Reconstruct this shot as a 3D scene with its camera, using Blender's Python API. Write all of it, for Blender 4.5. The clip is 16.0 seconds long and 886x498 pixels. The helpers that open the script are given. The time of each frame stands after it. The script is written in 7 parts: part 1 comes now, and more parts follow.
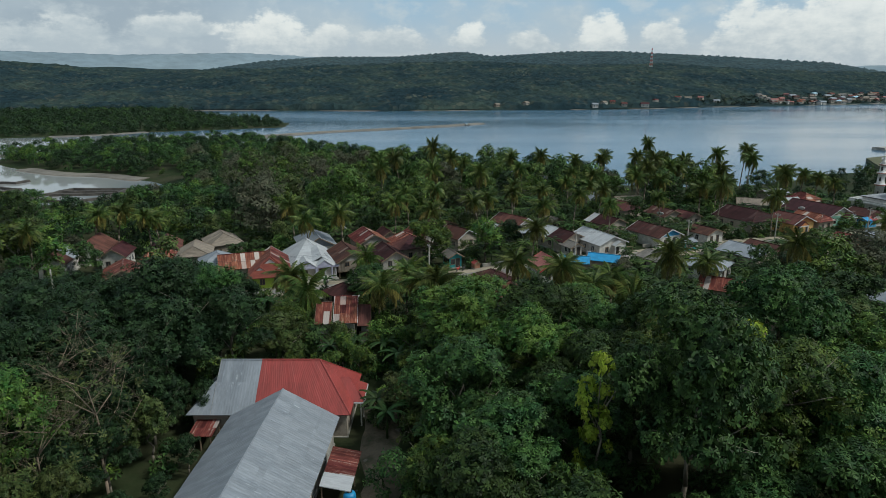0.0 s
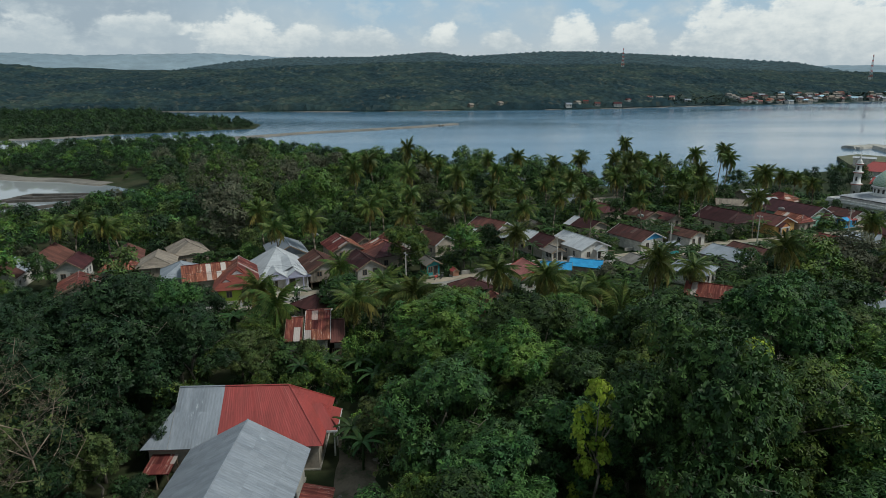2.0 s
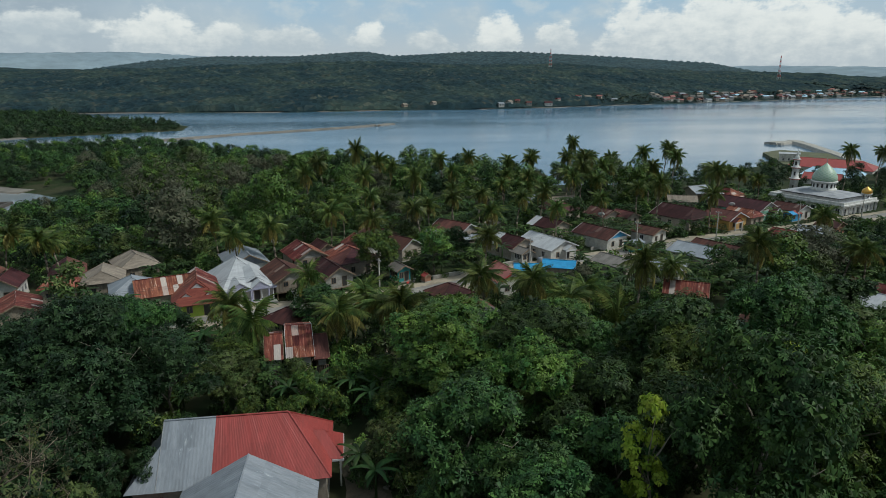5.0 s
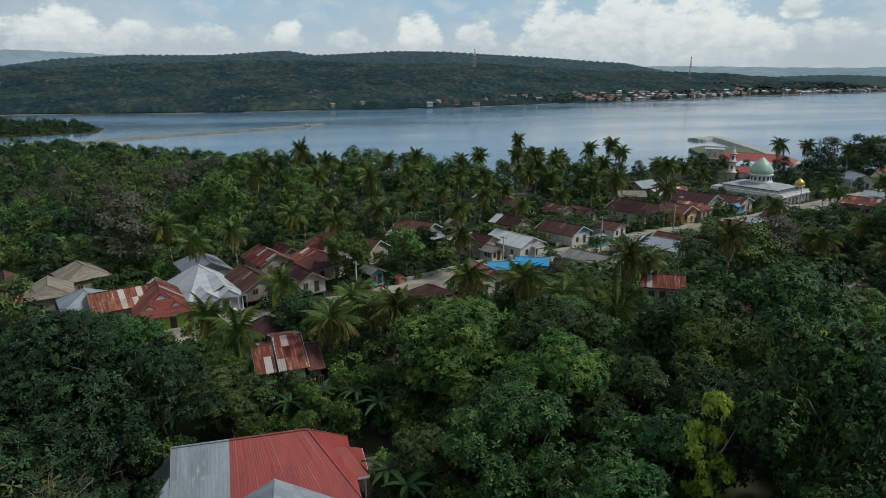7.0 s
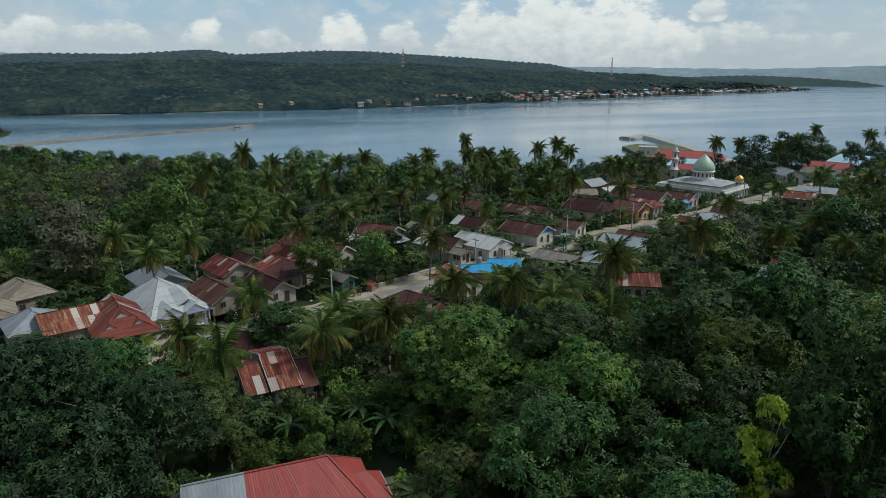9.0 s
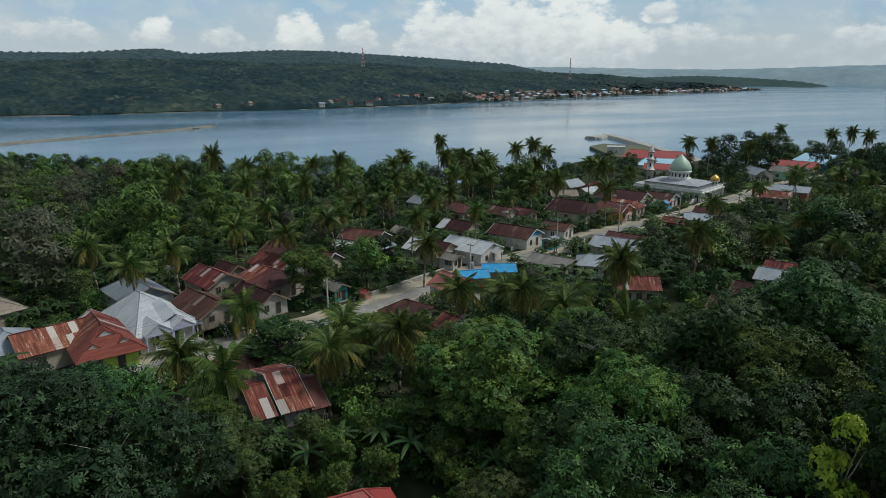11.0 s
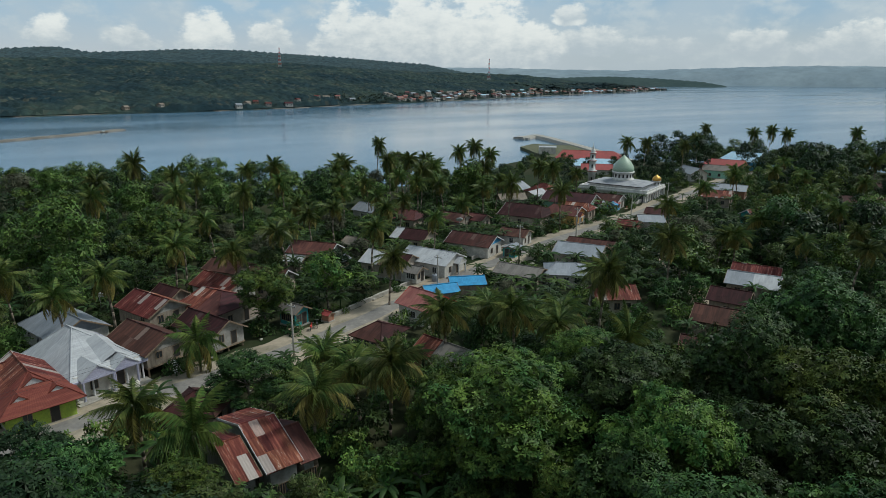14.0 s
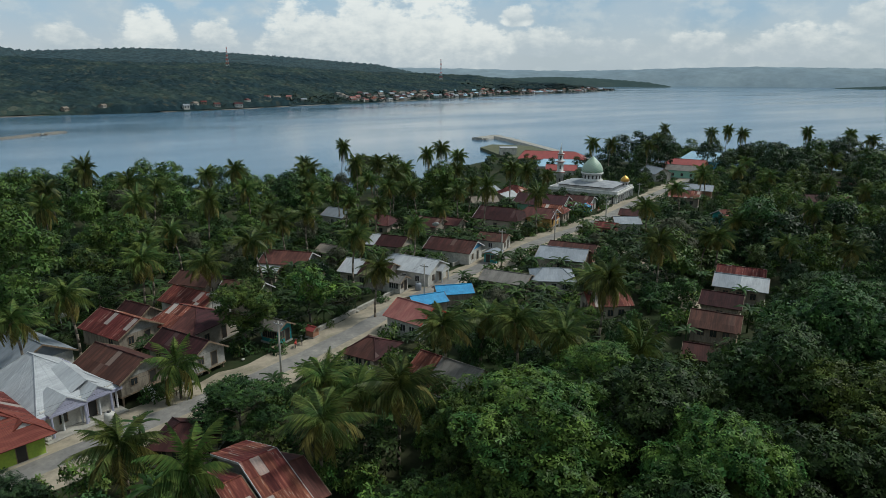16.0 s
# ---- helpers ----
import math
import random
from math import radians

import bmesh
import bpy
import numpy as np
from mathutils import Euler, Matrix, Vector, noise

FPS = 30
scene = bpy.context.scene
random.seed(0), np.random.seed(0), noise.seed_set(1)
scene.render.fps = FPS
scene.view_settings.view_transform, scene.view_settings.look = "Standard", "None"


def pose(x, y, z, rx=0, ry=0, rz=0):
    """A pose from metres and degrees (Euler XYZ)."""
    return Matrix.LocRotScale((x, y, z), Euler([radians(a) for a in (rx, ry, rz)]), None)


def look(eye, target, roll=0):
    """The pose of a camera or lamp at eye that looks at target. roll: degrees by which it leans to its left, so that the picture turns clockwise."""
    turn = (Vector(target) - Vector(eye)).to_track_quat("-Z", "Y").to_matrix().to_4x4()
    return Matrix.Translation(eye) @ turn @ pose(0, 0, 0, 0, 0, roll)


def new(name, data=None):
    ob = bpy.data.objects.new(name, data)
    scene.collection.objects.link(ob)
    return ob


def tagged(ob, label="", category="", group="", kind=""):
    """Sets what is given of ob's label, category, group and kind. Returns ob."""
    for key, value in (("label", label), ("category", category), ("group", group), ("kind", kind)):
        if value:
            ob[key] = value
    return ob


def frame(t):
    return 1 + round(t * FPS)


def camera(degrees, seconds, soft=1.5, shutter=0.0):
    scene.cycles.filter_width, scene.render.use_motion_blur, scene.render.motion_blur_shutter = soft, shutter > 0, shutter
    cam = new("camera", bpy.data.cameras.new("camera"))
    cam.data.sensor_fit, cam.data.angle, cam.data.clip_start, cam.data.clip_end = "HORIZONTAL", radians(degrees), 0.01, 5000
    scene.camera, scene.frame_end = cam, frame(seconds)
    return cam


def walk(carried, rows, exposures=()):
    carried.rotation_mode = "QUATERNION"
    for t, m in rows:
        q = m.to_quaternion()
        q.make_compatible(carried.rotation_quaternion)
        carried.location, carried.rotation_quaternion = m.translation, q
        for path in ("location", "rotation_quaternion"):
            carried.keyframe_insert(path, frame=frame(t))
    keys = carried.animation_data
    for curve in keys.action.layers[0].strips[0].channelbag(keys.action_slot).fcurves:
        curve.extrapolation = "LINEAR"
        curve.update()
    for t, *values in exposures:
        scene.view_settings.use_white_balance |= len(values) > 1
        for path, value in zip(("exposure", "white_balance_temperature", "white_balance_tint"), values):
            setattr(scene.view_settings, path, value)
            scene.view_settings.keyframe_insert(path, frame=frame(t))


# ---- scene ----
cam = camera(69.09, 16.0, soft=0.35)
# seconds, eye, pitch, roll, yaw (degrees)
PATH = [
    (0.0, (0.00, -0.00, 48.65), -14.998, -0.029, -0.000),
    (0.5, (0.01, 1.56, 48.61), -14.989, -0.050, 0.003),
    (1.0, (-0.01, 3.15, 48.56), -14.976, -0.095, 0.025),
    (1.5, (-0.14, 4.53, 48.53), -14.975, -0.110, -0.810),
    (2.0, (-0.33, 5.70, 48.58), -14.980, -0.135, -2.277),
    (2.5, (-0.64, 6.68, 48.63), -14.987, -0.143, -3.140),
    (3.0, (-1.42, 7.56, 48.61), -14.994, -0.117, -3.739),
    (3.5, (-2.58, 8.39, 48.58), -14.997, -0.101, -4.262),
    (4.0, (-4.00, 9.13, 48.57), -15.006, -0.100, -5.652),
    (6.5, (-13.97, 14.40, 47.69), -15.007, -0.117, -13.143),
    (7.0, (-16.00, 15.61, 47.61), -15.022, -0.092, -15.238),
    (7.5, (-18.04, 16.76, 47.60), -15.028, -0.070, -17.541),
    (8.0, (-19.75, 18.19, 47.62), -15.025, -0.041, -19.263),
    (8.5, (-21.25, 19.66, 47.60), -15.028, -0.022, -20.356),
    (9.0, (-22.73, 21.06, 47.54), -15.023, 0.000, -21.666),
    (11.5, (-27.73, 29.15, 47.63), -15.024, 0.084, -26.301),
    (12.0, (-28.35, 31.17, 47.65), -15.021, 0.079, -27.554),
    (12.5, (-28.92, 32.99, 47.69), -15.012, 0.094, -28.908),
    (13.0, (-29.37, 34.81, 47.68), -15.005, 0.115, -30.233),
    (13.5, (-29.74, 36.54, 47.80), -14.995, 0.111, -31.374),
    (14.0, (-30.15, 38.28, 47.75), -14.979, 0.168, -32.440),
    (14.5, (-30.56, 39.86, 47.85), -14.970, 0.145, -33.512),
    (15.0, (-31.13, 41.57, 47.91), -14.969, 0.191, -34.611),
    (15.5, (-31.69, 43.44, 47.92), -14.966, 0.226, -35.714),
    (16.0, (-32.36, 45.45, 47.93), -14.960, 0.249, -36.777),
]
walk(cam, [(t, pose(*eye, 0, 0, yaw) @ pose(0, 0, 0, 90 + pitch, 0, 0) @ pose(0, 0, 0, 0, 0, roll)) for t, eye, pitch, roll, yaw in PATH], [(0.0, 0.0, 6000, 2), (16.0, 0.0, 6000, 2)])

SKY, SUN = 1.0, 2.75
scene.view_settings.exposure = 0.0

# ---- sky and sun ----
SUN_EL, SUN_AZ = 52.0, 105.0     # degrees; azimuth from +y towards +x


def nodes_of(tree):
    """Short-hand to add a node and to link sockets."""
    def add(kind, **inputs):
        n = tree.nodes.new(kind)
        for key, value in inputs.items():
            sock = n.inputs[int(key[1:])] if key[0] == "i" and key[1:].isdigit() else n.inputs[key]
            if isinstance(value, bpy.types.NodeSocket):
                tree.links.new(value, sock)
            else:
                sock.default_value = value
        return n

    def calc(op, a, b=0.0, c=0.0):
        n = tree.nodes.new("ShaderNodeMath")
        n.operation = op
        for k, value in enumerate((a, b, c)):
            if isinstance(value, bpy.types.NodeSocket):
                tree.links.new(value, n.inputs[k])
            else:
                n.inputs[k].default_value = value
        return n.outputs[0]

    def blend(fac, a, b, mode="MIX"):
        n = tree.nodes.new("ShaderNodeMix")
        n.data_type, n.blend_type = "RGBA", mode
        for k, value in ((0, fac), (6, a), (7, b)):
            if isinstance(value, bpy.types.NodeSocket):
                tree.links.new(value, n.inputs[k])
            else:
                n.inputs[k].default_value = value if k == 0 else (*value, 1)
        return n.outputs[2]

    def ramp(value, lo, hi):
        n = tree.nodes.new("ShaderNodeMapRange")
        n.interpolation_type = "SMOOTHSTEP"
        tree.links.new(value, n.inputs[0])
        n.inputs[1].default_value, n.inputs[2].default_value = lo, hi
        return n.outputs[0]

    return add, calc, blend, ramp


world = bpy.data.worlds.new("sky")
scene.world = world
world.use_nodes = True
wt = world.node_tree
wt.nodes.clear()
add, calc, blend, ramp = nodes_of(wt)
sky = add("ShaderNodeTexSky")
sky.sky_type, sky.sun_disc = "NISHITA", False
sky.sun_elevation, sky.sun_rotation = radians(SUN_EL), radians(SUN_AZ)
sky.dust_density, sky.air_density = 2.0, 1.2
coord = add("ShaderNodeTexCoord").outputs["Generated"]
axes = add("ShaderNodeSeparateXYZ", i0=coord)
azim = calc("MULTIPLY", calc("ARCTAN2", axes.outputs[0], axes.outputs[1]), 57.2958)
elev = calc("MULTIPLY", calc("ARCSINE", axes.outputs[2]), 57.2958)
flat = add("ShaderNodeCombineXYZ", i0=calc("MULTIPLY", azim, 0.2), i1=calc("MULTIPLY", elev, 0.32), i2=0.0)
puffs = add("ShaderNodeTexNoise", Vector=flat.outputs[0], Scale=1.5, Detail=10.0, Roughness=0.58).outputs[0]
broad = add("ShaderNodeTexNoise", Vector=flat.outputs[0], Scale=0.5, Detail=6.0, Roughness=0.5).outputs[0]
high = add("ShaderNodeTexNoise", Vector=coord, Scale=2.6, Detail=8.0, Roughness=0.55).outputs[0]
grain = add("ShaderNodeTexNoise", Vector=flat.outputs[0], Scale=3.4, Detail=8.0, Roughness=0.62).outputs[0]
warp = calc("MULTIPLY", calc("SUBTRACT", puffs, 0.5), 1.0)
# cumulus heads: azimuth, elevation of the base, half width, height (degrees), brightness
HEADS = ((-29.5, 2.0, 5.0, 2.6, 0.30), (-21.5, 3.6, 3.6, 1.5, 0.55), (-14.2, 2.2, 4.2, 3.2, 0.85), (-9.6, 2.4, 2.2, 2.0, 0.6), (-4.2, 2.6, 3.4, 1.7, 0.5), (2.4, 2.8, 1.9, 1.9, 1.0), (7.6, 2.2, 2.4, 1.6, 0.5),
         (13.3, 2.0, 2.5, 3.7, 0.95), (18.0, 2.2, 2.2, 2.4, 0.6), (25.5, 1.7, 4.6, 4.6, 0.75), (31.0, 1.8, 4.6, 7.0, 0.9), (36.4, 1.9, 4.6, 6.2, 1.0), (39.5, 2.0, 3.0, 3.2, 0.9), (44.6, 2.4, 3.2, 1.9, 0.5),
         (43.0, 4.6, 1.8, 1.4, 0.6), (50.5, 2.2, 4.0, 1.2, 0.35), (57.4, 2.2, 2.6, 1.6, 0.45), (64.0, 2.0, 4.6, 2.1, 0.5), (69.5, 3.8, 3.0, 2.4, 0.5), (75.0, 2.1, 4.0, 2.0, 0.6), (-40, 2.2, 6.0, 2.2, 0.4))
heads, tone = None, None
for a, e, w, h, bright in HEADS:
    dx = calc("DIVIDE", calc("SUBTRACT", azim, a), w)
    dy = calc("DIVIDE", calc("SUBTRACT", elev, e), h)
    below = calc("MULTIPLY", calc("MINIMUM", dy, 0.0), 2.2)
    v = calc("SUBTRACT", 1.0, calc("ADD", calc("MULTIPLY", dx, dx), calc("ADD", calc("MULTIPLY", dy, calc("MAXIMUM", dy, 0.0)), calc("MULTIPLY", below, below))))
    lit = calc("MULTIPLY", calc("ADD", calc("MULTIPLY", dy, 0.75), 0.35), bright)
    heads = v if heads is None else calc("MAXIMUM", heads, v)
    lit = calc("MULTIPLY", lit, ramp(v, -0.9, 0.1))
    tone = lit if tone is None else calc("MAXIMUM", tone, lit)
heads = calc("MAXIMUM", heads, -1.5)
tone = calc("MAXIMUM", tone, 0.0)
lump = calc("ADD", heads, calc("ADD", calc("MULTIPLY", warp, 1.9), calc("MULTIPLY", calc("SUBTRACT", grain, 0.5), 1.5)))
cumulus = ramp(lump, 0.0, 0.55)
shade = ramp(calc("ADD", tone, calc("MULTIPLY", calc("SUBTRACT", grain, 0.5), 0.9)), 0.02, 0.85)
low = blend(ramp(elev, 1.0, 6.5), (0.53, 0.55, 0.575), (0.36, 0.49, 0.615))
east = blend(ramp(elev, 2.2, 5.5), (0.46, 0.50, 0.53), (0.31, 0.43, 0.55))
low = blend(calc("MULTIPLY", ramp(azim, 36.0, 48.0), 0.85), low, east)
low = blend(ramp(calc("MULTIPLY", azim, -1.0), 4.0, 24.0), low, (0.37, 0.415, 0.47))
low = blend(calc("MULTIPLY", ramp(broad, 0.42, 0.62), 0.6), low, (0.51, 0.545, 0.58))
low = blend(calc("MULTIPLY", ramp(puffs, 0.46, 0.66), 0.6), low, (0.61, 0.625, 0.63))
clouds = blend(calc("MULTIPLY", cumulus, 0.94), low, blend(shade, (0.49, 0.525, 0.56), (0.88, 0.84, 0.79)))
veil = blend(ramp(high, 0.40, 0.62), (0.25, 0.325, 0.39), (0.53, 0.54, 0.535))
clouds = blend(ramp(elev, 8.0, 20.0), clouds, veil)
clear = blend(1.0, sky.outputs[0], (0.10, 0.10, 0.10), "MULTIPLY")
cover = blend(0.92, clear, clouds)
back = add("ShaderNodeBackground", Color=cover, Strength=SKY)
wt.links.new(back.outputs[0], add("ShaderNodeOutputWorld").inputs[0])

sun = new("sun", bpy.data.lights.new("sun", "SUN"))
sun.data.energy, sun.data.angle, sun.data.color = SUN, radians(9), (1.0, 0.93, 0.84)
sun.matrix_world = look((0, 0, 400), (-400 * math.sin(radians(SUN_AZ)) / math.tan(radians(SUN_EL)), -400 * math.cos(radians(SUN_AZ)) / math.tan(radians(SUN_EL)), 0))


# ---- materials ----
def material(name, base, rough=0.7, metal=0.0, other=None, scale=1.0, stretch=(1, 1, 1), spots=None, island=0.0, thing=0.0, bump=0.0, bump_scale=8.0,
             through_light=0.0, sheen=0.5, lo=0.4, hi=0.62, spot_lo=0.56, spot_hi=0.66, island_mix=None, sheets=False):
    """A procedural surface: two-scale noise between base and other, spots of a third colour, and changes from piece to piece."""
    mat = bpy.data.materials.new(name)
    mat.use_nodes = True
    t = mat.node_tree
    t.nodes.clear()
    add, calc, blend, ramp = nodes_of(t)
    tc = add("ShaderNodeTexCoord").outputs["Object"]
    vec = add("ShaderNodeMapping", Vector=tc, Scale=stretch).outputs[0]
    n1 = add("ShaderNodeTexNoise", Vector=vec, Scale=scale, Detail=8.0, Roughness=0.65).outputs[0]
    n2 = add("ShaderNodeTexNoise", Vector=vec, Scale=scale * 5.3, Detail=5.0, Roughness=0.7).outputs[0]
    col = blend(ramp(n1, lo, hi), base, other or base)
    geo = add("ShaderNodeNewGeometry").outputs["Random Per Island"]
    if sheets:
        # corrugated sheets 0.9 m wide, told apart by their place on the roof
        xyz = add("ShaderNodeSeparateXYZ", i0=tc).outputs
        cell = add("ShaderNodeCombineXYZ", i0=calc("FLOOR", calc("DIVIDE", xyz[0], 0.9)), i1=calc("FLOOR", calc("DIVIDE", xyz[1], 2.1)), i2=0.0).outputs[0]
        seed = add("ShaderNodeObjectInfo").outputs["Random"]
        cell = add("ShaderNodeVectorMath", i0=cell, i1=add("ShaderNodeCombineXYZ", i0=calc("MULTIPLY", seed, 91.0)).outputs[0]).outputs[0]
        geo = add("ShaderNodeTexWhiteNoise", Vector=cell).outputs["Value"]
        seam = calc("LESS_THAN", calc("FRACT", calc("DIVIDE", xyz[0], 0.9)), 0.05)
    if island_mix:
        col = blend(ramp(geo, 1 - island_mix[1] - 0.02, 1 - island_mix[1] + 0.02), col, island_mix[0])
    if spots:
        col = blend(ramp(calc("ADD", calc("MULTIPLY", n1, 0.5), calc("MULTIPLY", n2, 0.5)), spot_lo, spot_hi), col, spots)
    gain = calc("ADD", 0.6, calc("MULTIPLY", n2, 0.8))
    if island:
        gain = calc("MULTIPLY", gain, calc("ADD", 1 - island, calc("MULTIPLY", geo, 2 * island)))
    if thing:
        rnd = add("ShaderNodeObjectInfo").outputs["Random"]
        gain = calc("MULTIPLY", gain, calc("ADD", 1 - thing, calc("MULTIPLY", rnd, 2 * thing)))
        hue = add("ShaderNodeHueSaturation", Hue=calc("ADD", 0.5 - thing * 0.08, calc("MULTIPLY", rnd, thing * 0.10)), Color=col)
        col = hue.outputs[0]
    g = add("ShaderNodeCombineColor", i0=gain, i1=gain, i2=gain).outputs[0]
    col = blend(1.0, col, g, "MULTIPLY")
    p = add("ShaderNodeBsdfPrincipled", Roughness=rough, Metallic=metal)
    t.links.new(col, p.inputs["Base Color"])
    p.inputs["Specular IOR Level"].default_value = sheen
    if bump:
        bn = add("ShaderNodeTexNoise", Vector=vec, Scale=bump_scale, Detail=5.0).outputs[0]
        bm = add("ShaderNodeBump", Strength=bump, Distance=0.1, Height=bn)
        t.links.new(bm.outputs[0], p.inputs["Normal"])
    shader = p.outputs[0]
    if through_light:
        tr = add("ShaderNodeBsdfTranslucent", Color=col)
        shader = add("ShaderNodeMixShader", i0=through_light, i1=shader, i2=tr.outputs[0]).outputs[0]
    t.links.new(shader, add("ShaderNodeOutputMaterial").inputs[0])
    return mat


M = {}
# foliage
M["leaf_dark"] = material("leaf_dark", (0.020, 0.050, 0.017), 0.5, other=(0.052, 0.100, 0.025), scale=0.55, island=0.62, thing=0.35, through_light=0.14, sheen=0.14)
M["leaf_mid"] = material("leaf_mid", (0.030, 0.074, 0.018), 0.5, other=(0.092, 0.141, 0.026), scale=0.55, island=0.62, thing=0.35, through_light=0.14, sheen=0.14)
M["leaf_lime"] = material("leaf_lime", (0.170, 0.264, 0.025), 0.5, other=(0.289, 0.357, 0.043), scale=0.55, island=0.5, thing=0.2, through_light=0.3, sheen=0.15)
M["leaf_olive"] = material("leaf_olive", (0.040, 0.069, 0.021), 0.5, other=(0.078, 0.102, 0.031), scale=0.55, island=0.62, thing=0.3, through_light=0.14, sheen=0.14)
M["leaf_deep"] = material("leaf_deep", (0.013, 0.031, 0.013), 0.5, other=(0.030, 0.055, 0.020), scale=0.55, island=0.62, through_light=0.14, sheen=0.14)
M["leaf_fresh"] = material("leaf_fresh", (0.047, 0.098, 0.022), 0.5, other=(0.089, 0.140, 0.031), scale=0.3, island=0.62, through_light=0.14, sheen=0.14)
M["leaf_grey"] = material("leaf_grey", (0.070, 0.080, 0.050), 0.6, other=(0.10, 0.10, 0.065), scale=0.4, island=0.35, through_light=0.2, sheen=0.1)
M["palm"] = material("palm", (0.047, 0.089, 0.022), 0.5, other=(0.119, 0.149, 0.036), scale=0.5, island=0.45, thing=0.3, through_light=0.2, sheen=0.2)
M["palm_old"] = material("palm_old", (0.230, 0.191, 0.047), 0.6, other=(0.145, 0.145, 0.038), scale=0.6, island=0.5, through_light=0.2, sheen=0.3)
M["palm_dry"] = material("palm_dry", (0.17, 0.105, 0.05), 0.7, other=(0.24, 0.15, 0.06), scale=0.6, island=0.4, sheen=0.2)
M["coconut"] = material("coconut", (0.14, 0.15, 0.04), 0.5, other=(0.22, 0.15, 0.05), scale=2)
M["banana_leaf"] = material("banana_leaf", (0.026, 0.062, 0.019), 0.5, other=(0.046, 0.092, 0.024), scale=0.6, island=0.35, thing=0.3, through_light=0.3, sheen=0.2)
M["banana_pale"] = material("banana_pale", (0.048, 0.090, 0.022), 0.5, other=(0.085, 0.13, 0.03), scale=0.6, island=0.35, through_light=0.3, sheen=0.2)
M["bark"] = material("bark", (0.13, 0.11, 0.085), 0.9, other=(0.24, 0.21, 0.17), scale=1.2, stretch=(1, 1, 0.3), bump=0.5)
M["bark_pale"] = material("bark_pale", (0.16, 0.135, 0.105), 0.9, other=(0.10, 0.085, 0.066), scale=1.0, bump=0.4)
M["bark_bare"] = material("bark_bare", (0.17, 0.13, 0.095), 0.9, other=(0.25, 0.19, 0.14), scale=1.0, bump=0.4)
M["palm_bark"] = material("palm_bark", (0.22, 0.18, 0.135), 0.9, other=(0.13, 0.11, 0.09), scale=1.0, stretch=(0.4, 0.4, 4), bump=0.5)
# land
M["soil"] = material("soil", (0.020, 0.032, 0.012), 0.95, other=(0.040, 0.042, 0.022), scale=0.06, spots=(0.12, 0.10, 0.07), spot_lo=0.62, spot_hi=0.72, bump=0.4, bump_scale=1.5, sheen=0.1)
M["yard"] = material("yard", (0.33, 0.28, 0.21), 0.95, other=(0.22, 0.19, 0.14), scale=0.25, spots=(0.08, 0.10, 0.04), spot_lo=0.58, spot_hi=0.66, bump=0.3, bump_scale=3)
M["grass"] = material("grass", (0.065, 0.075, 0.034), 0.9, other=(0.11, 0.105, 0.055), scale=0.3, spots=(0.2, 0.17, 0.11), spot_lo=0.64, spot_hi=0.72, bump=0.5, bump_scale=6)
M["asphalt"] = material("asphalt", (0.165, 0.155, 0.145), 0.9, other=(0.225, 0.21, 0.19), scale=0.3, spots=(0.34, 0.30, 0.24), spot_lo=0.58, spot_hi=0.7, bump=0.2, bump_scale=10)
M["concrete"] = material("concrete", (0.36, 0.34, 0.30), 0.9, other=(0.25, 0.235, 0.21), scale=0.5, spots=(0.16, 0.15, 0.13), spot_lo=0.6, spot_hi=0.72, bump=0.25)
M["path"] = material("path", (0.13, 0.105, 0.075), 0.95, other=(0.075, 0.066, 0.042), scale=0.5, spots=(0.04, 0.055, 0.022), spot_lo=0.52, spot_hi=0.62, bump=0.4, bump_scale=4)
M["mud"] = material("mud", (0.075, 0.066, 0.058), 0.95, other=(0.045, 0.040, 0.036), scale=0.3, bump=0.4, bump_scale=2)
M["sand"] = material("sand", (0.175, 0.158, 0.135), 0.95, other=(0.115, 0.105, 0.09), scale=0.05, bump=0.3, bump_scale=1)


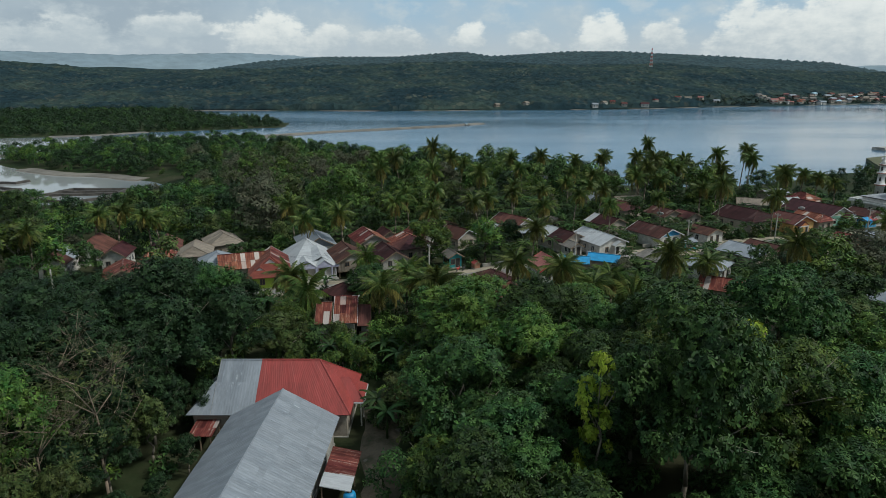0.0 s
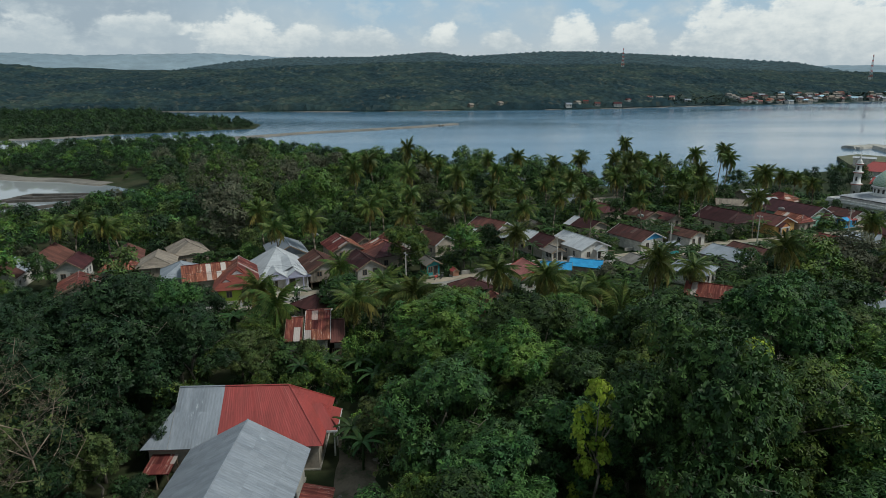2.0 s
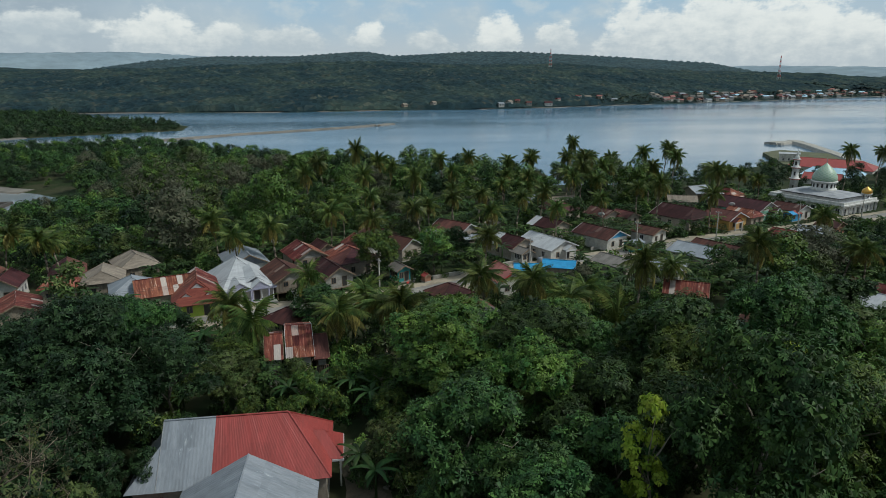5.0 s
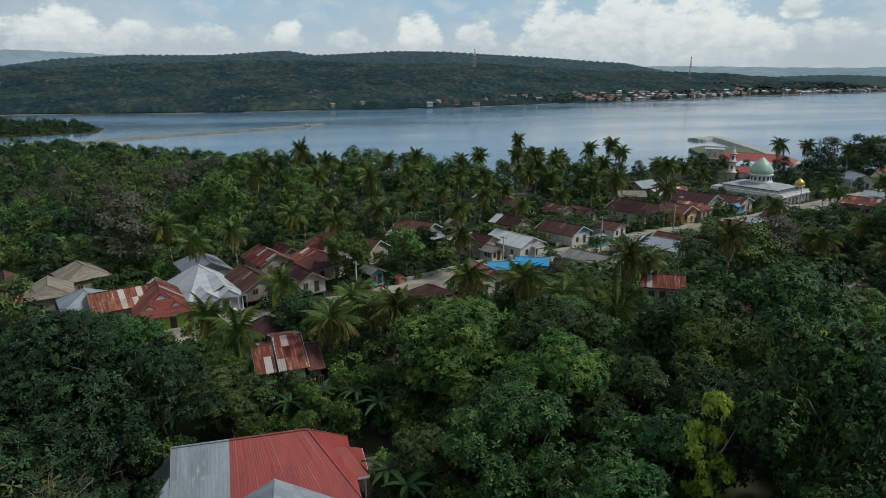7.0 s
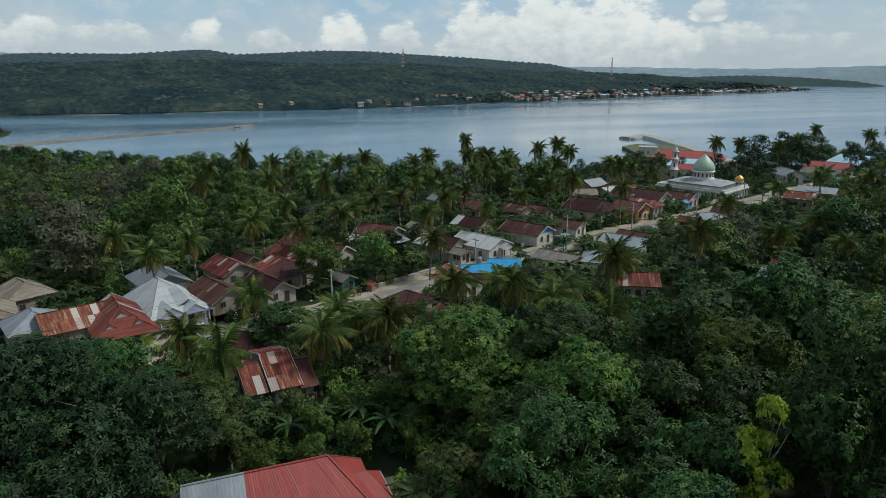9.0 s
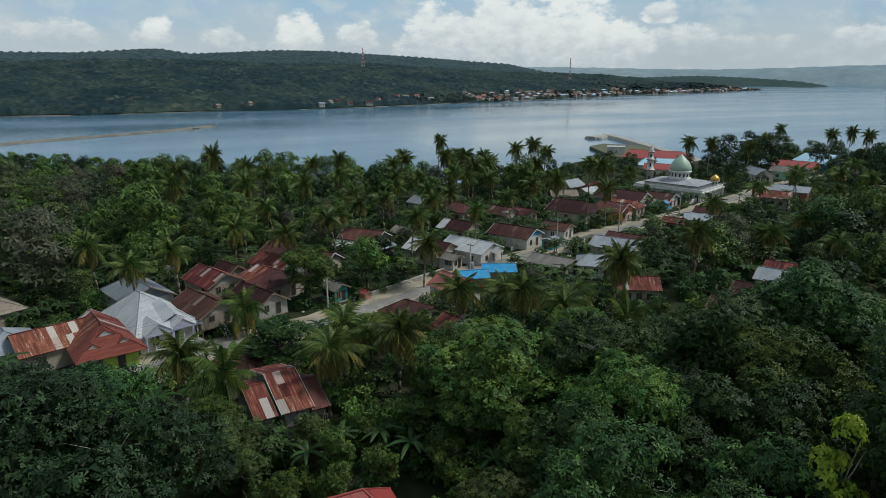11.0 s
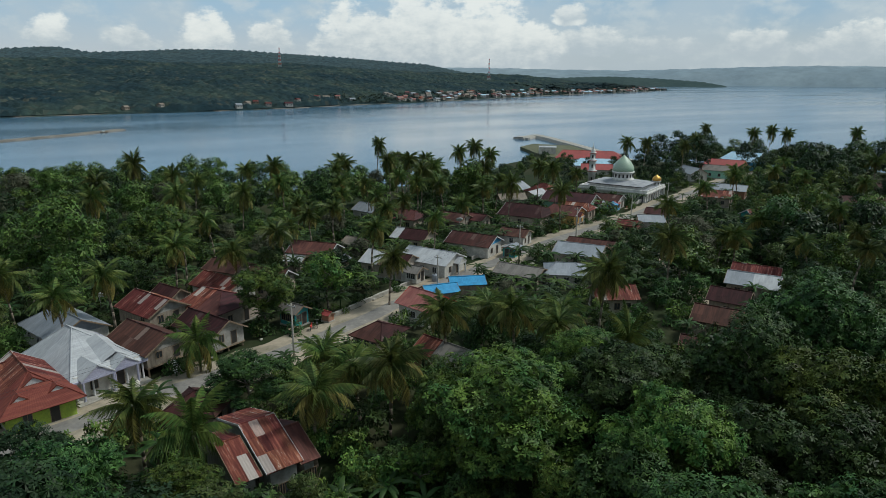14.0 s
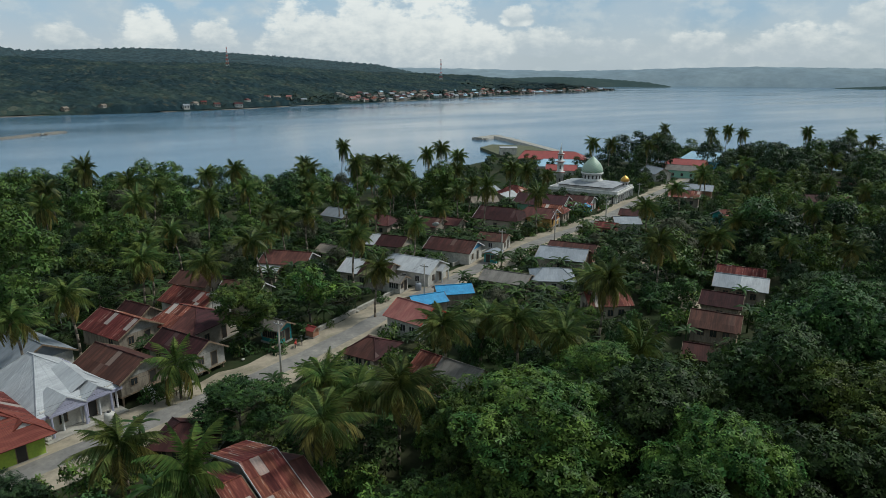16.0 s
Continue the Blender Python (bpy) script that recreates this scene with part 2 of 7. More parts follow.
def forest_material(name, dark, light, pale, cell):
    """Tree tops seen from afar: one tone for each crown, over broad patches of forest."""
    mat = bpy.data.materials.new(name)
    mat.use_nodes = True
    t = mat.node_tree
    t.nodes.clear()
    add, calc, blend, ramp = nodes_of(t)
    pos = add("ShaderNodeNewGeometry").outputs["Position"]
    flat = add("ShaderNodeMapping", Vector=pos, Scale=(1, 1, 0.3)).outputs[0]
    crown = add("ShaderNodeTexVoronoi", Vector=flat, Scale=1 / cell)
    one = add("ShaderNodeSeparateColor", i0=crown.outputs["Color"]).outputs
    broad = add("ShaderNodeTexNoise", Vector=flat, Scale=0.008, Detail=5.0, Roughness=0.6).outputs[0]
    patch = add("ShaderNodeTexNoise", Vector=flat, Scale=0.022, Detail=4.0, Roughness=0.6).outputs[0]
    tuft = add("ShaderNodeTexNoise", Vector=flat, Scale=0.45, Detail=4.0, Roughness=0.7).outputs[0]
    col = blend(calc("MULTIPLY", ramp(broad, 0.36, 0.64), calc("ADD", 0.35, ramp(patch, 0.35, 0.65))), dark, light)
    col = blend(calc("MULTIPLY", calc("MULTIPLY", ramp(one[1], 0.66, 0.95), ramp(patch, 0.40, 0.62)), 0.8), col, pale)
    gain = calc("MULTIPLY", calc("ADD", 0.74, calc("MULTIPLY", one[0], 0.52)), calc("ADD", 0.5, calc("MULTIPLY", tuft, 1.0)))
    col = blend(1.0, col, add("ShaderNodeCombineColor", i0=gain, i1=gain, i2=gain).outputs[0], "MULTIPLY")
    p = add("ShaderNodeBsdfPrincipled", Roughness=0.95)
    p.inputs["Specular IOR Level"].default_value = 0.05
    t.links.new(col, p.inputs["Base Color"])
    t.links.new(add("ShaderNodeBump", Strength=0.9, Distance=1.5, Height=tuft).outputs[0], p.inputs["Normal"])
    t.links.new(p.outputs[0], add("ShaderNodeOutputMaterial").inputs[0])
    return mat


# greens shifted towards blue: haze across the bay is in the base colour
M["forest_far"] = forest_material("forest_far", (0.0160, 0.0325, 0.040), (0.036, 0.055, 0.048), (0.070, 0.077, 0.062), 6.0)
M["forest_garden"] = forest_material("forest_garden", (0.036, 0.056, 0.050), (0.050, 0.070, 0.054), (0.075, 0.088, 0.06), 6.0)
# headland and islet trees, greyed in colour to paint the distance haze
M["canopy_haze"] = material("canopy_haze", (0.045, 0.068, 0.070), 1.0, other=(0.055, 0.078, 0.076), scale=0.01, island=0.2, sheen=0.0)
# back ridge: paler and bluer, with the haze put into its colour
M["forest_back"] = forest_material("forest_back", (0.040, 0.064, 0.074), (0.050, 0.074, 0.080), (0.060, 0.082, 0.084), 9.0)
# blue-grey is painted haze over the distant mountains and coast
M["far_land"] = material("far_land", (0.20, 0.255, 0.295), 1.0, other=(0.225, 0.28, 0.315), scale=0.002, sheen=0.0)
# roofs
M["roof_brown"] = material("roof_brown", (0.040, 0.019, 0.016), 0.75, other=(0.066, 0.028, 0.022), scale=0.8, stretch=(3, 0.35, 0.35), island=0.22, thing=0.4, spots=(0.15, 0.085, 0.07), spot_lo=0.62, spot_hi=0.72, island_mix=((0.10, 0.07, 0.06), 0.04), sheen=0.15, sheets=True)
M["roof_rust"] = material("roof_rust", (0.095, 0.030, 0.022), 0.75, other=(0.20, 0.072, 0.044), scale=0.9, stretch=(3.4, 0.3, 0.3), island=0.36, thing=0.25, spots=(0.34, 0.28, 0.24), spot_lo=0.55, spot_hi=0.64, island_mix=((0.26, 0.23, 0.21), 0.06), sheen=0.15, sheets=True)
M["roof_redbrown"] = material("roof_redbrown", (0.13, 0.030, 0.022), 0.7, other=(0.18, 0.050, 0.034), scale=0.8, stretch=(3, 0.35, 0.35), island=0.15, spots=(0.24, 0.12, 0.09), spot_lo=0.64, spot_hi=0.74, sheen=0.25, sheets=True)
M["roof_maroon"] = material("roof_maroon", (0.062, 0.024, 0.020), 0.75, other=(0.098, 0.038, 0.030), scale=0.8, stretch=(3, 0.35, 0.35), island=0.2, thing=0.45, spots=(0.22, 0.12, 0.09), spot_lo=0.62, spot_hi=0.72, sheen=0.25, sheets=True)
M["roof_zinc"] = material("roof_zinc", (0.235, 0.255, 0.285), 0.6, 0.12, other=(0.20, 0.22, 0.25), scale=0.5, stretch=(2, 0.4, 0.4), island=0.10, spots=(0.36, 0.38, 0.40), spot_lo=0.6, spot_hi=0.68, sheets=True)
M["roof_white"] = material("roof_white", (0.40, 0.41, 0.425), 0.65, other=(0.34, 0.35, 0.37), scale=0.4, stretch=(2, 0.4, 0.4), island=0.08, spots=(0.27, 0.27, 0.27), spot_lo=0.62, spot_hi=0.76, sheen=0.3, sheets=True)
M["roof_red"] = material("roof_red", (0.275, 0.044, 0.038), 0.6, 0.0, other=(0.23, 0.040, 0.034), scale=0.5, stretch=(2, 0.4, 0.4), island=0.06, spots=(0.30, 0.06, 0.05), spot_lo=0.64, spot_hi=0.74, sheets=True)
M["roof_pink"] = material("roof_pink", (0.23, 0.075, 0.065), 0.6, 0.0, other=(0.30, 0.12, 0.10), scale=0.8, stretch=(2, 0.4, 0.4), island=0.1, sheets=True)
M["roof_thatch"] = material("roof_thatch", (0.24, 0.20, 0.16), 0.95, other=(0.16, 0.135, 0.11), scale=1.2, stretch=(3, 0.5, 0.5), island=0.2, bump=0.5, sheets=True)
M["roof_grey"] = material("roof_grey", (0.17, 0.155, 0.14), 0.85, other=(0.12, 0.11, 0.10), scale=0.8, stretch=(2, 0.4, 0.4), island=0.12, spots=(0.24, 0.21, 0.18), sheets=True)
M["roof_blue"] = material("roof_blue", (0.30, 0.47, 0.60), 0.5, other=(0.36, 0.52, 0.62), scale=0.4, island=0.06, sheets=True)
M["tarp"] = material("tarp", (0.02, 0.20, 0.42), 0.5, other=(0.03, 0.26, 0.50), scale=0.8, island=0.06)
# walls and trim
M["wall_white"] = material("wall_white", (0.54, 0.52, 0.48), 0.85, other=(0.40, 0.38, 0.35), scale=0.6, spots=(0.33, 0.30, 0.26), spot_lo=0.62, spot_hi=0.76, bump=0.1)
M["wall_cream"] = material("wall_cream", (0.37, 0.32, 0.265), 0.85, other=(0.27, 0.23, 0.185), scale=0.6, spots=(0.28, 0.24, 0.19), spot_lo=0.62, spot_hi=0.74, bump=0.1)
M["wall_wood"] = material("wall_wood", (0.30, 0.255, 0.205), 0.9, other=(0.20, 0.165, 0.13), scale=0.8, stretch=(4, 4, 0.6), spots=(0.12, 0.10, 0.08), spot_lo=0.58, spot_hi=0.7, bump=0.3)
M["wall_grey"] = material("wall_grey", (0.33, 0.32, 0.30), 0.9, other=(0.24, 0.23, 0.21), scale=0.7, spots=(0.14, 0.13, 0.12), bump=0.2)
M["wall_blue"] = material("wall_blue", (0.05, 0.26, 0.50), 0.7, other=(0.07, 0.31, 0.55), scale=0.8, bump=0.1)
M["wall_teal"] = material("wall_teal", (0.03, 0.22, 0.24), 0.7, other=(0.04, 0.28, 0.28), scale=0.8, bump=0.1)
M["wall_green"] = material("wall_green", (0.24, 0.46, 0.36), 0.8, other=(0.28, 0.50, 0.40), scale=0.7)
M["wall_lime"] = material("wall_lime", (0.34, 0.45, 0.06), 0.8, other=(0.28, 0.4, 0.06), scale=0.7)
M["wall_yellow"] = material("wall_yellow", (0.58, 0.36, 0.12), 0.8, other=(0.50, 0.31, 0.12), scale=0.7, bump=0.1)
M["wall_brick"] = material("wall_brick", (0.32, 0.16, 0.10), 0.9, other=(0.25, 0.13, 0.09), scale=0.9, bump=0.3)
M["mosque_white"] = material("mosque_white", (0.64, 0.63, 0.61), 0.7, other=(0.50, 0.49, 0.47), scale=0.9, spots=(0.5, 0.47, 0.43), spot_lo=0.64, spot_hi=0.76)
M["trim_white"] = material("trim_white", (0.55, 0.55, 0.56), 0.6, other=(0.44, 0.44, 0.45), scale=0.9)
M["trim_lilac"] = material("trim_lilac", (0.40, 0.40, 0.52), 0.6, other=(0.34, 0.34, 0.46), scale=0.9)
M["trim_red"] = material("trim_red", (0.46, 0.045, 0.035), 0.6, other=(0.40, 0.04, 0.03), scale=0.9)
M["trim_orange"] = material("trim_orange", (0.5, 0.2, 0.07), 0.6, other=(0.42, 0.17, 0.06), scale=0.9)
M["timber"] = material("timber", (0.17, 0.12, 0.08), 0.85, other=(0.25, 0.19, 0.13), scale=1.0, stretch=(3, 3, 0.5), bump=0.3)
M["dark_gap"] = material("dark_gap", (0.025, 0.024, 0.024), 0.5, other=(0.035, 0.033, 0.03), scale=1.0)
M["glass"] = material("glass", (0.03, 0.035, 0.04), 0.12, other=(0.045, 0.05, 0.055), scale=0.8)
dome_mat = bpy.data.materials.new("dome_tiles")
dome_mat.use_nodes = True
t = dome_mat.node_tree
t.nodes.clear()
add, calc, blend, ramp = nodes_of(t)
xyz = add("ShaderNodeSeparateXYZ", i0=add("ShaderNodeTexCoord").outputs["Object"]).outputs
turn = calc("MULTIPLY", calc("ARCTAN2", xyz[1], xyz[0]), 14 / (2 * math.pi))
# a lattice of pale lozenges that rises round the dome
up = calc("MULTIPLY", xyz[2], 1.15)
lattice = calc("MULTIPLY", calc("PINGPONG", calc("ADD", turn, up), 0.5), calc("PINGPONG", calc("SUBTRACT", turn, up), 0.5))
tiles = blend(ramp(lattice, 0.055, 0.085), (0.40, 0.47, 0.38), (0.10, 0.30, 0.19))
tiles = blend(ramp(lattice, 0.14, 0.19), tiles, (0.42, 0.42, 0.22))
dust = add("ShaderNodeTexNoise", Scale=1.4, Detail=6.0).outputs[0]
p = add("ShaderNodeBsdfPrincipled", Roughness=0.45)
t.links.new(blend(calc("MULTIPLY", ramp(dust, 0.4, 0.7), 0.35), tiles, (0.38, 0.42, 0.38)), p.inputs["Base Color"])
t.links.new(p.outputs[0], add("ShaderNodeOutputMaterial").inputs[0])
M["dome_tiles"] = dome_mat
M["roof_slate"] = material("roof_slate", (0.30, 0.31, 0.33), 0.85, other=(0.22, 0.23, 0.25), scale=0.4, spots=(0.14, 0.14, 0.15), spot_lo=0.56, spot_hi=0.68, bump=0.1)
M["gold"] = material("gold", (0.62, 0.36, 0.08), 0.35, 0.7, other=(0.54, 0.30, 0.07), scale=1.5)
M["metal_grey"] = material("metal_grey", (0.34, 0.34, 0.34), 0.5, 0.5, other=(0.26, 0.26, 0.26), scale=1.5)
M["cable"] = material("cable", (0.04, 0.04, 0.04), 0.6)
M["cloth_red"] = material("cloth_red", (0.5, 0.08, 0.06), 0.9, other=(0.4, 0.07, 0.06), scale=2)
M["cloth_white"] = material("cloth_white", (0.65, 0.65, 0.65), 0.9, other=(0.5, 0.5, 0.5), scale=2)

water_mat = bpy.data.materials.new("sea_water")
water_mat.use_nodes = True
t = water_mat.node_tree
t.nodes.clear()
add, calc, blend, ramp = nodes_of(t)
pos = add("ShaderNodeNewGeometry").outputs["Position"]
wave = add("ShaderNodeTexNoise", Vector=add("ShaderNodeMapping", Vector=pos, Scale=(0.35, 0.9, 1)).outputs[0], Scale=0.6, Detail=6.0, Roughness=0.6).outputs[0]
drift = add("ShaderNodeTexNoise", Vector=add("ShaderNodeMapping", Vector=pos, Scale=(0.0022, 0.008, 1)).outputs[0], Scale=1.0, Detail=4.0).outputs[0]
sea = add("ShaderNodeBsdfPrincipled", Roughness=0.15, IOR=1.33)
# sheltered inlet is calm, its pale base paints reflected sky; open bay ruffled
px = add("ShaderNodeSeparateXYZ", i0=pos).outputs
calm = calc("MULTIPLY", ramp(calc("MULTIPLY", px[0], -1.0), 95.0, 170.0), ramp(calc("MULTIPLY", px[1], -1.0), -600.0, -500.0))
deep = blend(ramp(drift, 0.35, 0.65), (0.052, 0.118, 0.192), (0.072, 0.142, 0.218))
t.links.new(blend(calm, deep, (0.30, 0.31, 0.31)), sea.inputs["Base Color"])
t.links.new(calc("MULTIPLY", calc("SUBTRACT", 1.0, calc("MULTIPLY", calm, 0.8)), calc("ADD", 0.07, calc("MULTIPLY", ramp(drift, 0.3, 0.7), 0.14))), sea.inputs["Roughness"])
t.links.new(add("ShaderNodeBump", Strength=calc("SUBTRACT", 0.16, calc("MULTIPLY", calm, 0.14)), Distance=0.25, Height=wave).outputs[0], sea.inputs["Normal"])
t.links.new(sea.outputs[0], add("ShaderNodeOutputMaterial").inputs[0])
M["sea"] = water_mat


# ---- mesh helpers ----
def mesh_of(name, verts, faces, mat, smooth=False):
    me = bpy.data.meshes.new(name)
    me.from_pydata([tuple(v) for v in verts], [], [tuple(f) for f in faces])
    for m in mat if isinstance(mat, (list, tuple)) else [mat]:
        me.materials.append(M[m])
    if smooth:
        me.polygons.foreach_set("use_smooth", [True] * len(me.polygons))
    me.update()
    return me


def fast_mesh(name, verts, quads, mat, tris=None, mats=None):
    """A mesh from numpy arrays of vertices, quads and triangles."""
    me = bpy.data.meshes.new(name)
    tris = np.zeros((0, 3), int) if tris is None else tris
    me.vertices.add(len(verts))
    me.vertices.foreach_set("co", np.ascontiguousarray(verts, dtype=np.float32).ravel())
    loops = np.concatenate([quads.ravel(), tris.ravel()]).astype(np.int32)
    me.loops.add(len(loops))
    me.loops.foreach_set("vertex_index", loops)
    starts = np.concatenate([np.arange(len(quads)) * 4, len(quads) * 4 + np.arange(len(tris)) * 3]).astype(np.int32)
    me.polygons.add(len(starts))
    me.polygons.foreach_set("loop_start", starts)
    for m in mat if isinstance(mat, (list, tuple)) else [mat]:
        me.materials.append(M[m])
    if mats is not None:
        me.polygons.foreach_set("material_index", np.asarray(mats, dtype=np.int32))
    me.update(calc_edges=True)
    me.validate()
    return me


def part(name, me, parent, label="", at=None):
    ob = new(name, me)
    ob.parent = parent
    if at is not None:
        ob.matrix_basis = at
    if label:
        ob["label"] = label
    return ob


def empty(name, m):
    ob = new(name)
    ob.empty_display_size = 0.5
    ob.matrix_basis = m
    return ob


def box(x0, x1, y0, y1, z0, z1):
    v = [(x, y, z) for z in (z0, z1) for y in (y0, y1) for x in (x0, x1)]
    f = [(0, 2, 3, 1), (4, 5, 7, 6), (0, 1, 5, 4), (2, 6, 7, 3), (0, 4, 6, 2), (1, 3, 7, 5)]
    return v, f


def join(pieces):
    verts, faces = [], []
    for v, f in pieces:
        k = len(verts)
        verts += list(v)
        faces += [tuple(i + k for i in q) for q in f]
    return verts, faces


def lathe(profile, n=16, cx=0.0, cy=0.0, cap=True):
    """A turned solid from (radius, z) pairs."""
    v = [(cx + r * math.cos(2 * math.pi * k / n), cy + r * math.sin(2 * math.pi * k / n), z) for r, z in profile for k in range(n)]
    f = [(j * n + k, j * n + (k + 1) % n, (j + 1) * n + (k + 1) % n, (j + 1) * n + k) for j in range(len(profile) - 1) for k in range(n)]
    if cap:
        f += [tuple(range(n - 1, -1, -1)), tuple((len(profile) - 1) * n + k for k in range(n))]
    return v, f


def rod(a, b, r0, r1=None, n=6):
    """A tapered round bar from a to b."""
    a, b = Vector(a), Vector(b)
    r1 = r0 if r1 is None else r1
    q = (b - a).to_track_quat("Z", "Y")
    v = []
    for p, r in ((a, r0), (b, r1)):
        v += [tuple(p + q @ Vector((r * math.cos(2 * math.pi * k / n), r * math.sin(2 * math.pi * k / n), 0))) for k in range(n)]
    f = [(k, (k + 1) % n, n + (k + 1) % n, n + k) for k in range(n)] + [tuple(range(n - 1, -1, -1)), tuple(range(n, 2 * n))]
    return v, f


# ---- land, sea and hills ----
COAST = [(-520, -160), (-520, 150), (-300, 205), (-205, 232), (-166, 243), (-143, 250), (-128, 268), (-126, 292), (-147, 313), (-172, 325), (-226, 345),
         (-262, 372), (-278, 412), (-262, 450), (-212, 466), (-170, 488), (-112, 470), (-68, 425), (-20, 372), (24, 330), (66, 300), (120, 290),
         (170, 306), (205, 330), (232, 352), (262, 340), (272, 306), (300, 262), (345, 205), (372, 120), (390, -160)]
MANGROVE = [(-900, 470), (-420, 500), (-330, 540), (-300, 552), (-262, 592), (-200, 622), (-160, 648), (-162, 690), (-192, 752), (-262, 800), (-330, 880), (-392, 985), (-420, 1060), (-1500, 1060), (-1500, 560)]


def inside_depth(px, py, poly):
    """Signed distance to a shore line: positive on land."""
    p = np.array(poly, float)
    q = np.roll(p, -1, 0)
    best = np.full(px.shape, 1e9)
    inside = np.zeros(px.shape, bool)
    for (ax, ay), (bx, by) in zip(p, q):
        k = np.clip(((px - ax) * (bx - ax) + (py - ay) * (by - ay)) / ((bx - ax) ** 2 + (by - ay) ** 2), 0, 1)
        best = np.minimum(best, np.hypot(px - ax - k * (bx - ax), py - ay - k * (by - ay)))
        if ay != by:
            inside ^= ((ay > py) != (by > py)) & (px < (bx - ax) * (py - ay) / (by - ay) + ax)
    return np.where(inside, best, -best)


def wobble(x, y, s, seed=0.0):
    return (np.sin(x / s + 1.7 * np.sin(y / s * 0.8 + seed)) + np.sin(y / s * 1.13 + 1.3 * np.sin(x / s * 0.7 + 2 + seed))) * 0.5


def ground_height(x, y):
    x, y = np.asarray(x, float), np.asarray(y, float)
    top = np.interp(y, [60, 100, 160, 200, 230, 300], [9.8, 9.2, 8.8, 8.0, 6.5, 3.0])
    top = np.where(x < -110, np.minimum(top, 9.0 + (x + 110) * 0.06), top)
    d = inside_depth(x, y, COAST) + 3 * wobble(x, y, 9.0)
    return np.where(d > 0, np.minimum(np.maximum(top, 1.6), 0.10 * d), np.maximum(0.10 * d, -3.0)) + 0.12 * wobble(x, y, 6.0, 3.0)


def gz(x, y):
    return float(ground_height(np.array([x]), np.array([y]))[0])


def grid_mesh(name, xs, ys, height, mat):
    gx, gy = np.meshgrid(xs, ys)
    z = height(gx, gy)
    v = np.stack([gx.ravel(), gy.ravel(), z.ravel()], -1)
    i = (np.arange(len(ys) - 1)[:, None] * len(xs) + np.arange(len(xs) - 1)).ravel()
    me = fast_mesh(name, v, np.stack([i, i + 1, i + 1 + len(xs), i + len(xs)], -1), mat)
    me.polygons.foreach_set("use_smooth", [True] * len(me.polygons))
    return me


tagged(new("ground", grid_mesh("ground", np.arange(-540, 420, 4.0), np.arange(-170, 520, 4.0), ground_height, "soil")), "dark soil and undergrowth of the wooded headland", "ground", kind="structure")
sea_v = [(-5000, -800, 0), (5000, -800, 0), (5000, 4990, 0), (-5000, 4990, 0)]
tagged(new("water", mesh_of("water", sea_v, [(0, 1, 2, 3)], "sea")), "calm grey-blue bay water reflecting the cloudy sky", "water", kind="structure")


def mangrove_height(x, y):
    d = inside_depth(x, y, MANGROVE) + 5 * wobble(x, y, 14.0)
    return np.clip(0.06 * d, -2.0, 1.4)


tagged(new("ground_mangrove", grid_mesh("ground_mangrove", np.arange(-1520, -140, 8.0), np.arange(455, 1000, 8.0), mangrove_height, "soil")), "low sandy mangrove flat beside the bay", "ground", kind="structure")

# the far shore: a strip of forested hills
SHORE_X = [-2600, -1500, -700, -407, -306, -69, 82, 184, 322, 445, 592, 700, 806, 960, 1140, 1420, 1771, 1960, 2117, 2150]
SHORE_Y = [880, 900, 935, 972, 978, 955, 985, 985, 1020, 1080, 1120, 1168, 1215, 1285, 1374, 1470, 1586, 1680, 1752, 1790]


def hill_height(x, y):
    """Height over the sea of the far shore's land without its trees."""
    d = y - np.interp(x, SHORE_X, SHORE_Y)
    crest = np.interp(x, [-2600, -1006, -821, -695, -506, -311, -110, 88, 294, 500, 696, 966, 1399, 1679, 1950, 2117], [84, 72, 56, 48, 56, 66, 67, 68, 70, 68, 65, 59, 50, 44, 31, 12])
    rise = np.clip(d / 600, 0, 1)
    h = crest * rise ** 0.8
    h = h + (5 * wobble(x, y, 95.0) + 3 * wobble(x, y, 31.0, 1.0)) * np.clip(d / 240, 0, 1)
    edge = np.clip((2160 - x) / 200, 0, 1)
    return np.where(d > 0, np.maximum(h, 1.0) * edge + 0.8, np.maximum(d * 0.1, -3))


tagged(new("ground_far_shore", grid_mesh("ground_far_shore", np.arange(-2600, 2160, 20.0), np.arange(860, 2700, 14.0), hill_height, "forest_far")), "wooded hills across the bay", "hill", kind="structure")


def far_ridge(name, label, az0, az1, radius, tops, mat, depth=420.0, trees=0.0, n=160):
    """A long distant ridge along a part of the skyline; tops: heights at even steps."""
    v, f = [], []
    for k in range(n + 1):
        u = k / n
        a = radians(az0 + (az1 - az0) * u)
        h = float(np.interp(u, np.linspace(0, 1, len(tops)), tops))
        base = h
        h += (1.6 * math.sin(k * 0.9) + 1.1 * math.sin(k * 2.3 + 1) + trees * (0.6 * math.sin(k * 3.7) + 0.5 * math.sin(k * 7.1 + 2) + 0.4 * math.sin(k * 11.3))) * min(1.0, h / 20)
        for r, z in ((radius, -2), (radius + depth * 0.3, base * 0.55), (radius + depth * 0.9, base * 0.95), (radius + depth, h), (radius + depth * 1.6, -2)):
            v.append((r * math.sin(a), r * math.cos(a), z))
    for k in range(n):
        for j in range(4):
            f.append((k * 5 + j, k * 5 + 5 + j, k * 5 + 6 + j, k * 5 + 1 + j))
    return tagged(new(name, mesh_of(name, v, f, mat, True)), label, "hill", kind="structure")


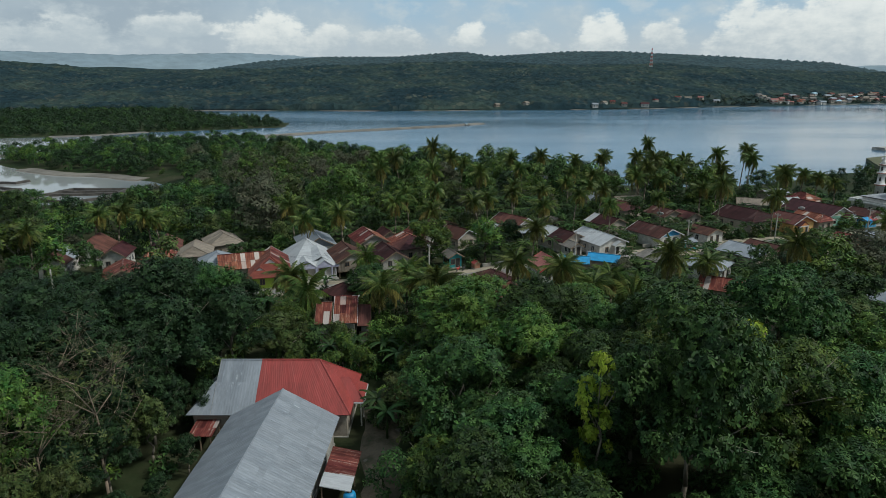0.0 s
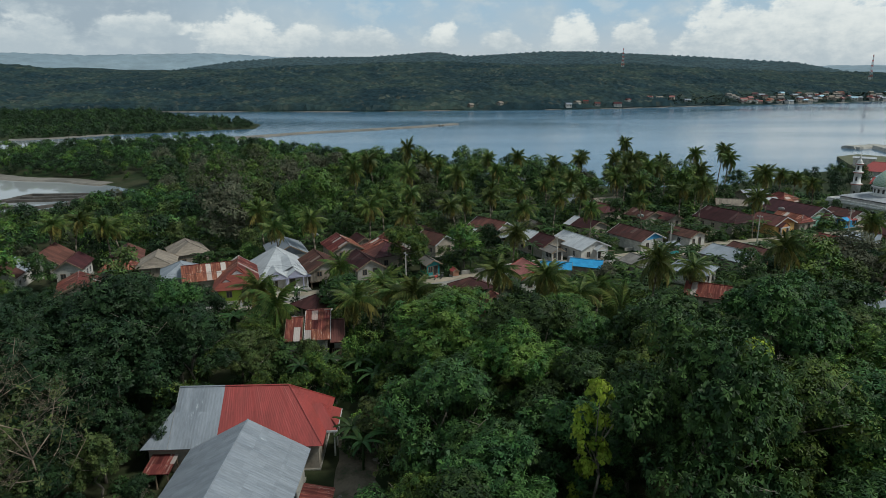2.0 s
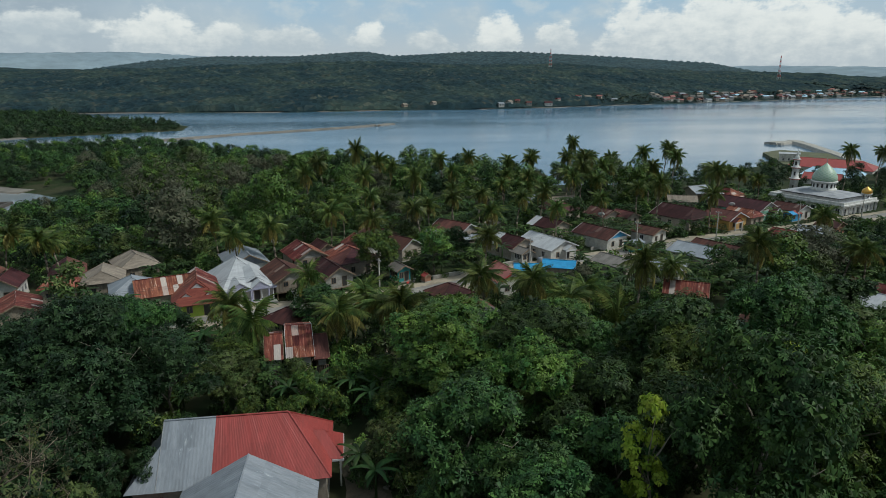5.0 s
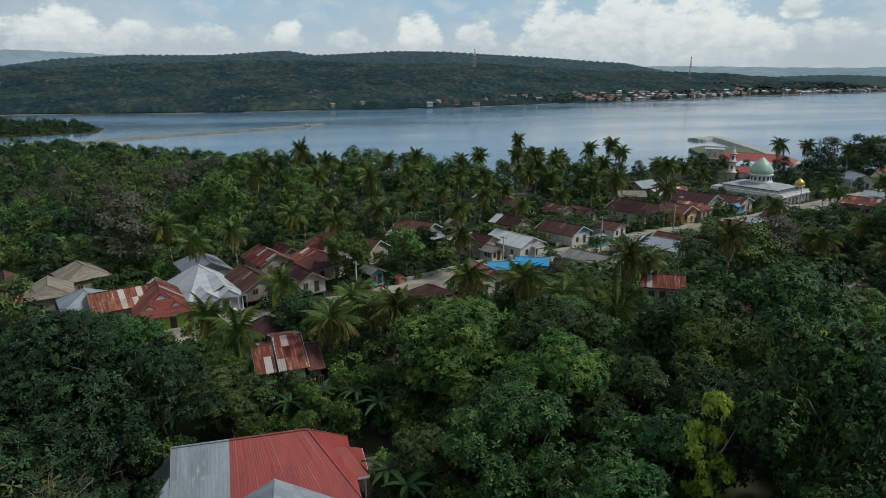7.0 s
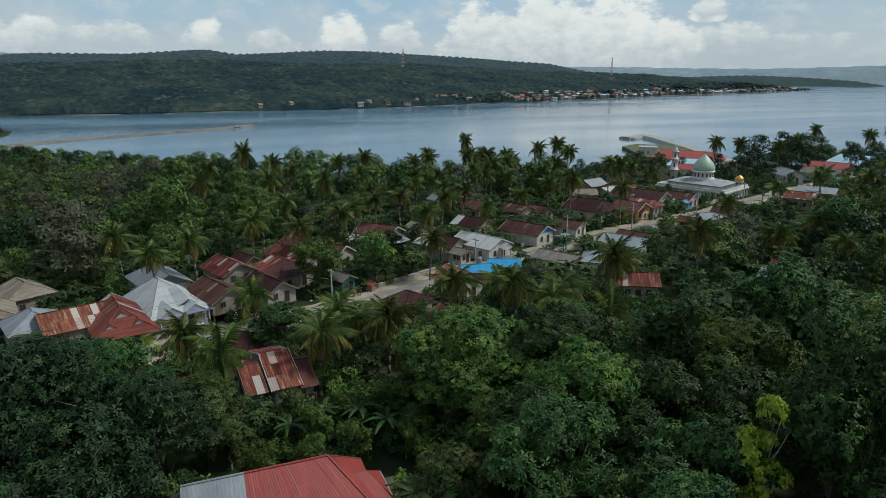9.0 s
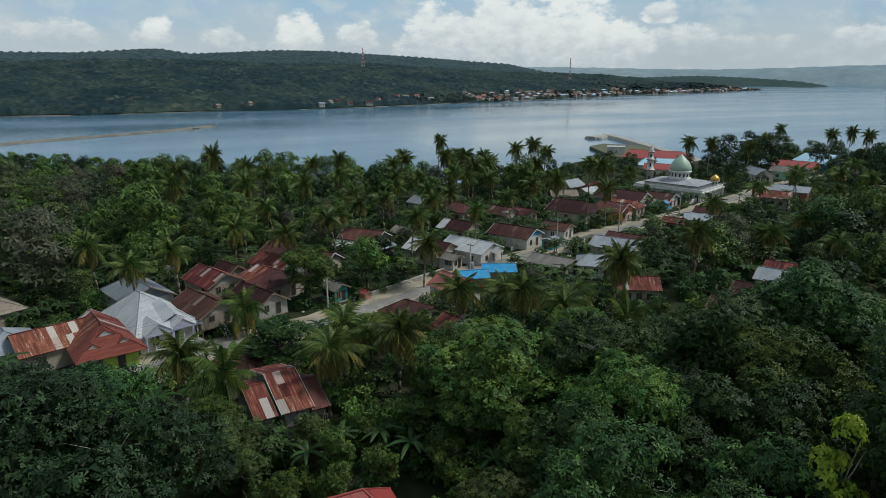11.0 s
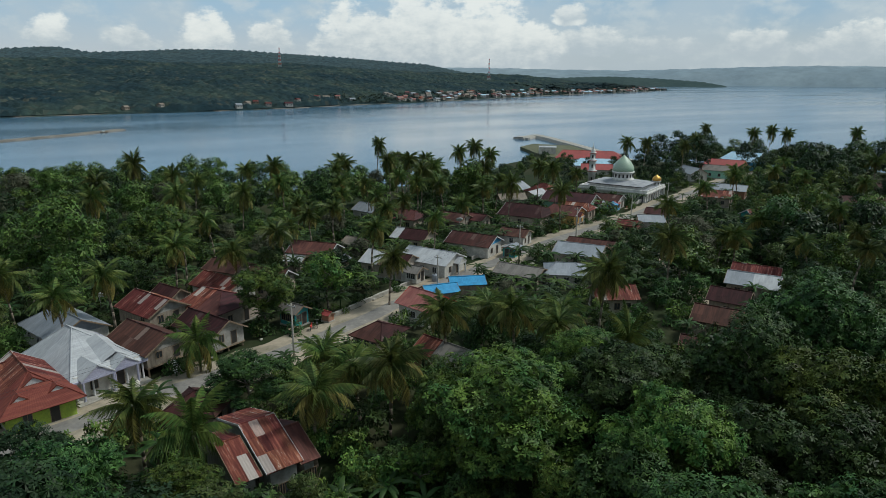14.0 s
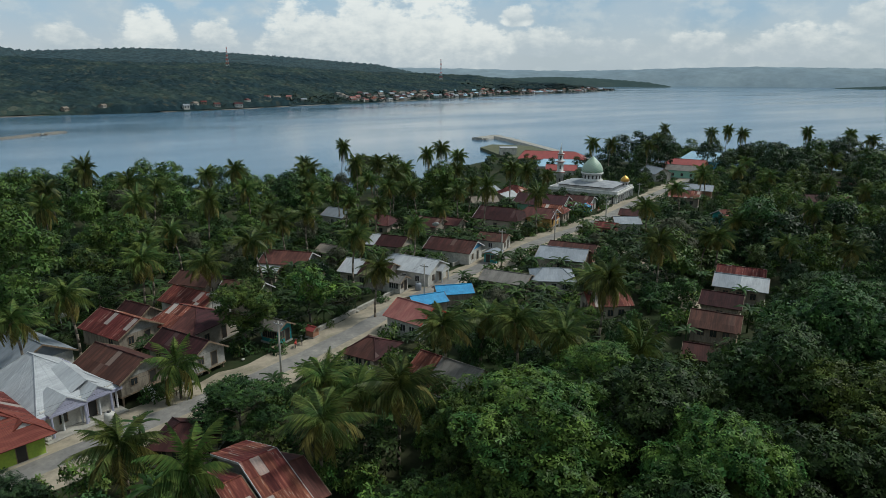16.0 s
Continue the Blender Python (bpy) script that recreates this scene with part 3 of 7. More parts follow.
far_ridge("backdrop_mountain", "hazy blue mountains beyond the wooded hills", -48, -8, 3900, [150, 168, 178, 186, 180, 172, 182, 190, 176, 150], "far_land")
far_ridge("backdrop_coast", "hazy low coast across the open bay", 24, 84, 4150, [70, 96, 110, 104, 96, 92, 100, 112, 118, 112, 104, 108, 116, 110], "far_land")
ridge_az = [-22, -15, -10.2, -4, -2.1, 1.7, 4.1, 7, 10.8, 14.9, 17.6, 20.5, 23.5, 27.4, 30, 34]
ridge_top = [60, 112, 130, 132, 139, 153, 134, 141, 152, 150, 141, 133, 124, 108, 100, 60]
far_ridge("hill_back", "wooded ridge tinted blue-green for haze, behind the near hills across the bay", -22, 34, 2550, [float(np.interp(a, ridge_az, ridge_top)) for a in np.linspace(-22, 34, 57)], "forest_back", 340, 1.6, 700)
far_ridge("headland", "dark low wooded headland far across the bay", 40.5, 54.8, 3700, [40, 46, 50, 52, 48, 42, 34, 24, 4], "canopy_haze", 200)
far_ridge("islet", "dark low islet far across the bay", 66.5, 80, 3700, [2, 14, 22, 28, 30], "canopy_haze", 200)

# dyke, ponds and pier
DYKE = [(-176, 494), (-150, 548), (-100, 592), (-45, 627), (0, 660), (41, 698)]


def bank(name, line, half, top, mat, label, category):
    """A low bank with sloping sides along a line."""
    v, f = [], []
    for k, (x, y) in enumerate(line):
        a, b = line[max(0, k - 1)], line[min(len(line) - 1, k + 1)]
        ln = math.hypot(b[0] - a[0], b[1] - a[1])
        nx, ny = -(b[1] - a[1]) / ln, (b[0] - a[0]) / ln
        for s, z in ((-1.7, -1.0), (-1, top), (1, top), (1.7, -1.0)):
            v.append((x + nx * half * s, y + ny * half * s, z))
    for k in range(len(line) - 1):
        for j in range(3):
            f.append((k * 4 + j, k * 4 + 1 + j, k * 4 + 5 + j, k * 4 + 4 + j))
    f += [(0, 1, 2, 3), tuple(len(v) - 4 + j for j in (3, 2, 1, 0))]
    return tagged(new(name, mesh_of(name, v, f, mat)), label, category)


def dense(line, step):
    out = []
    for (ax, ay), (bx, by) in zip(line, line[1:]):
        n = max(1, int(math.hypot(bx - ax, by - ay) / step))
        out += [(ax + (bx - ax) * k / n + random.uniform(-0.8, 0.8), ay + (by - ay) * k / n + random.uniform(-0.8, 0.8)) for k in range(n)]
    return out + [line[-1]]


bank("dyke", dense(DYKE, 12), 4.0, 1.1, "sand", "long low stone and sand breakwater reaching into the bay", "breakwater")
for line in ([(-171, 258), (-164, 282), (-140, 283), (-138, 262), (-150, 252), (-171, 258)], [(-166, 268), (-140, 271)], [(-165, 275), (-141, 277)],
             [(-215, 276), (-192, 270), (-188, 282), (-214, 292)], [(-212, 302), (-200, 300), (-199, 307)]):
    bank("pond_wall", dense(line, 5), 0.8, 1.0, "mud", "dark mud wall of a fish pond in the inlet", "pond wall")
bank("sand_spit", dense([(-300, 462), (-268, 455), (-235, 466), (-205, 470)], 8), 5.0, 0.5, "sand", "pale sand spit along the channel", "sand")
bank("sand_spit", dense([(-312, 412), (-276, 410), (-262, 420)], 8), 5.0, 0.5, "sand", "pale sand spit along the channel", "sand")
bank("sand_shoal", dense([(-226, 348), (-196, 330), (-168, 324), (-146, 312)], 6), 4.0, 0.6, "sand", "pale muddy sand at the inlet's edge", "sand")
bank("sand_spit", dense([(-330, 545), (-302, 556), (-270, 592)], 8), 5.0, 0.5, "sand", "pale sand rim of the mangrove flat", "sand")


# ---- plants ----
RNG = np.random.default_rng(7)


def leaves(points, outward, size, per, rng, droop=0.35, spread=0.5, slim=0.42):
    """Sprigs at the given points: leaves that spread like a rosette from one stalk and hang at their tips. Vertices and triangles."""
    m = len(points)
    face = outward + rng.normal(0, 0.30, (m, 3)) + (0, 0, 0.55)
    face /= np.linalg.norm(face, axis=1, keepdims=True) + 1e-9
    u = np.cross(face, rng.normal(0, 1, (m, 3)))
    u /= np.linalg.norm(u, axis=1, keepdims=True) + 1e-9
    w = np.cross(face, u)
    ang = (np.arange(per) + rng.uniform(-0.35, 0.35, (m, per))) * (2 * math.pi / per)
    ahead = np.cos(ang)[..., None] * u[:, None] + np.sin(ang)[..., None] * w[:, None] + face[:, None] * rng.uniform(-0.15, 0.55, (m, per, 1))
    ahead[..., 2] -= droop * rng.uniform(0.5, 1.3, (m, per))
    ahead /= np.linalg.norm(ahead, axis=2, keepdims=True) + 1e-9
    side = np.cross(ahead, face[:, None] + rng.normal(0, 0.25, (m, per, 3)))
    side /= np.linalg.norm(side, axis=2, keepdims=True) + 1e-9
    s = size * rng.uniform(0.75, 1.35, (m, per, 1)) * (1 + 0.8 * spread)
    heart = points[:, None] + rng.normal(0, 0.12 * size, (m, 1, 3))
    tip = heart + ahead * s
    half = side * s * slim * 0.42
    v = np.concatenate([heart, tip + half, tip - half], 1).reshape(-1, 3)
    k = np.arange(m)[:, None] * (1 + 2 * per)
    q = np.arange(per)[None]
    return v, np.stack([np.broadcast_to(k, (m, per)), k + 1 + q, k + 1 + per + q], -1).reshape(-1, 3)


def ball_points(n, rng):
    p = rng.normal(0, 1, (n, 3))
    return p / np.linalg.norm(p, axis=1, keepdims=True)


def crown_arrays(rng, height, radius, lobes, sprigs, per, size, low=0.35, droop=0.35, core=0.62, slim=0.55, flat=0.62, inner=60):
    """The crown of a broadleaf tree: lobes round the stem's top, each clad in sprigs of leaves."""
    cs, rs = [], []
    mid = height * (low + 1) / 2
    for k in range(lobes):
        ang, q = rng.uniform(0, 2 * math.pi), math.sqrt(rng.uniform(0.02, 1))
        r = radius * rng.uniform(0.20, 0.40)
        z = mid + (height * (1 - low) / 2) * rng.uniform(-0.85, 0.95) * math.sqrt(max(0.05, 1 - 0.75 * q * q))
        z = min(z, height - r * flat)
        cs.append((math.cos(ang) * q * (radius - r * 0.7), math.sin(ang) * q * (radius - r * 0.7), z))
        rs.append((r, r, r * rng.uniform(0.6, 0.85)))
    cs.append((0, 0, height - radius * 0.36))
    rs.append((radius * 0.5, radius * 0.5, radius * 0.36))
    cs, rs = np.array(cs), np.array(rs)
    verts, quads, k = [], [], 0
    weight = (rs[:, 0] ** 2) / (rs[:, 0] ** 2).sum()
    for c, r, w in zip(cs, rs, weight):
        n = max(6, int(sprigs * w))
        d = ball_points(int(n * 2.4) + 8, rng)
        d = d[d[:, 2] > -0.5][: int(n * 1.25)]
        p = c + d * r * rng.uniform(0.80, 1.10, (len(d), 1))
        keep = np.ones(len(p), bool)
        for c2, r2 in zip(cs, rs):
            keep &= (((p - c2) / r2) ** 2).sum(1) > 0.60
        p, d = p[keep], d[keep]
        if len(p):
            v, f = leaves(p, d, size, per, rng, droop, slim=slim)
            verts.append(v), quads.append(f + k)
            k += len(v)
        # twigs and old leaves inside the lobe, which stop the view through it
        if not inner:
            continue
        d = ball_points(inner, rng)
        d[:, 2] *= 0.8
        v, f = leaves(c + d * r * rng.uniform(core - 0.2, core + 0.08, (inner, 1)), rng.normal(0, 1, (inner, 3)), min(size * 2.8, float(r[0]) * 0.45), 1, rng, 0.1, 0.15, 0.55)
        verts.append(v), quads.append(f + k)
        k += len(v)
    return np.concatenate(verts), np.concatenate(quads)


def limbs_mesh(rng, name, height, radius, thick, mat, count=7, bare=False, sides=5):
    """A tapered stem that forks into limbs."""
    pieces = []
    top = height * (0.62 if not bare else 0.8)
    pts = [Vector((0, 0, -0.6))]
    for j in range(1, 6):
        pts.append(Vector((rng.normal(0, 0.22) * j * 0.5, rng.normal(0, 0.22) * j * 0.5, top * j / 5)))
    for j in range(5):
        pieces.append(rod(pts[j], pts[j + 1], thick * (1 - 0.15 * j), thick * (1 - 0.15 * (j + 1)), sides + 1))
    for k in range(count):
        ang = 2 * math.pi * k / count + rng.uniform(-0.4, 0.4)
        j = int(rng.integers(2, 6)) if bare else int(rng.integers(3, 6))
        a = pts[j]
        reach = radius * rng.uniform(0.5, 0.95)
        b = a + Vector((math.cos(ang) * reach * 0.5, math.sin(ang) * reach * 0.5, height * rng.uniform(0.08, 0.16)))
        c = a + Vector((math.cos(ang + 0.2) * reach, math.sin(ang + 0.2) * reach, height * rng.uniform(0.14, 0.32)))
        pieces += [rod(a, b, thick * 0.38, thick * 0.24, sides), rod(b, c, thick * 0.24, thick * 0.08, sides)]
        for q in range(9 if bare else 2):
            e = b.lerp(c, rng.uniform(0.1, 1)) if q % 3 else a.lerp(b, rng.uniform(0.5, 1))
            g = e + Vector((rng.normal(0, 1), rng.normal(0, 1), rng.uniform(0.2, 1.4))).normalized() * radius * rng.uniform(0.2, 0.42)
            pieces.append(rod(e, g, thick * 0.10, thick * 0.03, 3))
            if bare:
                for _ in range(4):
                    s = e.lerp(g, rng.uniform(0.3, 1))
                    h = s + Vector((rng.normal(0, 1), rng.normal(0, 1), rng.uniform(0, 1.4))).normalized() * radius * rng.uniform(0.1, 0.24)
                    pieces.append(rod(s, h, thick * 0.045, thick * 0.015, 3))
    v, f = join(pieces)
    return mesh_of(name, v, f, mat, True)


TREE_KINDS = {}


def tree_kind(key, label, seed, height, radius, lobes, sprigs, per, size, mat, low=0.35, thick=0.28, bark="bark", **more):
    rng = np.random.default_rng(seed)
    v, q = crown_arrays(rng, height, radius, lobes, sprigs, per, size, low, **more)
    TREE_KINDS[key] = (label, fast_mesh("crown", v, np.zeros((0, 4), int), mat, q), limbs_mesh(rng, "trunk", height, radius, thick, bark, 3 if height < 6 else 6, sides=3 if height < 6 else 4), v, q)


# near trees, thick with leaves
tree_kind("mango_a", "tall dark-green broadleaf tree with a dense lumpy crown", 11, 14, 5.6, 30, 2500, 6, 0.205, "leaf_dark", 0.25, inner=150, slim=0.5)
tree_kind("mango_b", "tall mid-green broadleaf tree with a dense rounded crown", 12, 13, 5.2, 26, 2500, 6, 0.2, "leaf_mid", 0.25, inner=150, slim=0.5)
tree_kind("mango_c", "dark broadleaf tree with an uneven spreading crown", 13, 15, 6.2, 32, 2600, 6, 0.21, "leaf_dark", 0.3, inner=150, slim=0.55, droop=0.6)
tree_kind("airy_a", "light-green tree with an airy drooping crown", 14, 13, 4.6, 22, 1600, 6, 0.21, "leaf_mid", 0.3, core=0.5, droop=0.7, slim=0.42, inner=60)
tree_kind("airy_b", "olive-green tree with a loose crown and showing twigs", 15, 12, 4.4, 20, 1500, 6, 0.19, "leaf_olive", 0.3, core=0.45, droop=0.4, inner=24)
tree_kind("lime", "lime-green young tree with bright drooping leaves", 16, 13, 2.2, 13, 260, 6, 0.25, "leaf_lime", 0.1, core=0.4, droop=0.9, slim=0.75, inner=4)
tree_kind("fill_a", "dark-green broadleaf tree in the thicket", 61, 14, 5.4, 22, 1150, 6, 0.27, "leaf_dark", 0.22, inner=60, slim=0.5)
tree_kind("fill_d", "very dark broadleaf tree in the thicket", 64, 14, 5.2, 22, 1150, 6, 0.255, "leaf_deep", 0.22, inner=60, slim=0.5)
tree_kind("mango_d", "tall very dark broadleaf tree with a dense crown", 65, 14, 5.6, 34, 2600, 6, 0.19, "leaf_deep", 0.25, inner=150, slim=0.5)
tree_kind("fill_b", "mid-green broadleaf tree in the thicket", 62, 13, 5.0, 20, 1100, 6, 0.265, "leaf_mid", 0.22, inner=60, slim=0.5)
tree_kind("fill_c", "loose olive-green tree in the thicket", 63, 12, 4.4, 17, 850, 6, 0.245, "leaf_olive", 0.25, core=0.5, inner=40, slim=0.55)
tree_kind("shrub", "low mid-green bush among the trees", 17, 4.6, 2.8, 10, 170, 5, 0.31, "leaf_mid", 0.05, thick=0.08, inner=8)
tree_kind("shrub_dark", "low dark-green bush under the trees", 18, 4.2, 2.7, 10, 170, 5, 0.31, "leaf_dark", 0.05, thick=0.08, inner=8)
tree_kind("twiggy", "grey half-bare tree with thin twigs and sparse leaves", 19, 13, 4.2, 18, 260, 5, 0.26, "leaf_grey", 0.2, core=0.5, inner=0, bark="bark_pale", thick=0.16)
# trees farther off, with coarser leaves
tree_kind("mid_a", "dark-green woodland tree with a rounded crown", 21, 12, 5.0, 18, 330, 5, 0.49, "leaf_dark", 0.2, inner=14)
tree_kind("mid_b", "mid-green woodland tree with a lumpy crown", 22, 11, 4.6, 17, 320, 5, 0.47, "leaf_mid", 0.2, inner=14)
tree_kind("mid_c", "olive woodland tree with a loose crown", 23, 10, 4.0, 14, 270, 5, 0.44, "leaf_olive", 0.2, inner=10)


def tree(key, x, y, scale=1.0, name="tree", z=None, group="trees of the headland", label=None, tall=1.0):
    lab, crown, trunk, _, _ = TREE_KINDS[key]
    base = gz(x, y) if z is None else z
    ob = empty(name, pose(x, y, base, 0, 0, random.uniform(0, 360)) @ Matrix.Diagonal((scale, scale, scale * tall, 1)))
    if name != "bush":
        part("trunk", trunk, ob)
    part("crown", crown, ob)
    return tagged(ob, label or lab, "tree" if name != "bush" else "bush", group)


def frond(rng, length, sag, mat_index, steps=9, blade=0.62):
    """One feathered palm frond along +x: rib and hanging leaflets."""
    v, f = [], []
    pts = []
    for k in range(steps + 1):
        s = k / steps
        pts.append(np.array([length * (s - 0.18 * s * s * sag), 0, length * (0.42 * s - (0.50 + 0.42 * sag) * s * s)]))
    for k in range(steps):
        a, b = pts[k], pts[k + 1]
        w = 0.05 * (1 - k / steps) + 0.012
        i = len(v)
        v += [a + (0, w, 0), a - (0, w, 0), b - (0, w * 0.8, 0), b + (0, w * 0.8, 0)]
        f.append((i, i + 1, i + 2, i + 3))
    for k in range(32):
        s = 0.10 + 0.90 * k / 32
        j = min(int(s * steps), steps - 1)
        u = s * steps - j
        p = pts[j] * (1 - u) + pts[j + 1] * u
        reach = blade * length * 0.36 * (math.sin(math.pi * min(1, 0.15 + s * 0.9)) + 0.15) * rng.uniform(0.85, 1.1)
        for side in (-1, 1):
            tip = p + np.array([reach * 0.55, side * reach * 0.75, -reach * (0.6 + 0.7 * sag) * rng.uniform(0.6, 1.5)])
            i = len(v)
            v += [p - (0.085, 0, 0), p + (0.085, 0, 0), tip]
            f.append((i, i + 1, i + 2))
    return np.array(v), f


def palm_meshes(seed, height, fronds, length, lean, old):
    """Trunk, crown of fronds, and nuts of a coconut palm."""
    rng = np.random.default_rng(seed)
    pieces, pts = [], []
    for k in range(8):
        s = k / 7
        pts.append(Vector((lean * s * s, 0.3 * lean * math.sin(3 * s), -0.4 + (height + 0.4) * s)))
    for k in range(7):
        pieces.append(rod(pts[k], pts[k + 1], 0.20 - 0.010 * k + (0.08 if k == 0 else 0), 0.19 - 0.010 * k, 8))
    tv, tf = join(pieces)
    top = np.array(pts[-1])
    groups = {0: [], 1: [], 2: []}
    for k in range(fronds):
        s = (k + 0.5) / fronds
        v, f = frond(rng, length * rng.uniform(0.7, 1.12), 0.3 + 1.35 * s * s + rng.uniform(-0.2, 0.35), 0)
        tilt = radians(72 - 112 * s + rng.uniform(-14, 14))
        yaw = k * 2.39996 + rng.uniform(-0.35, 0.35)
        c, d = math.cos(tilt), math.sin(tilt)
        v = np.stack([v[:, 0] * c - v[:, 2] * d, v[:, 1], v[:, 0] * d + v[:, 2] * c], -1)
        c, d = math.cos(yaw), math.sin(yaw)
        v = np.stack([v[:, 0] * c - v[:, 1] * d, v[:, 0] * d + v[:, 1] * c, v[:, 2]], -1) + top
        groups[1 if s > 1 - old else 0].append((v, f))
    for k in range(2):
        v, f = frond(rng, length * 0.7, 1.9, 0, blade=0.3)
        yaw = rng.uniform(0, 6.28)
        c, d = math.cos(yaw), math.sin(yaw)
        v = np.stack([v[:, 0] * c * 0.4 - v[:, 1] * d, v[:, 0] * d * 0.4 + v[:, 1] * c, v[:, 2] - 0.3], -1) + top
        groups[2].append((v, f))
    out = [mesh_of("trunk", tv, tf, "palm_bark", True)]
    for key, mat in ((0, "palm"), (1, "palm_old"), (2, "palm_dry")):
        v, f = join(groups[key]) if groups[key] else ([], [])
        out.append(mesh_of("frond", v, f, mat) if f else None)
    nuts = []
    for k in range(7):
        a = rng.uniform(0, 6.28)
        nuts.append(lathe([(0.05, -0.17), (0.15, -0.02), (0.05, 0.16)], 5, cx=0, cy=0))
        o = top + (0.34 * math.cos(a), 0.34 * math.sin(a), -0.35 + rng.uniform(-0.2, 0.1))
        nuts[-1] = ([tuple(np.array(q) + o) for q in nuts[-1][0]], nuts[-1][1])
    nv, nf = join(nuts)
    out.append(mesh_of("nut_cluster", nv, nf, "coconut", True))
    return out


PALMS = [palm_meshes(31, 11.0, 25, 4.7, 0.9, 0.26), palm_meshes(32, 12.5, 24, 4.4, 1.6, 0.16), palm_meshes(33, 9.0, 26, 4.9, 0.5, 0.36),
         palm_meshes(34, 13.5, 25, 4.5, -1.2, 0.10), palm_meshes(35, 4.2, 20, 4.6, 0.3, 0.12)]
PALM_H = (11.0, 12.5, 9.0, 13.5, 4.2)


def palm(x, y, kind=0, top=None, scale=1.0, z=None, turn=None, label="coconut palm with arching green and yellowing fronds"):
    """top: height over the sea of the crown's heart."""
    base = gz(x, y) if z is None else z
    stretch = scale if top is None else (top - base) / PALM_H[kind]
    ob = empty("palm_tree", pose(x, y, base, 0, 0, random.uniform(0, 360) if turn is None else turn) @ Matrix.Diagonal((scale, scale, stretch if top else scale, 1)))
    for name, me in zip(("trunk", "crown", "old_growth", "dry_skirt", "nut_cluster"), PALMS[kind]):
        if me:
            part(name, me, ob)
    return tagged(ob, label, "palm", "coconut palms")


def banana_meshes(seed):
    rng = np.random.default_rng(seed)
    out = []
    stems, lv, lf = [], [], []
    for s in range(1):
        bx, by, h = 0.0, 0.0, rng.uniform(2.2, 3.2)
        stems.append(rod((bx, by, -0.2), (bx + rng.normal(0, 0.1), by, h), 0.14, 0.09, 7))
        for k in range(10):
            yaw, rise, ln = k * 2.4 + rng.uniform(-0.3, 0.3), rng.uniform(0.6, 1.4), rng.uniform(1.6, 2.6)
            pts = []
            for q in range(6):
                u = q / 5
                ang = rise - 1.7 * u * u
                pts.append((ln * u * math.cos(rise * 0.8 - 0.6 * u), ln * (math.sin(rise) * u - 0.75 * u * u)))
            i = len(lv)
            for q, (r, z) in enumerate(pts):
                w = 0.21 * math.sin(math.pi * min(1, 0.08 + q / 5 * 0.86)) + 0.02
                for side in (-1, 0, 1):
                    lv.append((bx + r * math.cos(yaw) - side * w * math.sin(yaw), by + r * math.sin(yaw) + side * w * math.cos(yaw), h + z - 0.12 * abs(side)))
            for q in range(5):
                for side in (0, 1):
                    a = i + q * 3 + side
                    lf.append((a, a + 1, a + 4, a + 3))
    sv, sf = join(stems)
    return mesh_of("stem", sv, sf, "banana_leaf", True), mesh_of("leaves", lv, lf, "banana_leaf", True)


BANANAS = [banana_meshes(41), banana_meshes(42)]


def banana(x, y, scale=1.0, z=None):
    stem, blades = BANANAS[random.randrange(2)]
    ob = empty("banana_plant", pose(x, y, gz(x, y) if z is None else z, 0, 0, random.uniform(0, 360)) @ Matrix.Scale(scale, 4))
    part("stem", stem, ob), part("leaves", blades, ob)
    return tagged(ob, "banana plant with broad arching leaves", "banana plant", "banana plants in the gardens")


def woodland(name, label, spots, keys, mat_list, sizes, rng):
    """Many far trees in one mesh, made from the coarse crowns."""
    vs, qs, ms, k = [], [], [], 0
    for (x, y, z), s in zip(spots, sizes):
        key = int(rng.integers(0, len(keys)))
        v, q = keys[key]
        a = rng.uniform(0, 6.28)
        c, d = math.cos(a), math.sin(a)
        vs.append(np.stack([(v[:, 0] * c - v[:, 1] * d) * s + x, (v[:, 0] * d + v[:, 1] * c) * s + y, v[:, 2] * s * rng.uniform(0.85, 1.2) + z], -1))
        qs.append(q + k)
        ms.append(np.full(len(q), int(rng.integers(0, len(mat_list)))))
        k += len(v)
    return tagged(new(name, fast_mesh(name, np.concatenate(vs), np.zeros((0, 4), int), mat_list, np.concatenate(qs), np.concatenate(ms))), label, "woodland", kind="stuff")


# ---- road ----
ROAD = [(-92, 100), (-60, 108.5), (-34, 115.5), (-19, 119.3), (-7, 122.2), (3, 125.4), (14.5, 130), (28, 136.4), (46, 143.2), (62, 149), (73, 152.5), (86, 156), (98, 158.5), (111, 162), (126, 167.5), (142, 173.5), (165, 181), (190, 189), (214, 196), (246, 202)]


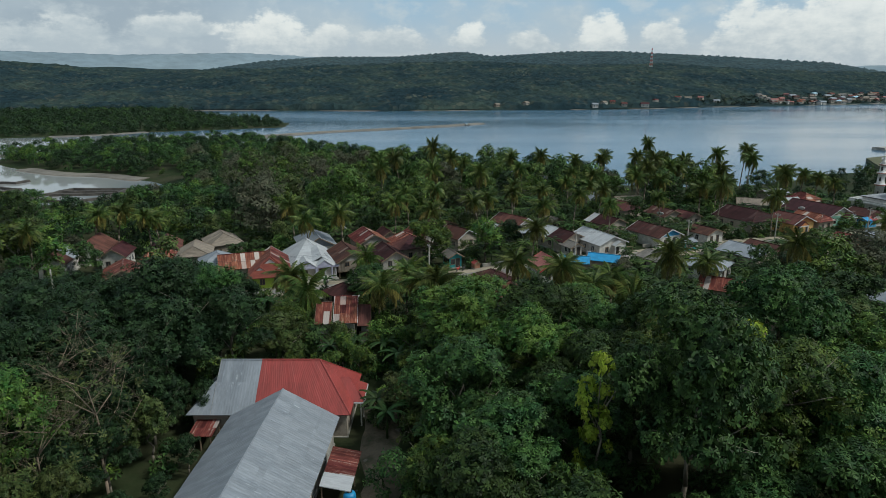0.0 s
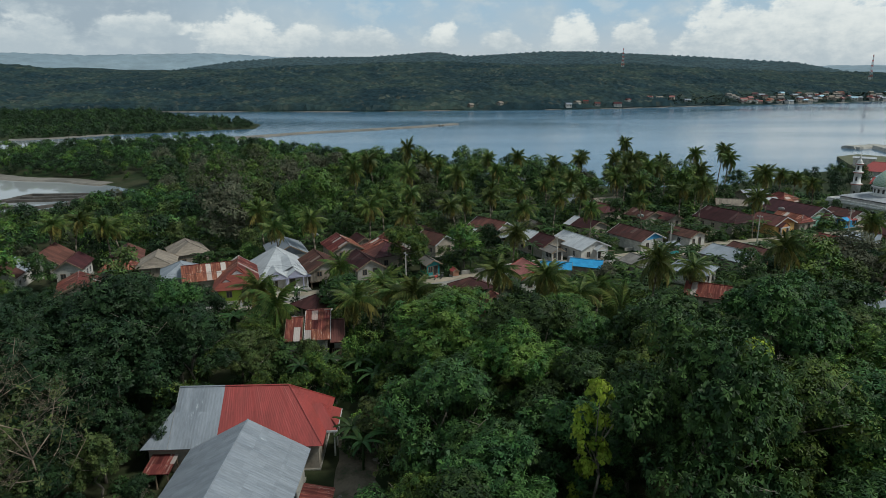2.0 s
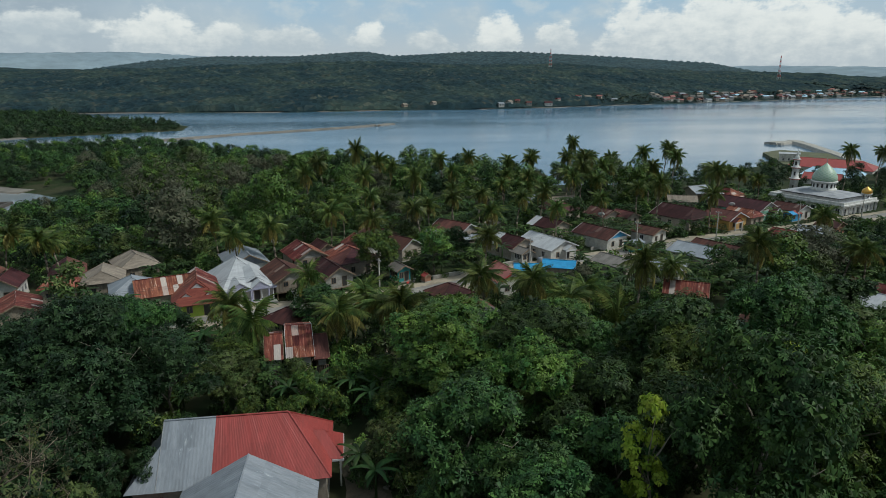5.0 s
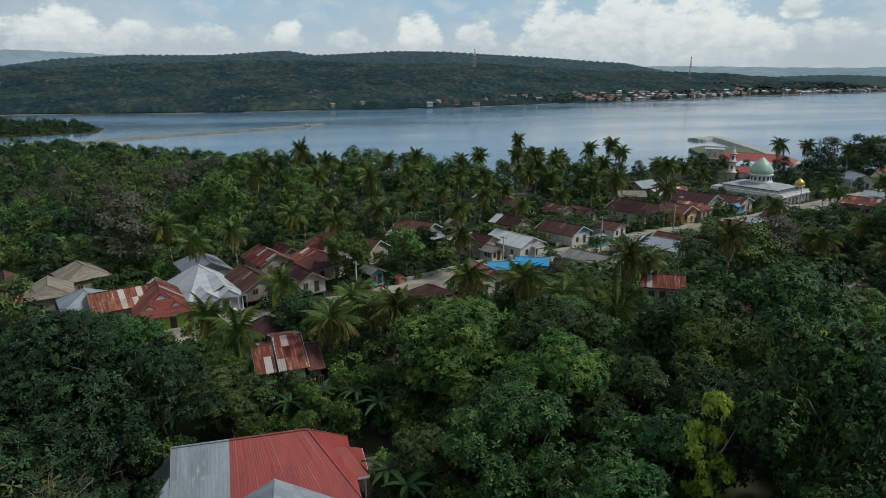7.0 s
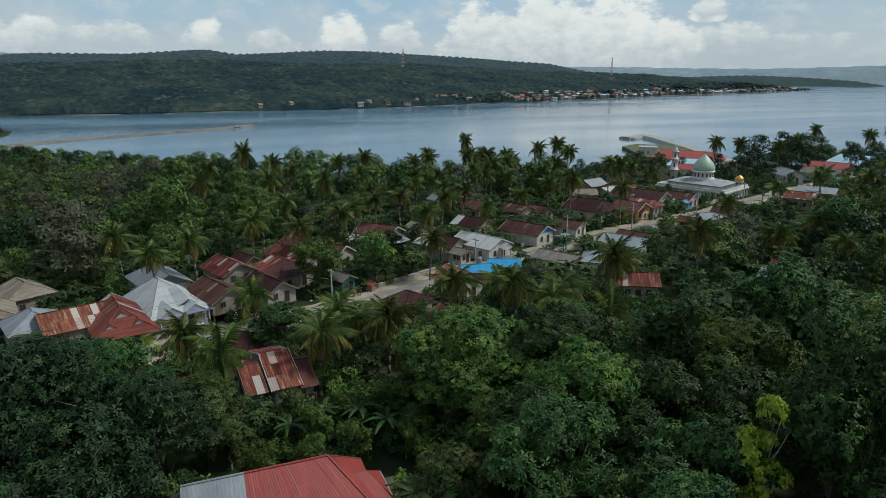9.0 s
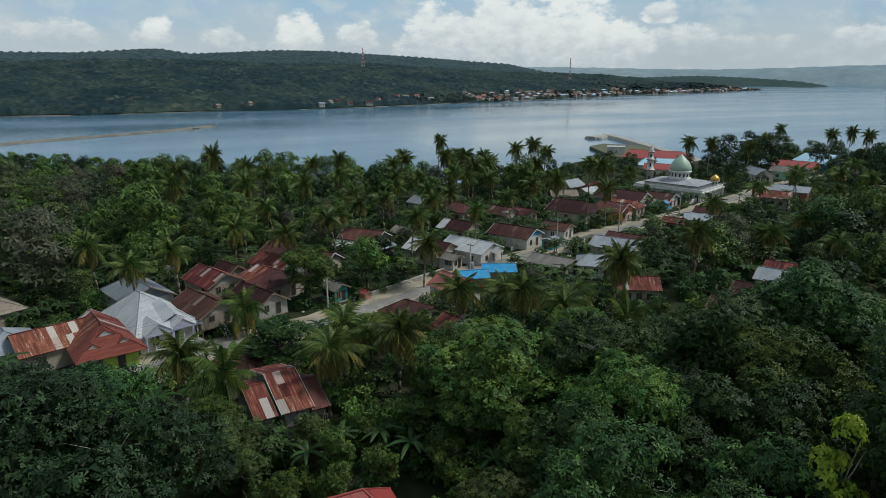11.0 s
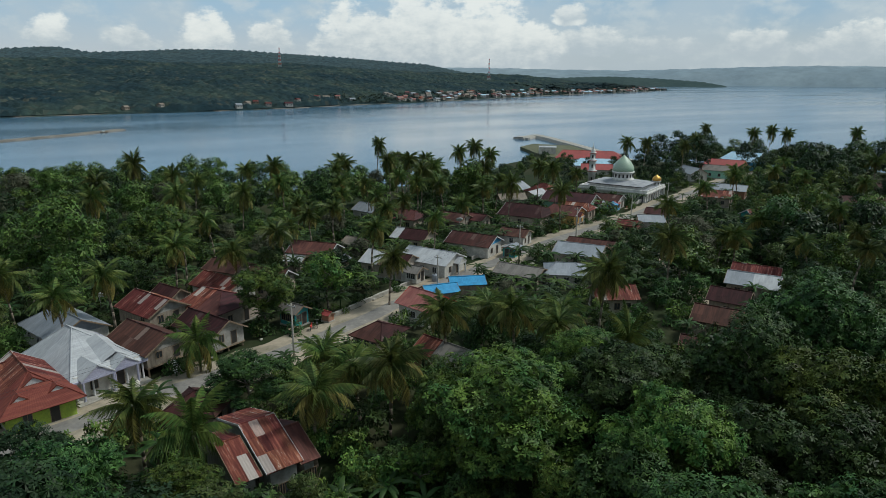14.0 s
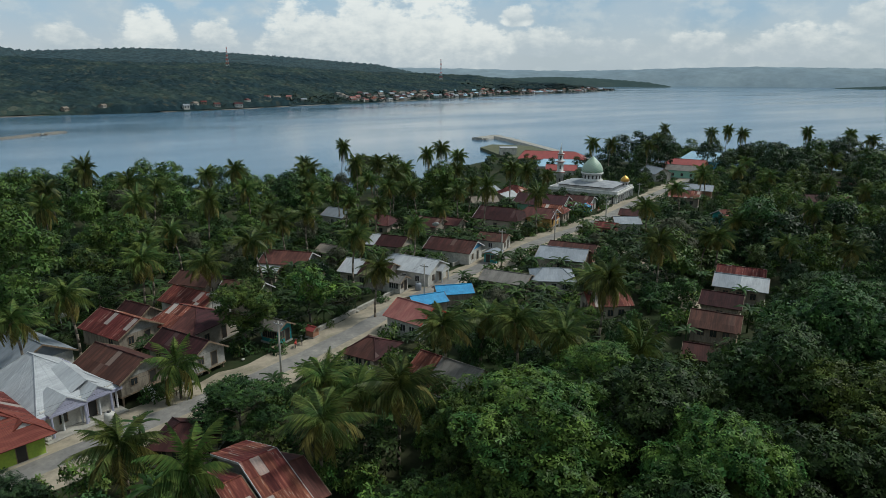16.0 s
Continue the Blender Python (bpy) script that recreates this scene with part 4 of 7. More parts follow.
def ribbon(name, line, half, lift, mat, label, category, ragged=0.0):
    """A strip of ground that follows a line."""
    pts = []
    for (ax, ay), (bx, by) in zip(line, line[1:]):
        n = max(2, int(math.hypot(bx - ax, by - ay) / 2))
        pts += [(ax + (bx - ax) * k / n, ay + (by - ay) * k / n) for k in range(n)]
    pts.append(line[-1])
    v, f = [], []
    for k, (x, y) in enumerate(pts):
        a, b = pts[max(0, k - 1)], pts[min(len(pts) - 1, k + 1)]
        dx, dy = b[0] - a[0], b[1] - a[1]
        ln = math.hypot(dx, dy)
        nx, ny = -dy / ln, dx / ln
        w0, w1 = half + ragged * random.uniform(-1, 1), half + ragged * random.uniform(-1, 1)
        for s in (-1.0, -0.5, 0, 0.5, 1.0):
            w = w0 if s < 0 else w1
            px, py = x + nx * w * s, y + ny * w * s
            v.append((px, py, road_z(px, py) + lift - (0.25 if abs(s) == 1 else 0)))
    for k in range(len(pts) - 1):
        for s in range(4):
            f.append((k * 5 + s, k * 5 + s + 5, k * 5 + s + 6, k * 5 + s + 1))
    return tagged(new(name, mesh_of(name, v, f, mat, True)), label, category, kind="structure")


def road_z(x, y):
    return float(np.interp(y, [60, 100, 160, 200, 230, 300], [9.8, 9.2, 8.8, 8.0, 6.5, 3.0])) + 0.14


ribbon("pavement_verge", ROAD, 5.6, 0.05, "yard", "pale sandy verge along the village road", "verge", 0.7)
ribbon("road", ROAD, 2.7, 0.10, "asphalt", "worn grey asphalt village road", "road", 0.12)
ribbon("road_lane", [(93, 163), (90, 148), (86, 132), (78, 118), (68, 106), (60, 100), (50, 88), (44, 78)], 2.0, 0.04, "yard", "narrow sandy lane between the houses", "lane", 0.4)
ribbon("road_crossing", [(62, 151), (70, 160), (80, 172), (84, 190), (80, 215)], 2.0, 0.03, "yard", "sandy side lane towards the shore", "lane", 0.4)


# ---- houses ----
def sheet_slope(a, b, c, d, pitch=0.30, sheet=0.9, rows=2, rng=None):
    """A roof plane of corrugated sheets. a, b: eave from one end to the other; d, c: ridge above them."""
    a, b, c, d = (Vector(p) for p in (a, b, c, d))
    n = max(1, round((b - a).length / sheet))
    norm = (b - a).cross(d - a)
    norm.normalize()
    if norm.z < 0:
        norm = -norm
    v, f = [], []
    waves = max(3, int(sheet / pitch) * 2)
    cols = n * waves
    lifts = [[0.02 * rng.uniform(0, 1) for _ in range(n)] for _ in range(rows)]
    for r in range(rows + 1):
        for q in range(cols + 1):
            s = q / cols
            e, g = a.lerp(b, s), d.lerp(c, s)
            h = norm * ((0.006 if q % 2 else 0.0) + lifts[min(r, rows - 1)][min(q // waves, n - 1)])
            v.append(tuple(e.lerp(g, r / rows) + h))
    for r in range(rows):
        for q in range(cols):
            k = r * (cols + 1) + q
            f.append((k, k + 1, k + cols + 2, k + cols + 1))
    # the underside gives the roof its thickness
    k = len(v)
    for p in (a, b, c, d):
        v.append(tuple(p - norm * 0.09))
    e0, e1, r0, r1 = 0, cols, rows * (cols + 1), rows * (cols + 1) + cols
    f += [(k, k + 1, k + 2, k + 3), (e0, e1, k + 1, k), (e1, r1, k + 2, k + 1), (r1, r0, k + 3, k + 2), (r0, e0, k, k + 3)]
    return v, f


def single_sheets(parent, a, b, c, d, mat, rows, rng, sheet=1.0):
    """The same roof plane as loose overlapping sheets, each a piece of its own."""
    a, b, c, d = (Vector(p) for p in (a, b, c, d))
    n = max(1, round((b - a).length / sheet))
    norm = (b - a).cross(d - a).normalized()
    norm = -norm if norm.z < 0 else norm
    for i in range(n):
        for r in range(rows):
            s0, s1, t0, t1 = i / n, (i + 1.06) / n, r / rows, min(1.0, (r + 1.05) / rows)
            lift = norm * (0.05 + 0.02 * rng.random() + (0.012 if (i + r) % 2 else 0.0))
            v = []
            for q in range(7):
                s = min(1.0, s0 + (s1 - s0) * q / 6)
                e, g = a.lerp(b, s), d.lerp(c, s)
                w = norm * (0.022 if q % 2 else 0.0) + lift
                v += [tuple(e.lerp(g, t0) + w), tuple(e.lerp(g, t1) + w)]
            part("sheet", mesh_of("sheet", v, [(2 * q, 2 * q + 2, 2 * q + 3, 2 * q + 1) for q in range(6)], mat), parent)


HOUSES = []


def opening(house_ob, x, y, z, w, h, face, frame_mat, kind="window", tint="glass"):
    """A window or door set in a wall; face: the yaw of the wall's outward side."""
    m = pose(x, y, z, 0, 0, face)
    fv = join([box(-w / 2 - 0.07, w / 2 + 0.07, -0.03, 0.05, -0.07, 0.0), box(-w / 2 - 0.07, w / 2 + 0.07, -0.03, 0.05, h, h + 0.07), box(-w / 2 - 0.07, -w / 2, -0.03, 0.05, 0.0, h), box(w / 2, w / 2 + 0.07, -0.03, 0.05, 0.0, h)])
    fr = part(kind, mesh_of(kind, *fv, frame_mat), house_ob, at=m)
    part("pane" if kind == "window" else "leaf", mesh_of("pane", *box(-w / 2, w / 2, -0.03, 0.012, 0, h), tint), fr)
    if kind == "window" and w > 0.7:
        part("mullion", mesh_of("mullion", *box(-0.03, 0.03, 0.013, 0.045, 0, h), frame_mat), fr)


def house(label, x, y, yaw, length, width, eave, ridge, roof="roof_brown", wall="wall_wood", gable=None, stilts=0.0, hip=0.0, over=0.5, trim="timber",
          g=None, seed=None, roof2=None, split=0.5, openings=True, name="house", rows=2, group="village houses", flat_cap=True, sheets=False):
    """A house with its ridge along its own x. hip: how far the ridge ends draw in at (-x, +x) as a share of half the width."""
    h0 = road_z(x, y) - 0.1 if g is None else g
    ob = empty(name, pose(x, y, h0, 0, 0, yaw))
    HOUSES.append((x, y, yaw, length + 1.2, width + 1.2))
    rng = random.Random(seed if seed is not None else int(x * 7 + y * 13))
    L, W = length / 2, width / 2
    hl, hr = hip if isinstance(hip, tuple) else (hip, hip)
    wl, ww = L - over, W - over
    top = eave - 0.03
    slope = (ridge - eave) / W
    wall_top = eave + slope * over - 0.12
    pieces = [box(-wl, wl, -ww, -ww + 0.15, stilts, wall_top), box(-wl, wl, ww - 0.15, ww, stilts, wall_top),
              box(-wl, -wl + 0.15, -ww + 0.15, ww - 0.15, stilts, wall_top), box(wl - 0.15, wl, -ww + 0.15, ww - 0.15, stilts, wall_top)]
    part("wall", mesh_of("wall", *join(pieces), wall), ob)
    if stilts:
        part("floor_deck", mesh_of("floor_deck", *box(-wl - 0.1, wl + 0.1, -ww - 0.1, ww + 0.1, stilts - 0.18, stilts), "timber"), ob)
        for sx in np.linspace(-wl + 0.2, wl - 0.2, 4):
            for sy in (-ww + 0.2, 0, ww - 0.2):
                part("stilt", mesh_of("stilt", *box(sx - 0.09, sx + 0.09, sy - 0.09, sy + 0.09, -0.5, stilts - 0.18), "timber"), ob)
    else:
        part("plinth", mesh_of("plinth", *box(-wl - 0.12, wl + 0.12, -ww - 0.12, ww + 0.12, -0.6, 0.22), "concrete"), ob)
    # gable ends
    for s, hh in ((-1, hl), (1, hr)):
        if not hh:
            x0, x1 = (s * wl, s * (wl - 0.12))
            tri = [(x0, -ww, wall_top), (x0, ww, wall_top), (x0, 0, ridge - 0.12 - 0.02), (x1, -ww, wall_top), (x1, ww, wall_top), (x1, 0, ridge - 0.14)]
            part("gable", mesh_of("gable", tri, [(0, 1, 2), (5, 4, 3), (0, 3, 4, 1), (1, 4, 5, 2), (2, 5, 3, 0)], gable or wall), ob)
            bv = []
            for side in (-1, 1):
                e0, e1 = Vector((s * L, side * W, eave)), Vector((s * L, 0, ridge))
                nn = Vector((0, side * (ridge - eave), W)).normalized()
                q = [e0 + nn * 0.06, e1 + nn * 0.06, e1 - nn * 0.16, e0 - nn * 0.16]
                bv.append(([tuple(p) for p in q] + [tuple(p + Vector((s * 0.05, 0, 0))) for p in q], [(0, 1, 2, 3), (7, 6, 5, 4), (0, 4, 5, 1), (1, 5, 6, 2), (2, 6, 7, 3), (3, 7, 4, 0)]))
            part("bargeboard", mesh_of("bargeboard", *join(bv), trim), ob)
    rl, rr = -L + hl * W, L - hr * W
    planes = [((-L, -W, eave), (L, -W, eave), (rr, 0, ridge), (rl, 0, ridge)), ((L, W, eave), (-L, W, eave), (rl, 0, ridge), (rr, 0, ridge))]
    if hl:
        planes.append(((-L, W, eave), (-L, -W, eave), (rl, -0.01, ridge), (rl, 0.01, ridge)))
    if hr:
        planes.append(((L, -W, eave), (L, W, eave), (rr, 0.01, ridge), (rr, -0.01, ridge)))
    for k, p in enumerate(planes):
        if sheets:
            deck = part("roof", mesh_of("roof", *sheet_slope(*p, rows=1, rng=rng), roof), ob)
            single_sheets(deck, *p, roof, rows, rng)
        elif roof2 and k > 1 and p[0][0] > 0:
            part("roof", mesh_of("roof", *sheet_slope(*p, rows=rows, rng=rng), roof2), ob)
        elif roof2 and abs(p[0][0] - p[1][0]) > 0.1:
            cut = lambda a, b, u: tuple(np.array(a) + (np.array(b) - np.array(a)) * u)
            u = split if p[0][0] < p[1][0] else 1 - split
            e = cut(p[0], p[1], u)
            r = (min(max(e[0], rl), rr), 0, ridge)
            first, second = (roof, roof2) if p[0][0] < p[1][0] else (roof2, roof)
            part("roof", mesh_of("roof", *sheet_slope(p[0], e, r, p[3], rows=rows, rng=rng), first), ob)
            part("roof", mesh_of("roof", *sheet_slope(e, p[1], p[2], r, rows=rows, rng=rng), second), ob)
        else:
            part("roof", mesh_of("roof", *sheet_slope(*p, rows=rows, rng=rng), roof), ob)
    if flat_cap:
        mid = -L + 2 * L * split
        for ends, mat in (((-1,), roof), ((1,), roof2)) if roof2 else (((-1, 1), roof),):
            a, b = (rl if -1 in ends else max(rl, mid)), (rr if 1 in ends else max(rl + 0.1, min(rr, mid)))
            cap = [rod((a, 0, ridge + 0.05), (b, 0, ridge + 0.05), 0.09, n=6)] if b > a else []
            for s, xr, hh in ((-1, rl, hl), (1, rr, hr)):
                if hh and s in ends:
                    cap += [rod((xr, 0, ridge + 0.04), (s * L, side * W, eave + 0.05), 0.07, n=5) for side in (-1, 1)]
            if cap:
                part("ridge_cap", mesh_of("ridge_cap", *join(cap), mat), ob)
    if openings:
        z0 = stilts + 0.95
        hh = min(1.1, wall_top - z0 - 0.25)
        if hh > 0.4:
            for sgn, face in ((-1, 180), (1, 0)):
                for u in (-0.55, 0.0, 0.55):
                    if rng.random() < 0.8:
                        opening(ob, u * wl, sgn * ww, z0, 0.9, hh, face, "trim_white" if wall.startswith("wall_w") and wall != "wall_wood" else "timber")
            for sgn, face in ((-1, 90), (1, -90)):
                opening(ob, sgn * wl, -0.45 * ww, z0, 0.85, hh, face, "timber")
                opening(ob, sgn * wl, 0.35 * ww, stilts + 0.2, 0.9, min(1.95, wall_top - stilts - 0.4), face, "timber", "door", "dark_gap")
    return tagged(ob, label, "house", group)


def steps(house_ob, x, z, n=6):
    """A wooden stair of n treads up to a raised floor at the house's +x end."""
    pieces = [rod((x + 1.7, s, 0), (x, s, z), 0.06, n=4) for s in (-0.5, 0.5)]
    st = part("stair", mesh_of("stair", *join(pieces), "trim_white"), house_ob)
    for k in range(n):
        u = (k + 0.5) / n
        part("tread", mesh_of("tread", *box(x + 1.7 * (1 - u) - 0.14, x + 1.7 * (1 - u) + 0.14, -0.5, 0.5, z * u - 0.02, z * u + 0.03), "trim_white"), st)


# by the near edge
lh = house("long house with a hipped roof, half grey sheet and half red", -17.9, 68.6, 0, 15.4, 10.0, 3.1, 7.4, "roof_zinc", "wall_cream", hip=(0, 0.8), roof2="roof_red", split=0.305, g=9.6, rows=3, over=0.5, gable="roof_zinc", trim="metal_grey")
# the grey end's half hip below its small gable
end_rng = random.Random(6)
for plane in (((-10.4, 5.0, 3.1), (-10.4, -5.0, 3.1), (-7.72, -1.75, 5.88), (-7.72, 1.75, 5.88)), ((-10.4, -5.0, 3.1), (-7.7, -5.0, 3.1), (-7.7, -1.75, 5.88), (-7.73, -1.75, 5.88)), ((-7.7, 5.0, 3.1), (-10.4, 5.0, 3.1), (-7.73, 1.75, 5.88), (-7.7, 1.75, 5.88))):
    part("half_hip_roof", mesh_of("half_hip_roof", *sheet_slope(*plane, rows=1, rng=end_rng), "roof_zinc"), lh)
part("end_wall", mesh_of("end_wall", *join([box(-9.8, -7.1, -4.5, -4.35, -0.4, 3.4), box(-9.8, -7.1, 4.35, 4.5, -0.4, 3.4), box(-9.8, -9.65, -4.35, 4.35, -0.4, 3.4)]), "wall_cream"), lh)
# the red roof's lower hipped wing, with its posts
for plane in (((7.5, -2.2, 3.2), (8.8, -2.2, 3.2), (7.0, 0.1, 5.1), (5.8, 0.1, 5.1)), ((8.8, 2.4, 3.2), (7.5, 2.4, 3.2), (5.8, 0.1, 5.1), (7.0, 0.1, 5.1)), ((8.8, -2.2, 3.2), (8.8, 2.4, 3.2), (7.0, 0.11, 5.1), (7.0, 0.09, 5.1))):
    part("wing_roof", mesh_of("wing_roof", *sheet_slope(*plane, rows=1, rng=end_rng), "roof_red"), lh)
part("wing_fascia", mesh_of("wing_fascia", *join([box(8.8, 8.86, -2.2, 2.4, 2.98, 3.18), box(7.7, 8.8, -2.26, -2.2, 2.98, 3.18)]), "trim_white"), lh)
for py in (-1.9, 0.1, 2.1):
    part("wing_post", mesh_of("wing_post", *box(8.4, 8.56, py - 0.08, py + 0.08, -0.4, 3.15), "wall_white"), lh)
house("barn-like building under a bright corrugated zinc gable roof", -17.6, 52.9, 88, 20.4, 11.9, 3.0, 6.3, "roof_zinc", "wall_white", g=9.8, rows=4, over=0.6, trim="metal_grey", sheets=True)


def lean_to(label, x, y, yaw, length, width, high, lowside, mats, g):
    """A mono-pitch roof of sheets on posts; +y is its low side."""
    ob = empty("lean_to", pose(x, y, g, 0, 0, yaw))
    rng = random.Random(4)
    n = len(mats)
    for k, mat in enumerate(mats):
        x0, x1 = -length / 2 + length * k / n, -length / 2 + length * (k + 1) / n
        part("roof_sheet", mesh_of("roof_sheet", *sheet_slope((x0, width / 2, lowside), (x1, width / 2, lowside), (x1, -width / 2, high), (x0, -width / 2, high), rows=2, rng=rng), mat), ob)
    for px in (-length / 2 + 0.2, 0, length / 2 - 0.2):
        part("post", mesh_of("post", *box(px - 0.06, px + 0.06, width / 2 - 0.3, width / 2 - 0.18, -0.3, lowside - 0.1), "timber"), ob)
        part("post", mesh_of("post", *box(px - 0.06, px + 0.06, -width / 2 + 0.1, -width / 2 + 0.22, -0.3, high - 0.14), "timber"), ob)
    HOUSES.append((x, y, yaw, length + 1, width + 1))
    return tagged(ob, label, "lean-to")


lean_to("low lean-to with a rusty and white sheet roof", -9.9, 55.0, -92, 6.6, 2.9, 2.35, 1.8, ("roof_rust", "roof_rust", "roof_white"), 9.8)
lean_to("small rusty lean-to between the two buildings", -26.0, 62.6, 0, 2.6, 3.0, 1.9, 2.2, ("roof_rust",), 9.7)
ribbon("pavement_yard", [(-7.6, 74), (-7.2, 68), (-6.6, 62), (-6.0, 56), (-5.8, 50)], 2.0, 0.04, "path", "trodden brown yard beside the barn", "yard", 0.5)

# along the road, landward of the shore
house("grey-roofed house behind the white one", -29.6, 144.8, -70, 12.0, 8.6, 2.7, 5.0, "roof_zinc", "wall_white", hip=(0.7, 0.0), gable="roof_zinc")
wh = house("white-roofed villa with a hipped roof and lilac trim", -28.1, 130.2, -70, 14.6, 9.6, 2.8, 6.2, "roof_white", "wall_white", hip=(0.69, 2.05), trim="trim_lilac", rows=3, over=0.7)


def porch_gable(ob, y, half, x0, x1, z0, z1, roof, face, trim):
    """A small gabled porch roof on the +x side, with its triangle and two posts."""
    rng = random.Random(5)
    for a, b, c, d in (((x0, y - half, z0), (x1, y - half, z0), (x1, y, z1), (x0, y, z1)), ((x1, y + half, z0), (x0, y + half, z0), (x0, y, z1), (x1, y, z1))):
        part("porch_roof", mesh_of("porch_roof", *sheet_slope(a, b, c, d, rows=1, rng=rng), roof), ob)
    tri = [(x1 - 0.1, y - half + 0.1, z0), (x1 - 0.1, y + half - 0.1, z0), (x1 - 0.1, y, z1 - 0.1), (x1 - 0.2, y - half + 0.1, z0), (x1 - 0.2, y + half - 0.1, z0), (x1 - 0.2, y, z1 - 0.1)]
    part("porch_gable", mesh_of("porch_gable", tri, [(0, 1, 2), (5, 4, 3), (0, 3, 4, 1), (1, 4, 5, 2), (2, 5, 3, 0)], face), ob)
    part("porch_beam", mesh_of("porch_beam", *box(x1 - 0.3, x1 - 0.06, y - half, y + half, z0 - 0.3, z0 - 0.01), trim), ob)
    for s in (-1, 1) if z0 < 3.5 else ():
        part("porch_post", mesh_of("porch_post", *rod((x1 - 0.2, y + s * (half - 0.25), -0.2), (x1 - 0.2, y + s * (half - 0.25), z0 - 0.3), 0.16, 0.14, 8), trim), ob)


porch_gable(wh, -1.7, 2.1, 3.6, 7.9, 2.95, 4.45, "roof_white", "trim_lilac", "trim_lilac")
porch_gable(wh, 1.9, 1.7, 4.6, 7.6, 2.95, 4.2, "roof_white", "trim_lilac", "trim_lilac")
# the raised roof lantern behind the porch, with a louvred end
for a, b, c, d in (((0.4, -0.5, 4.7), (5.4, -0.1, 3.5), (5.6, 1.7, 4.45), (0.9, 1.5, 5.75)), ((5.4, 3.4, 3.3), (0.4, 3.2, 4.5), (0.9, 1.5, 5.75), (5.6, 1.7, 4.45))):
    part("lantern_roof", mesh_of("lantern_roof", *sheet_slope(a, b, c, d, rows=1, rng=random.Random(8)), "roof_white"), wh)
part("louvre", mesh_of("louvre", [(0.85, -0.3, 4.55), (0.85, 3.0, 4.45), (0.95, 1.5, 5.6), (1.0, -0.3, 4.5), (1.0, 3.0, 4.4), (1.1, 1.5, 5.55)], [(0, 1, 2), (5, 4, 3), (0, 3, 4, 1), (1, 4, 5, 2), (2, 5, 3, 0)], "trim_lilac"), wh)
for side in (-1, 1):
    part("eave_band", mesh_of("eave_band", *box(-7.3, 7.3, side * 4.84 - 0.06, side * 4.84 + 0.06, 2.5, 2.86), "trim_lilac"), wh)
part("eave_band", mesh_of("eave_band", *box(7.27, 7.39, -4.76, 4.76, 2.5, 2.86), "trim_lilac"), wh)
for k in range(5):
    part("colonnade_post", mesh_of("colonnade_post", *lathe([(0.2, -0.2), (0.2, 0.1), (0.13, 0.2), (0.13, 2.3), (0.2, 2.5)], 8, 7.0, -4.2 + 2.1 * k), "trim_white", True), wh)
part("terrace", mesh_of("terrace", *box(6.8, 8.6, -4.6, 4.6, -0.6, 0.2), "concrete"), wh)

rg = house("rust-red roofed house with a lime green front room", -34.4, 123.4, -77, 13.0, 8.8, 2.55, 5.5, "roof_rust", "wall_lime", hip=(0, 1.1), gable="wall_white", trim="trim_white", roof2="roof_redbrown", split=0.6, over=1.0)
porch_gable(rg, 0.0, 1.5, 1.0, 3.4, 4.3, 5.45, "roof_redbrown", "trim_white", "trim_white")
for gy in (-1.9, 1.9):
    porch_gable(rg, gy, 1.0, 2.6, 4.9, 3.55, 4.3, "roof_redbrown", "trim_white", "trim_white")
house("wing with an orange-rust sheet roof", -40.4, 126.4, 20, 10.6, 8.4, 2.8, 4.9, "roof_rust", "wall_cream", roof2="roof_rust", split=0.2)
house("grey hip-roofed wing of the rust-red house", -46.4, 127.6, -70, 8.4, 8.0, 2.7, 4.9, "roof_zinc", "wall_white", hip=0.8)
sb = house("brown-roofed timber house raised on stilts", -20.0, 130.6, -67, 10.2, 7.4, 3.2, 5.2, "roof_brown", "wall_wood", gable="wall_grey", stilts=1.3, seed=3)
steps(sb, 4.7, 1.3)
house("timber house with a rust and white patched gable roof", -17.2, 145.0, -67, 9.6, 7.6, 3.3, 5.3, "roof_rust", "wall_wood", gable="wall_grey", stilts=1.0)
house("small brown-roofed house behind", -13.6, 150.6, -66, 6.0, 4.6, 3.0, 4.5, "roof_brown", "wall_wood")
house("dark brown gable-roofed timber house by the road", -11.5, 132.2, -67, 9.6, 6.4, 2.9, 4.8, "roof_brown", "wall_grey", gable="wall_grey", stilts=0.8)
house("cream house with a rust-red hipped roof and white hips", -7.6, 142.3, -62, 10.0, 9.6, 3.0, 5.0, "roof_rust", "wall_cream", hip=(0.3, 0.85), trim="trim_white", roof2="roof_maroon", split=0.5)
house("house with a long rusty sheet roof", -4.6, 151.6, -67, 10.6, 7.0, 2.9, 4.7, "roof_rust", "wall_white")
house("dark-roofed house among the trees", -0.6, 163.0, -55, 8.0, 7.0, 2.8, 4.3, "roof_brown", "wall_wood")
house("red-roofed timber house with pale gable", 18.6, 166.4, -50, 10.4, 7.6, 2.8, 4.6, "roof_maroon", "wall_wood", gable="wall_grey", trim="trim_white")
house("low shed with a white sheet roof beside the red-roofed house", 13.2, 164.0, -50, 5.0, 4.0, 2.1, 2.9, "roof_white", "wall_wood", name="shed")
house("low lean-to with pale sheet roof", 21.0, 159.6, 30, 5.0, 3.4, 1.8, 2.4, "roof_zinc", "wall_wood", name="shed")
house("house with a half white, half brown sheet roof", 28.4, 150.4, -60, 10.6, 7.8, 2.7, 4.5, "roof_white", "wall_cream", roof2="roof_brown", split=0.42)
wm = house("white house with a pale sheet gable roof and porch", 36.6, 147.4, -64, 11.6, 8.6, 2.8, 4.6, "roof_white", "wall_white", gable="wall_white", trim="trim_white")
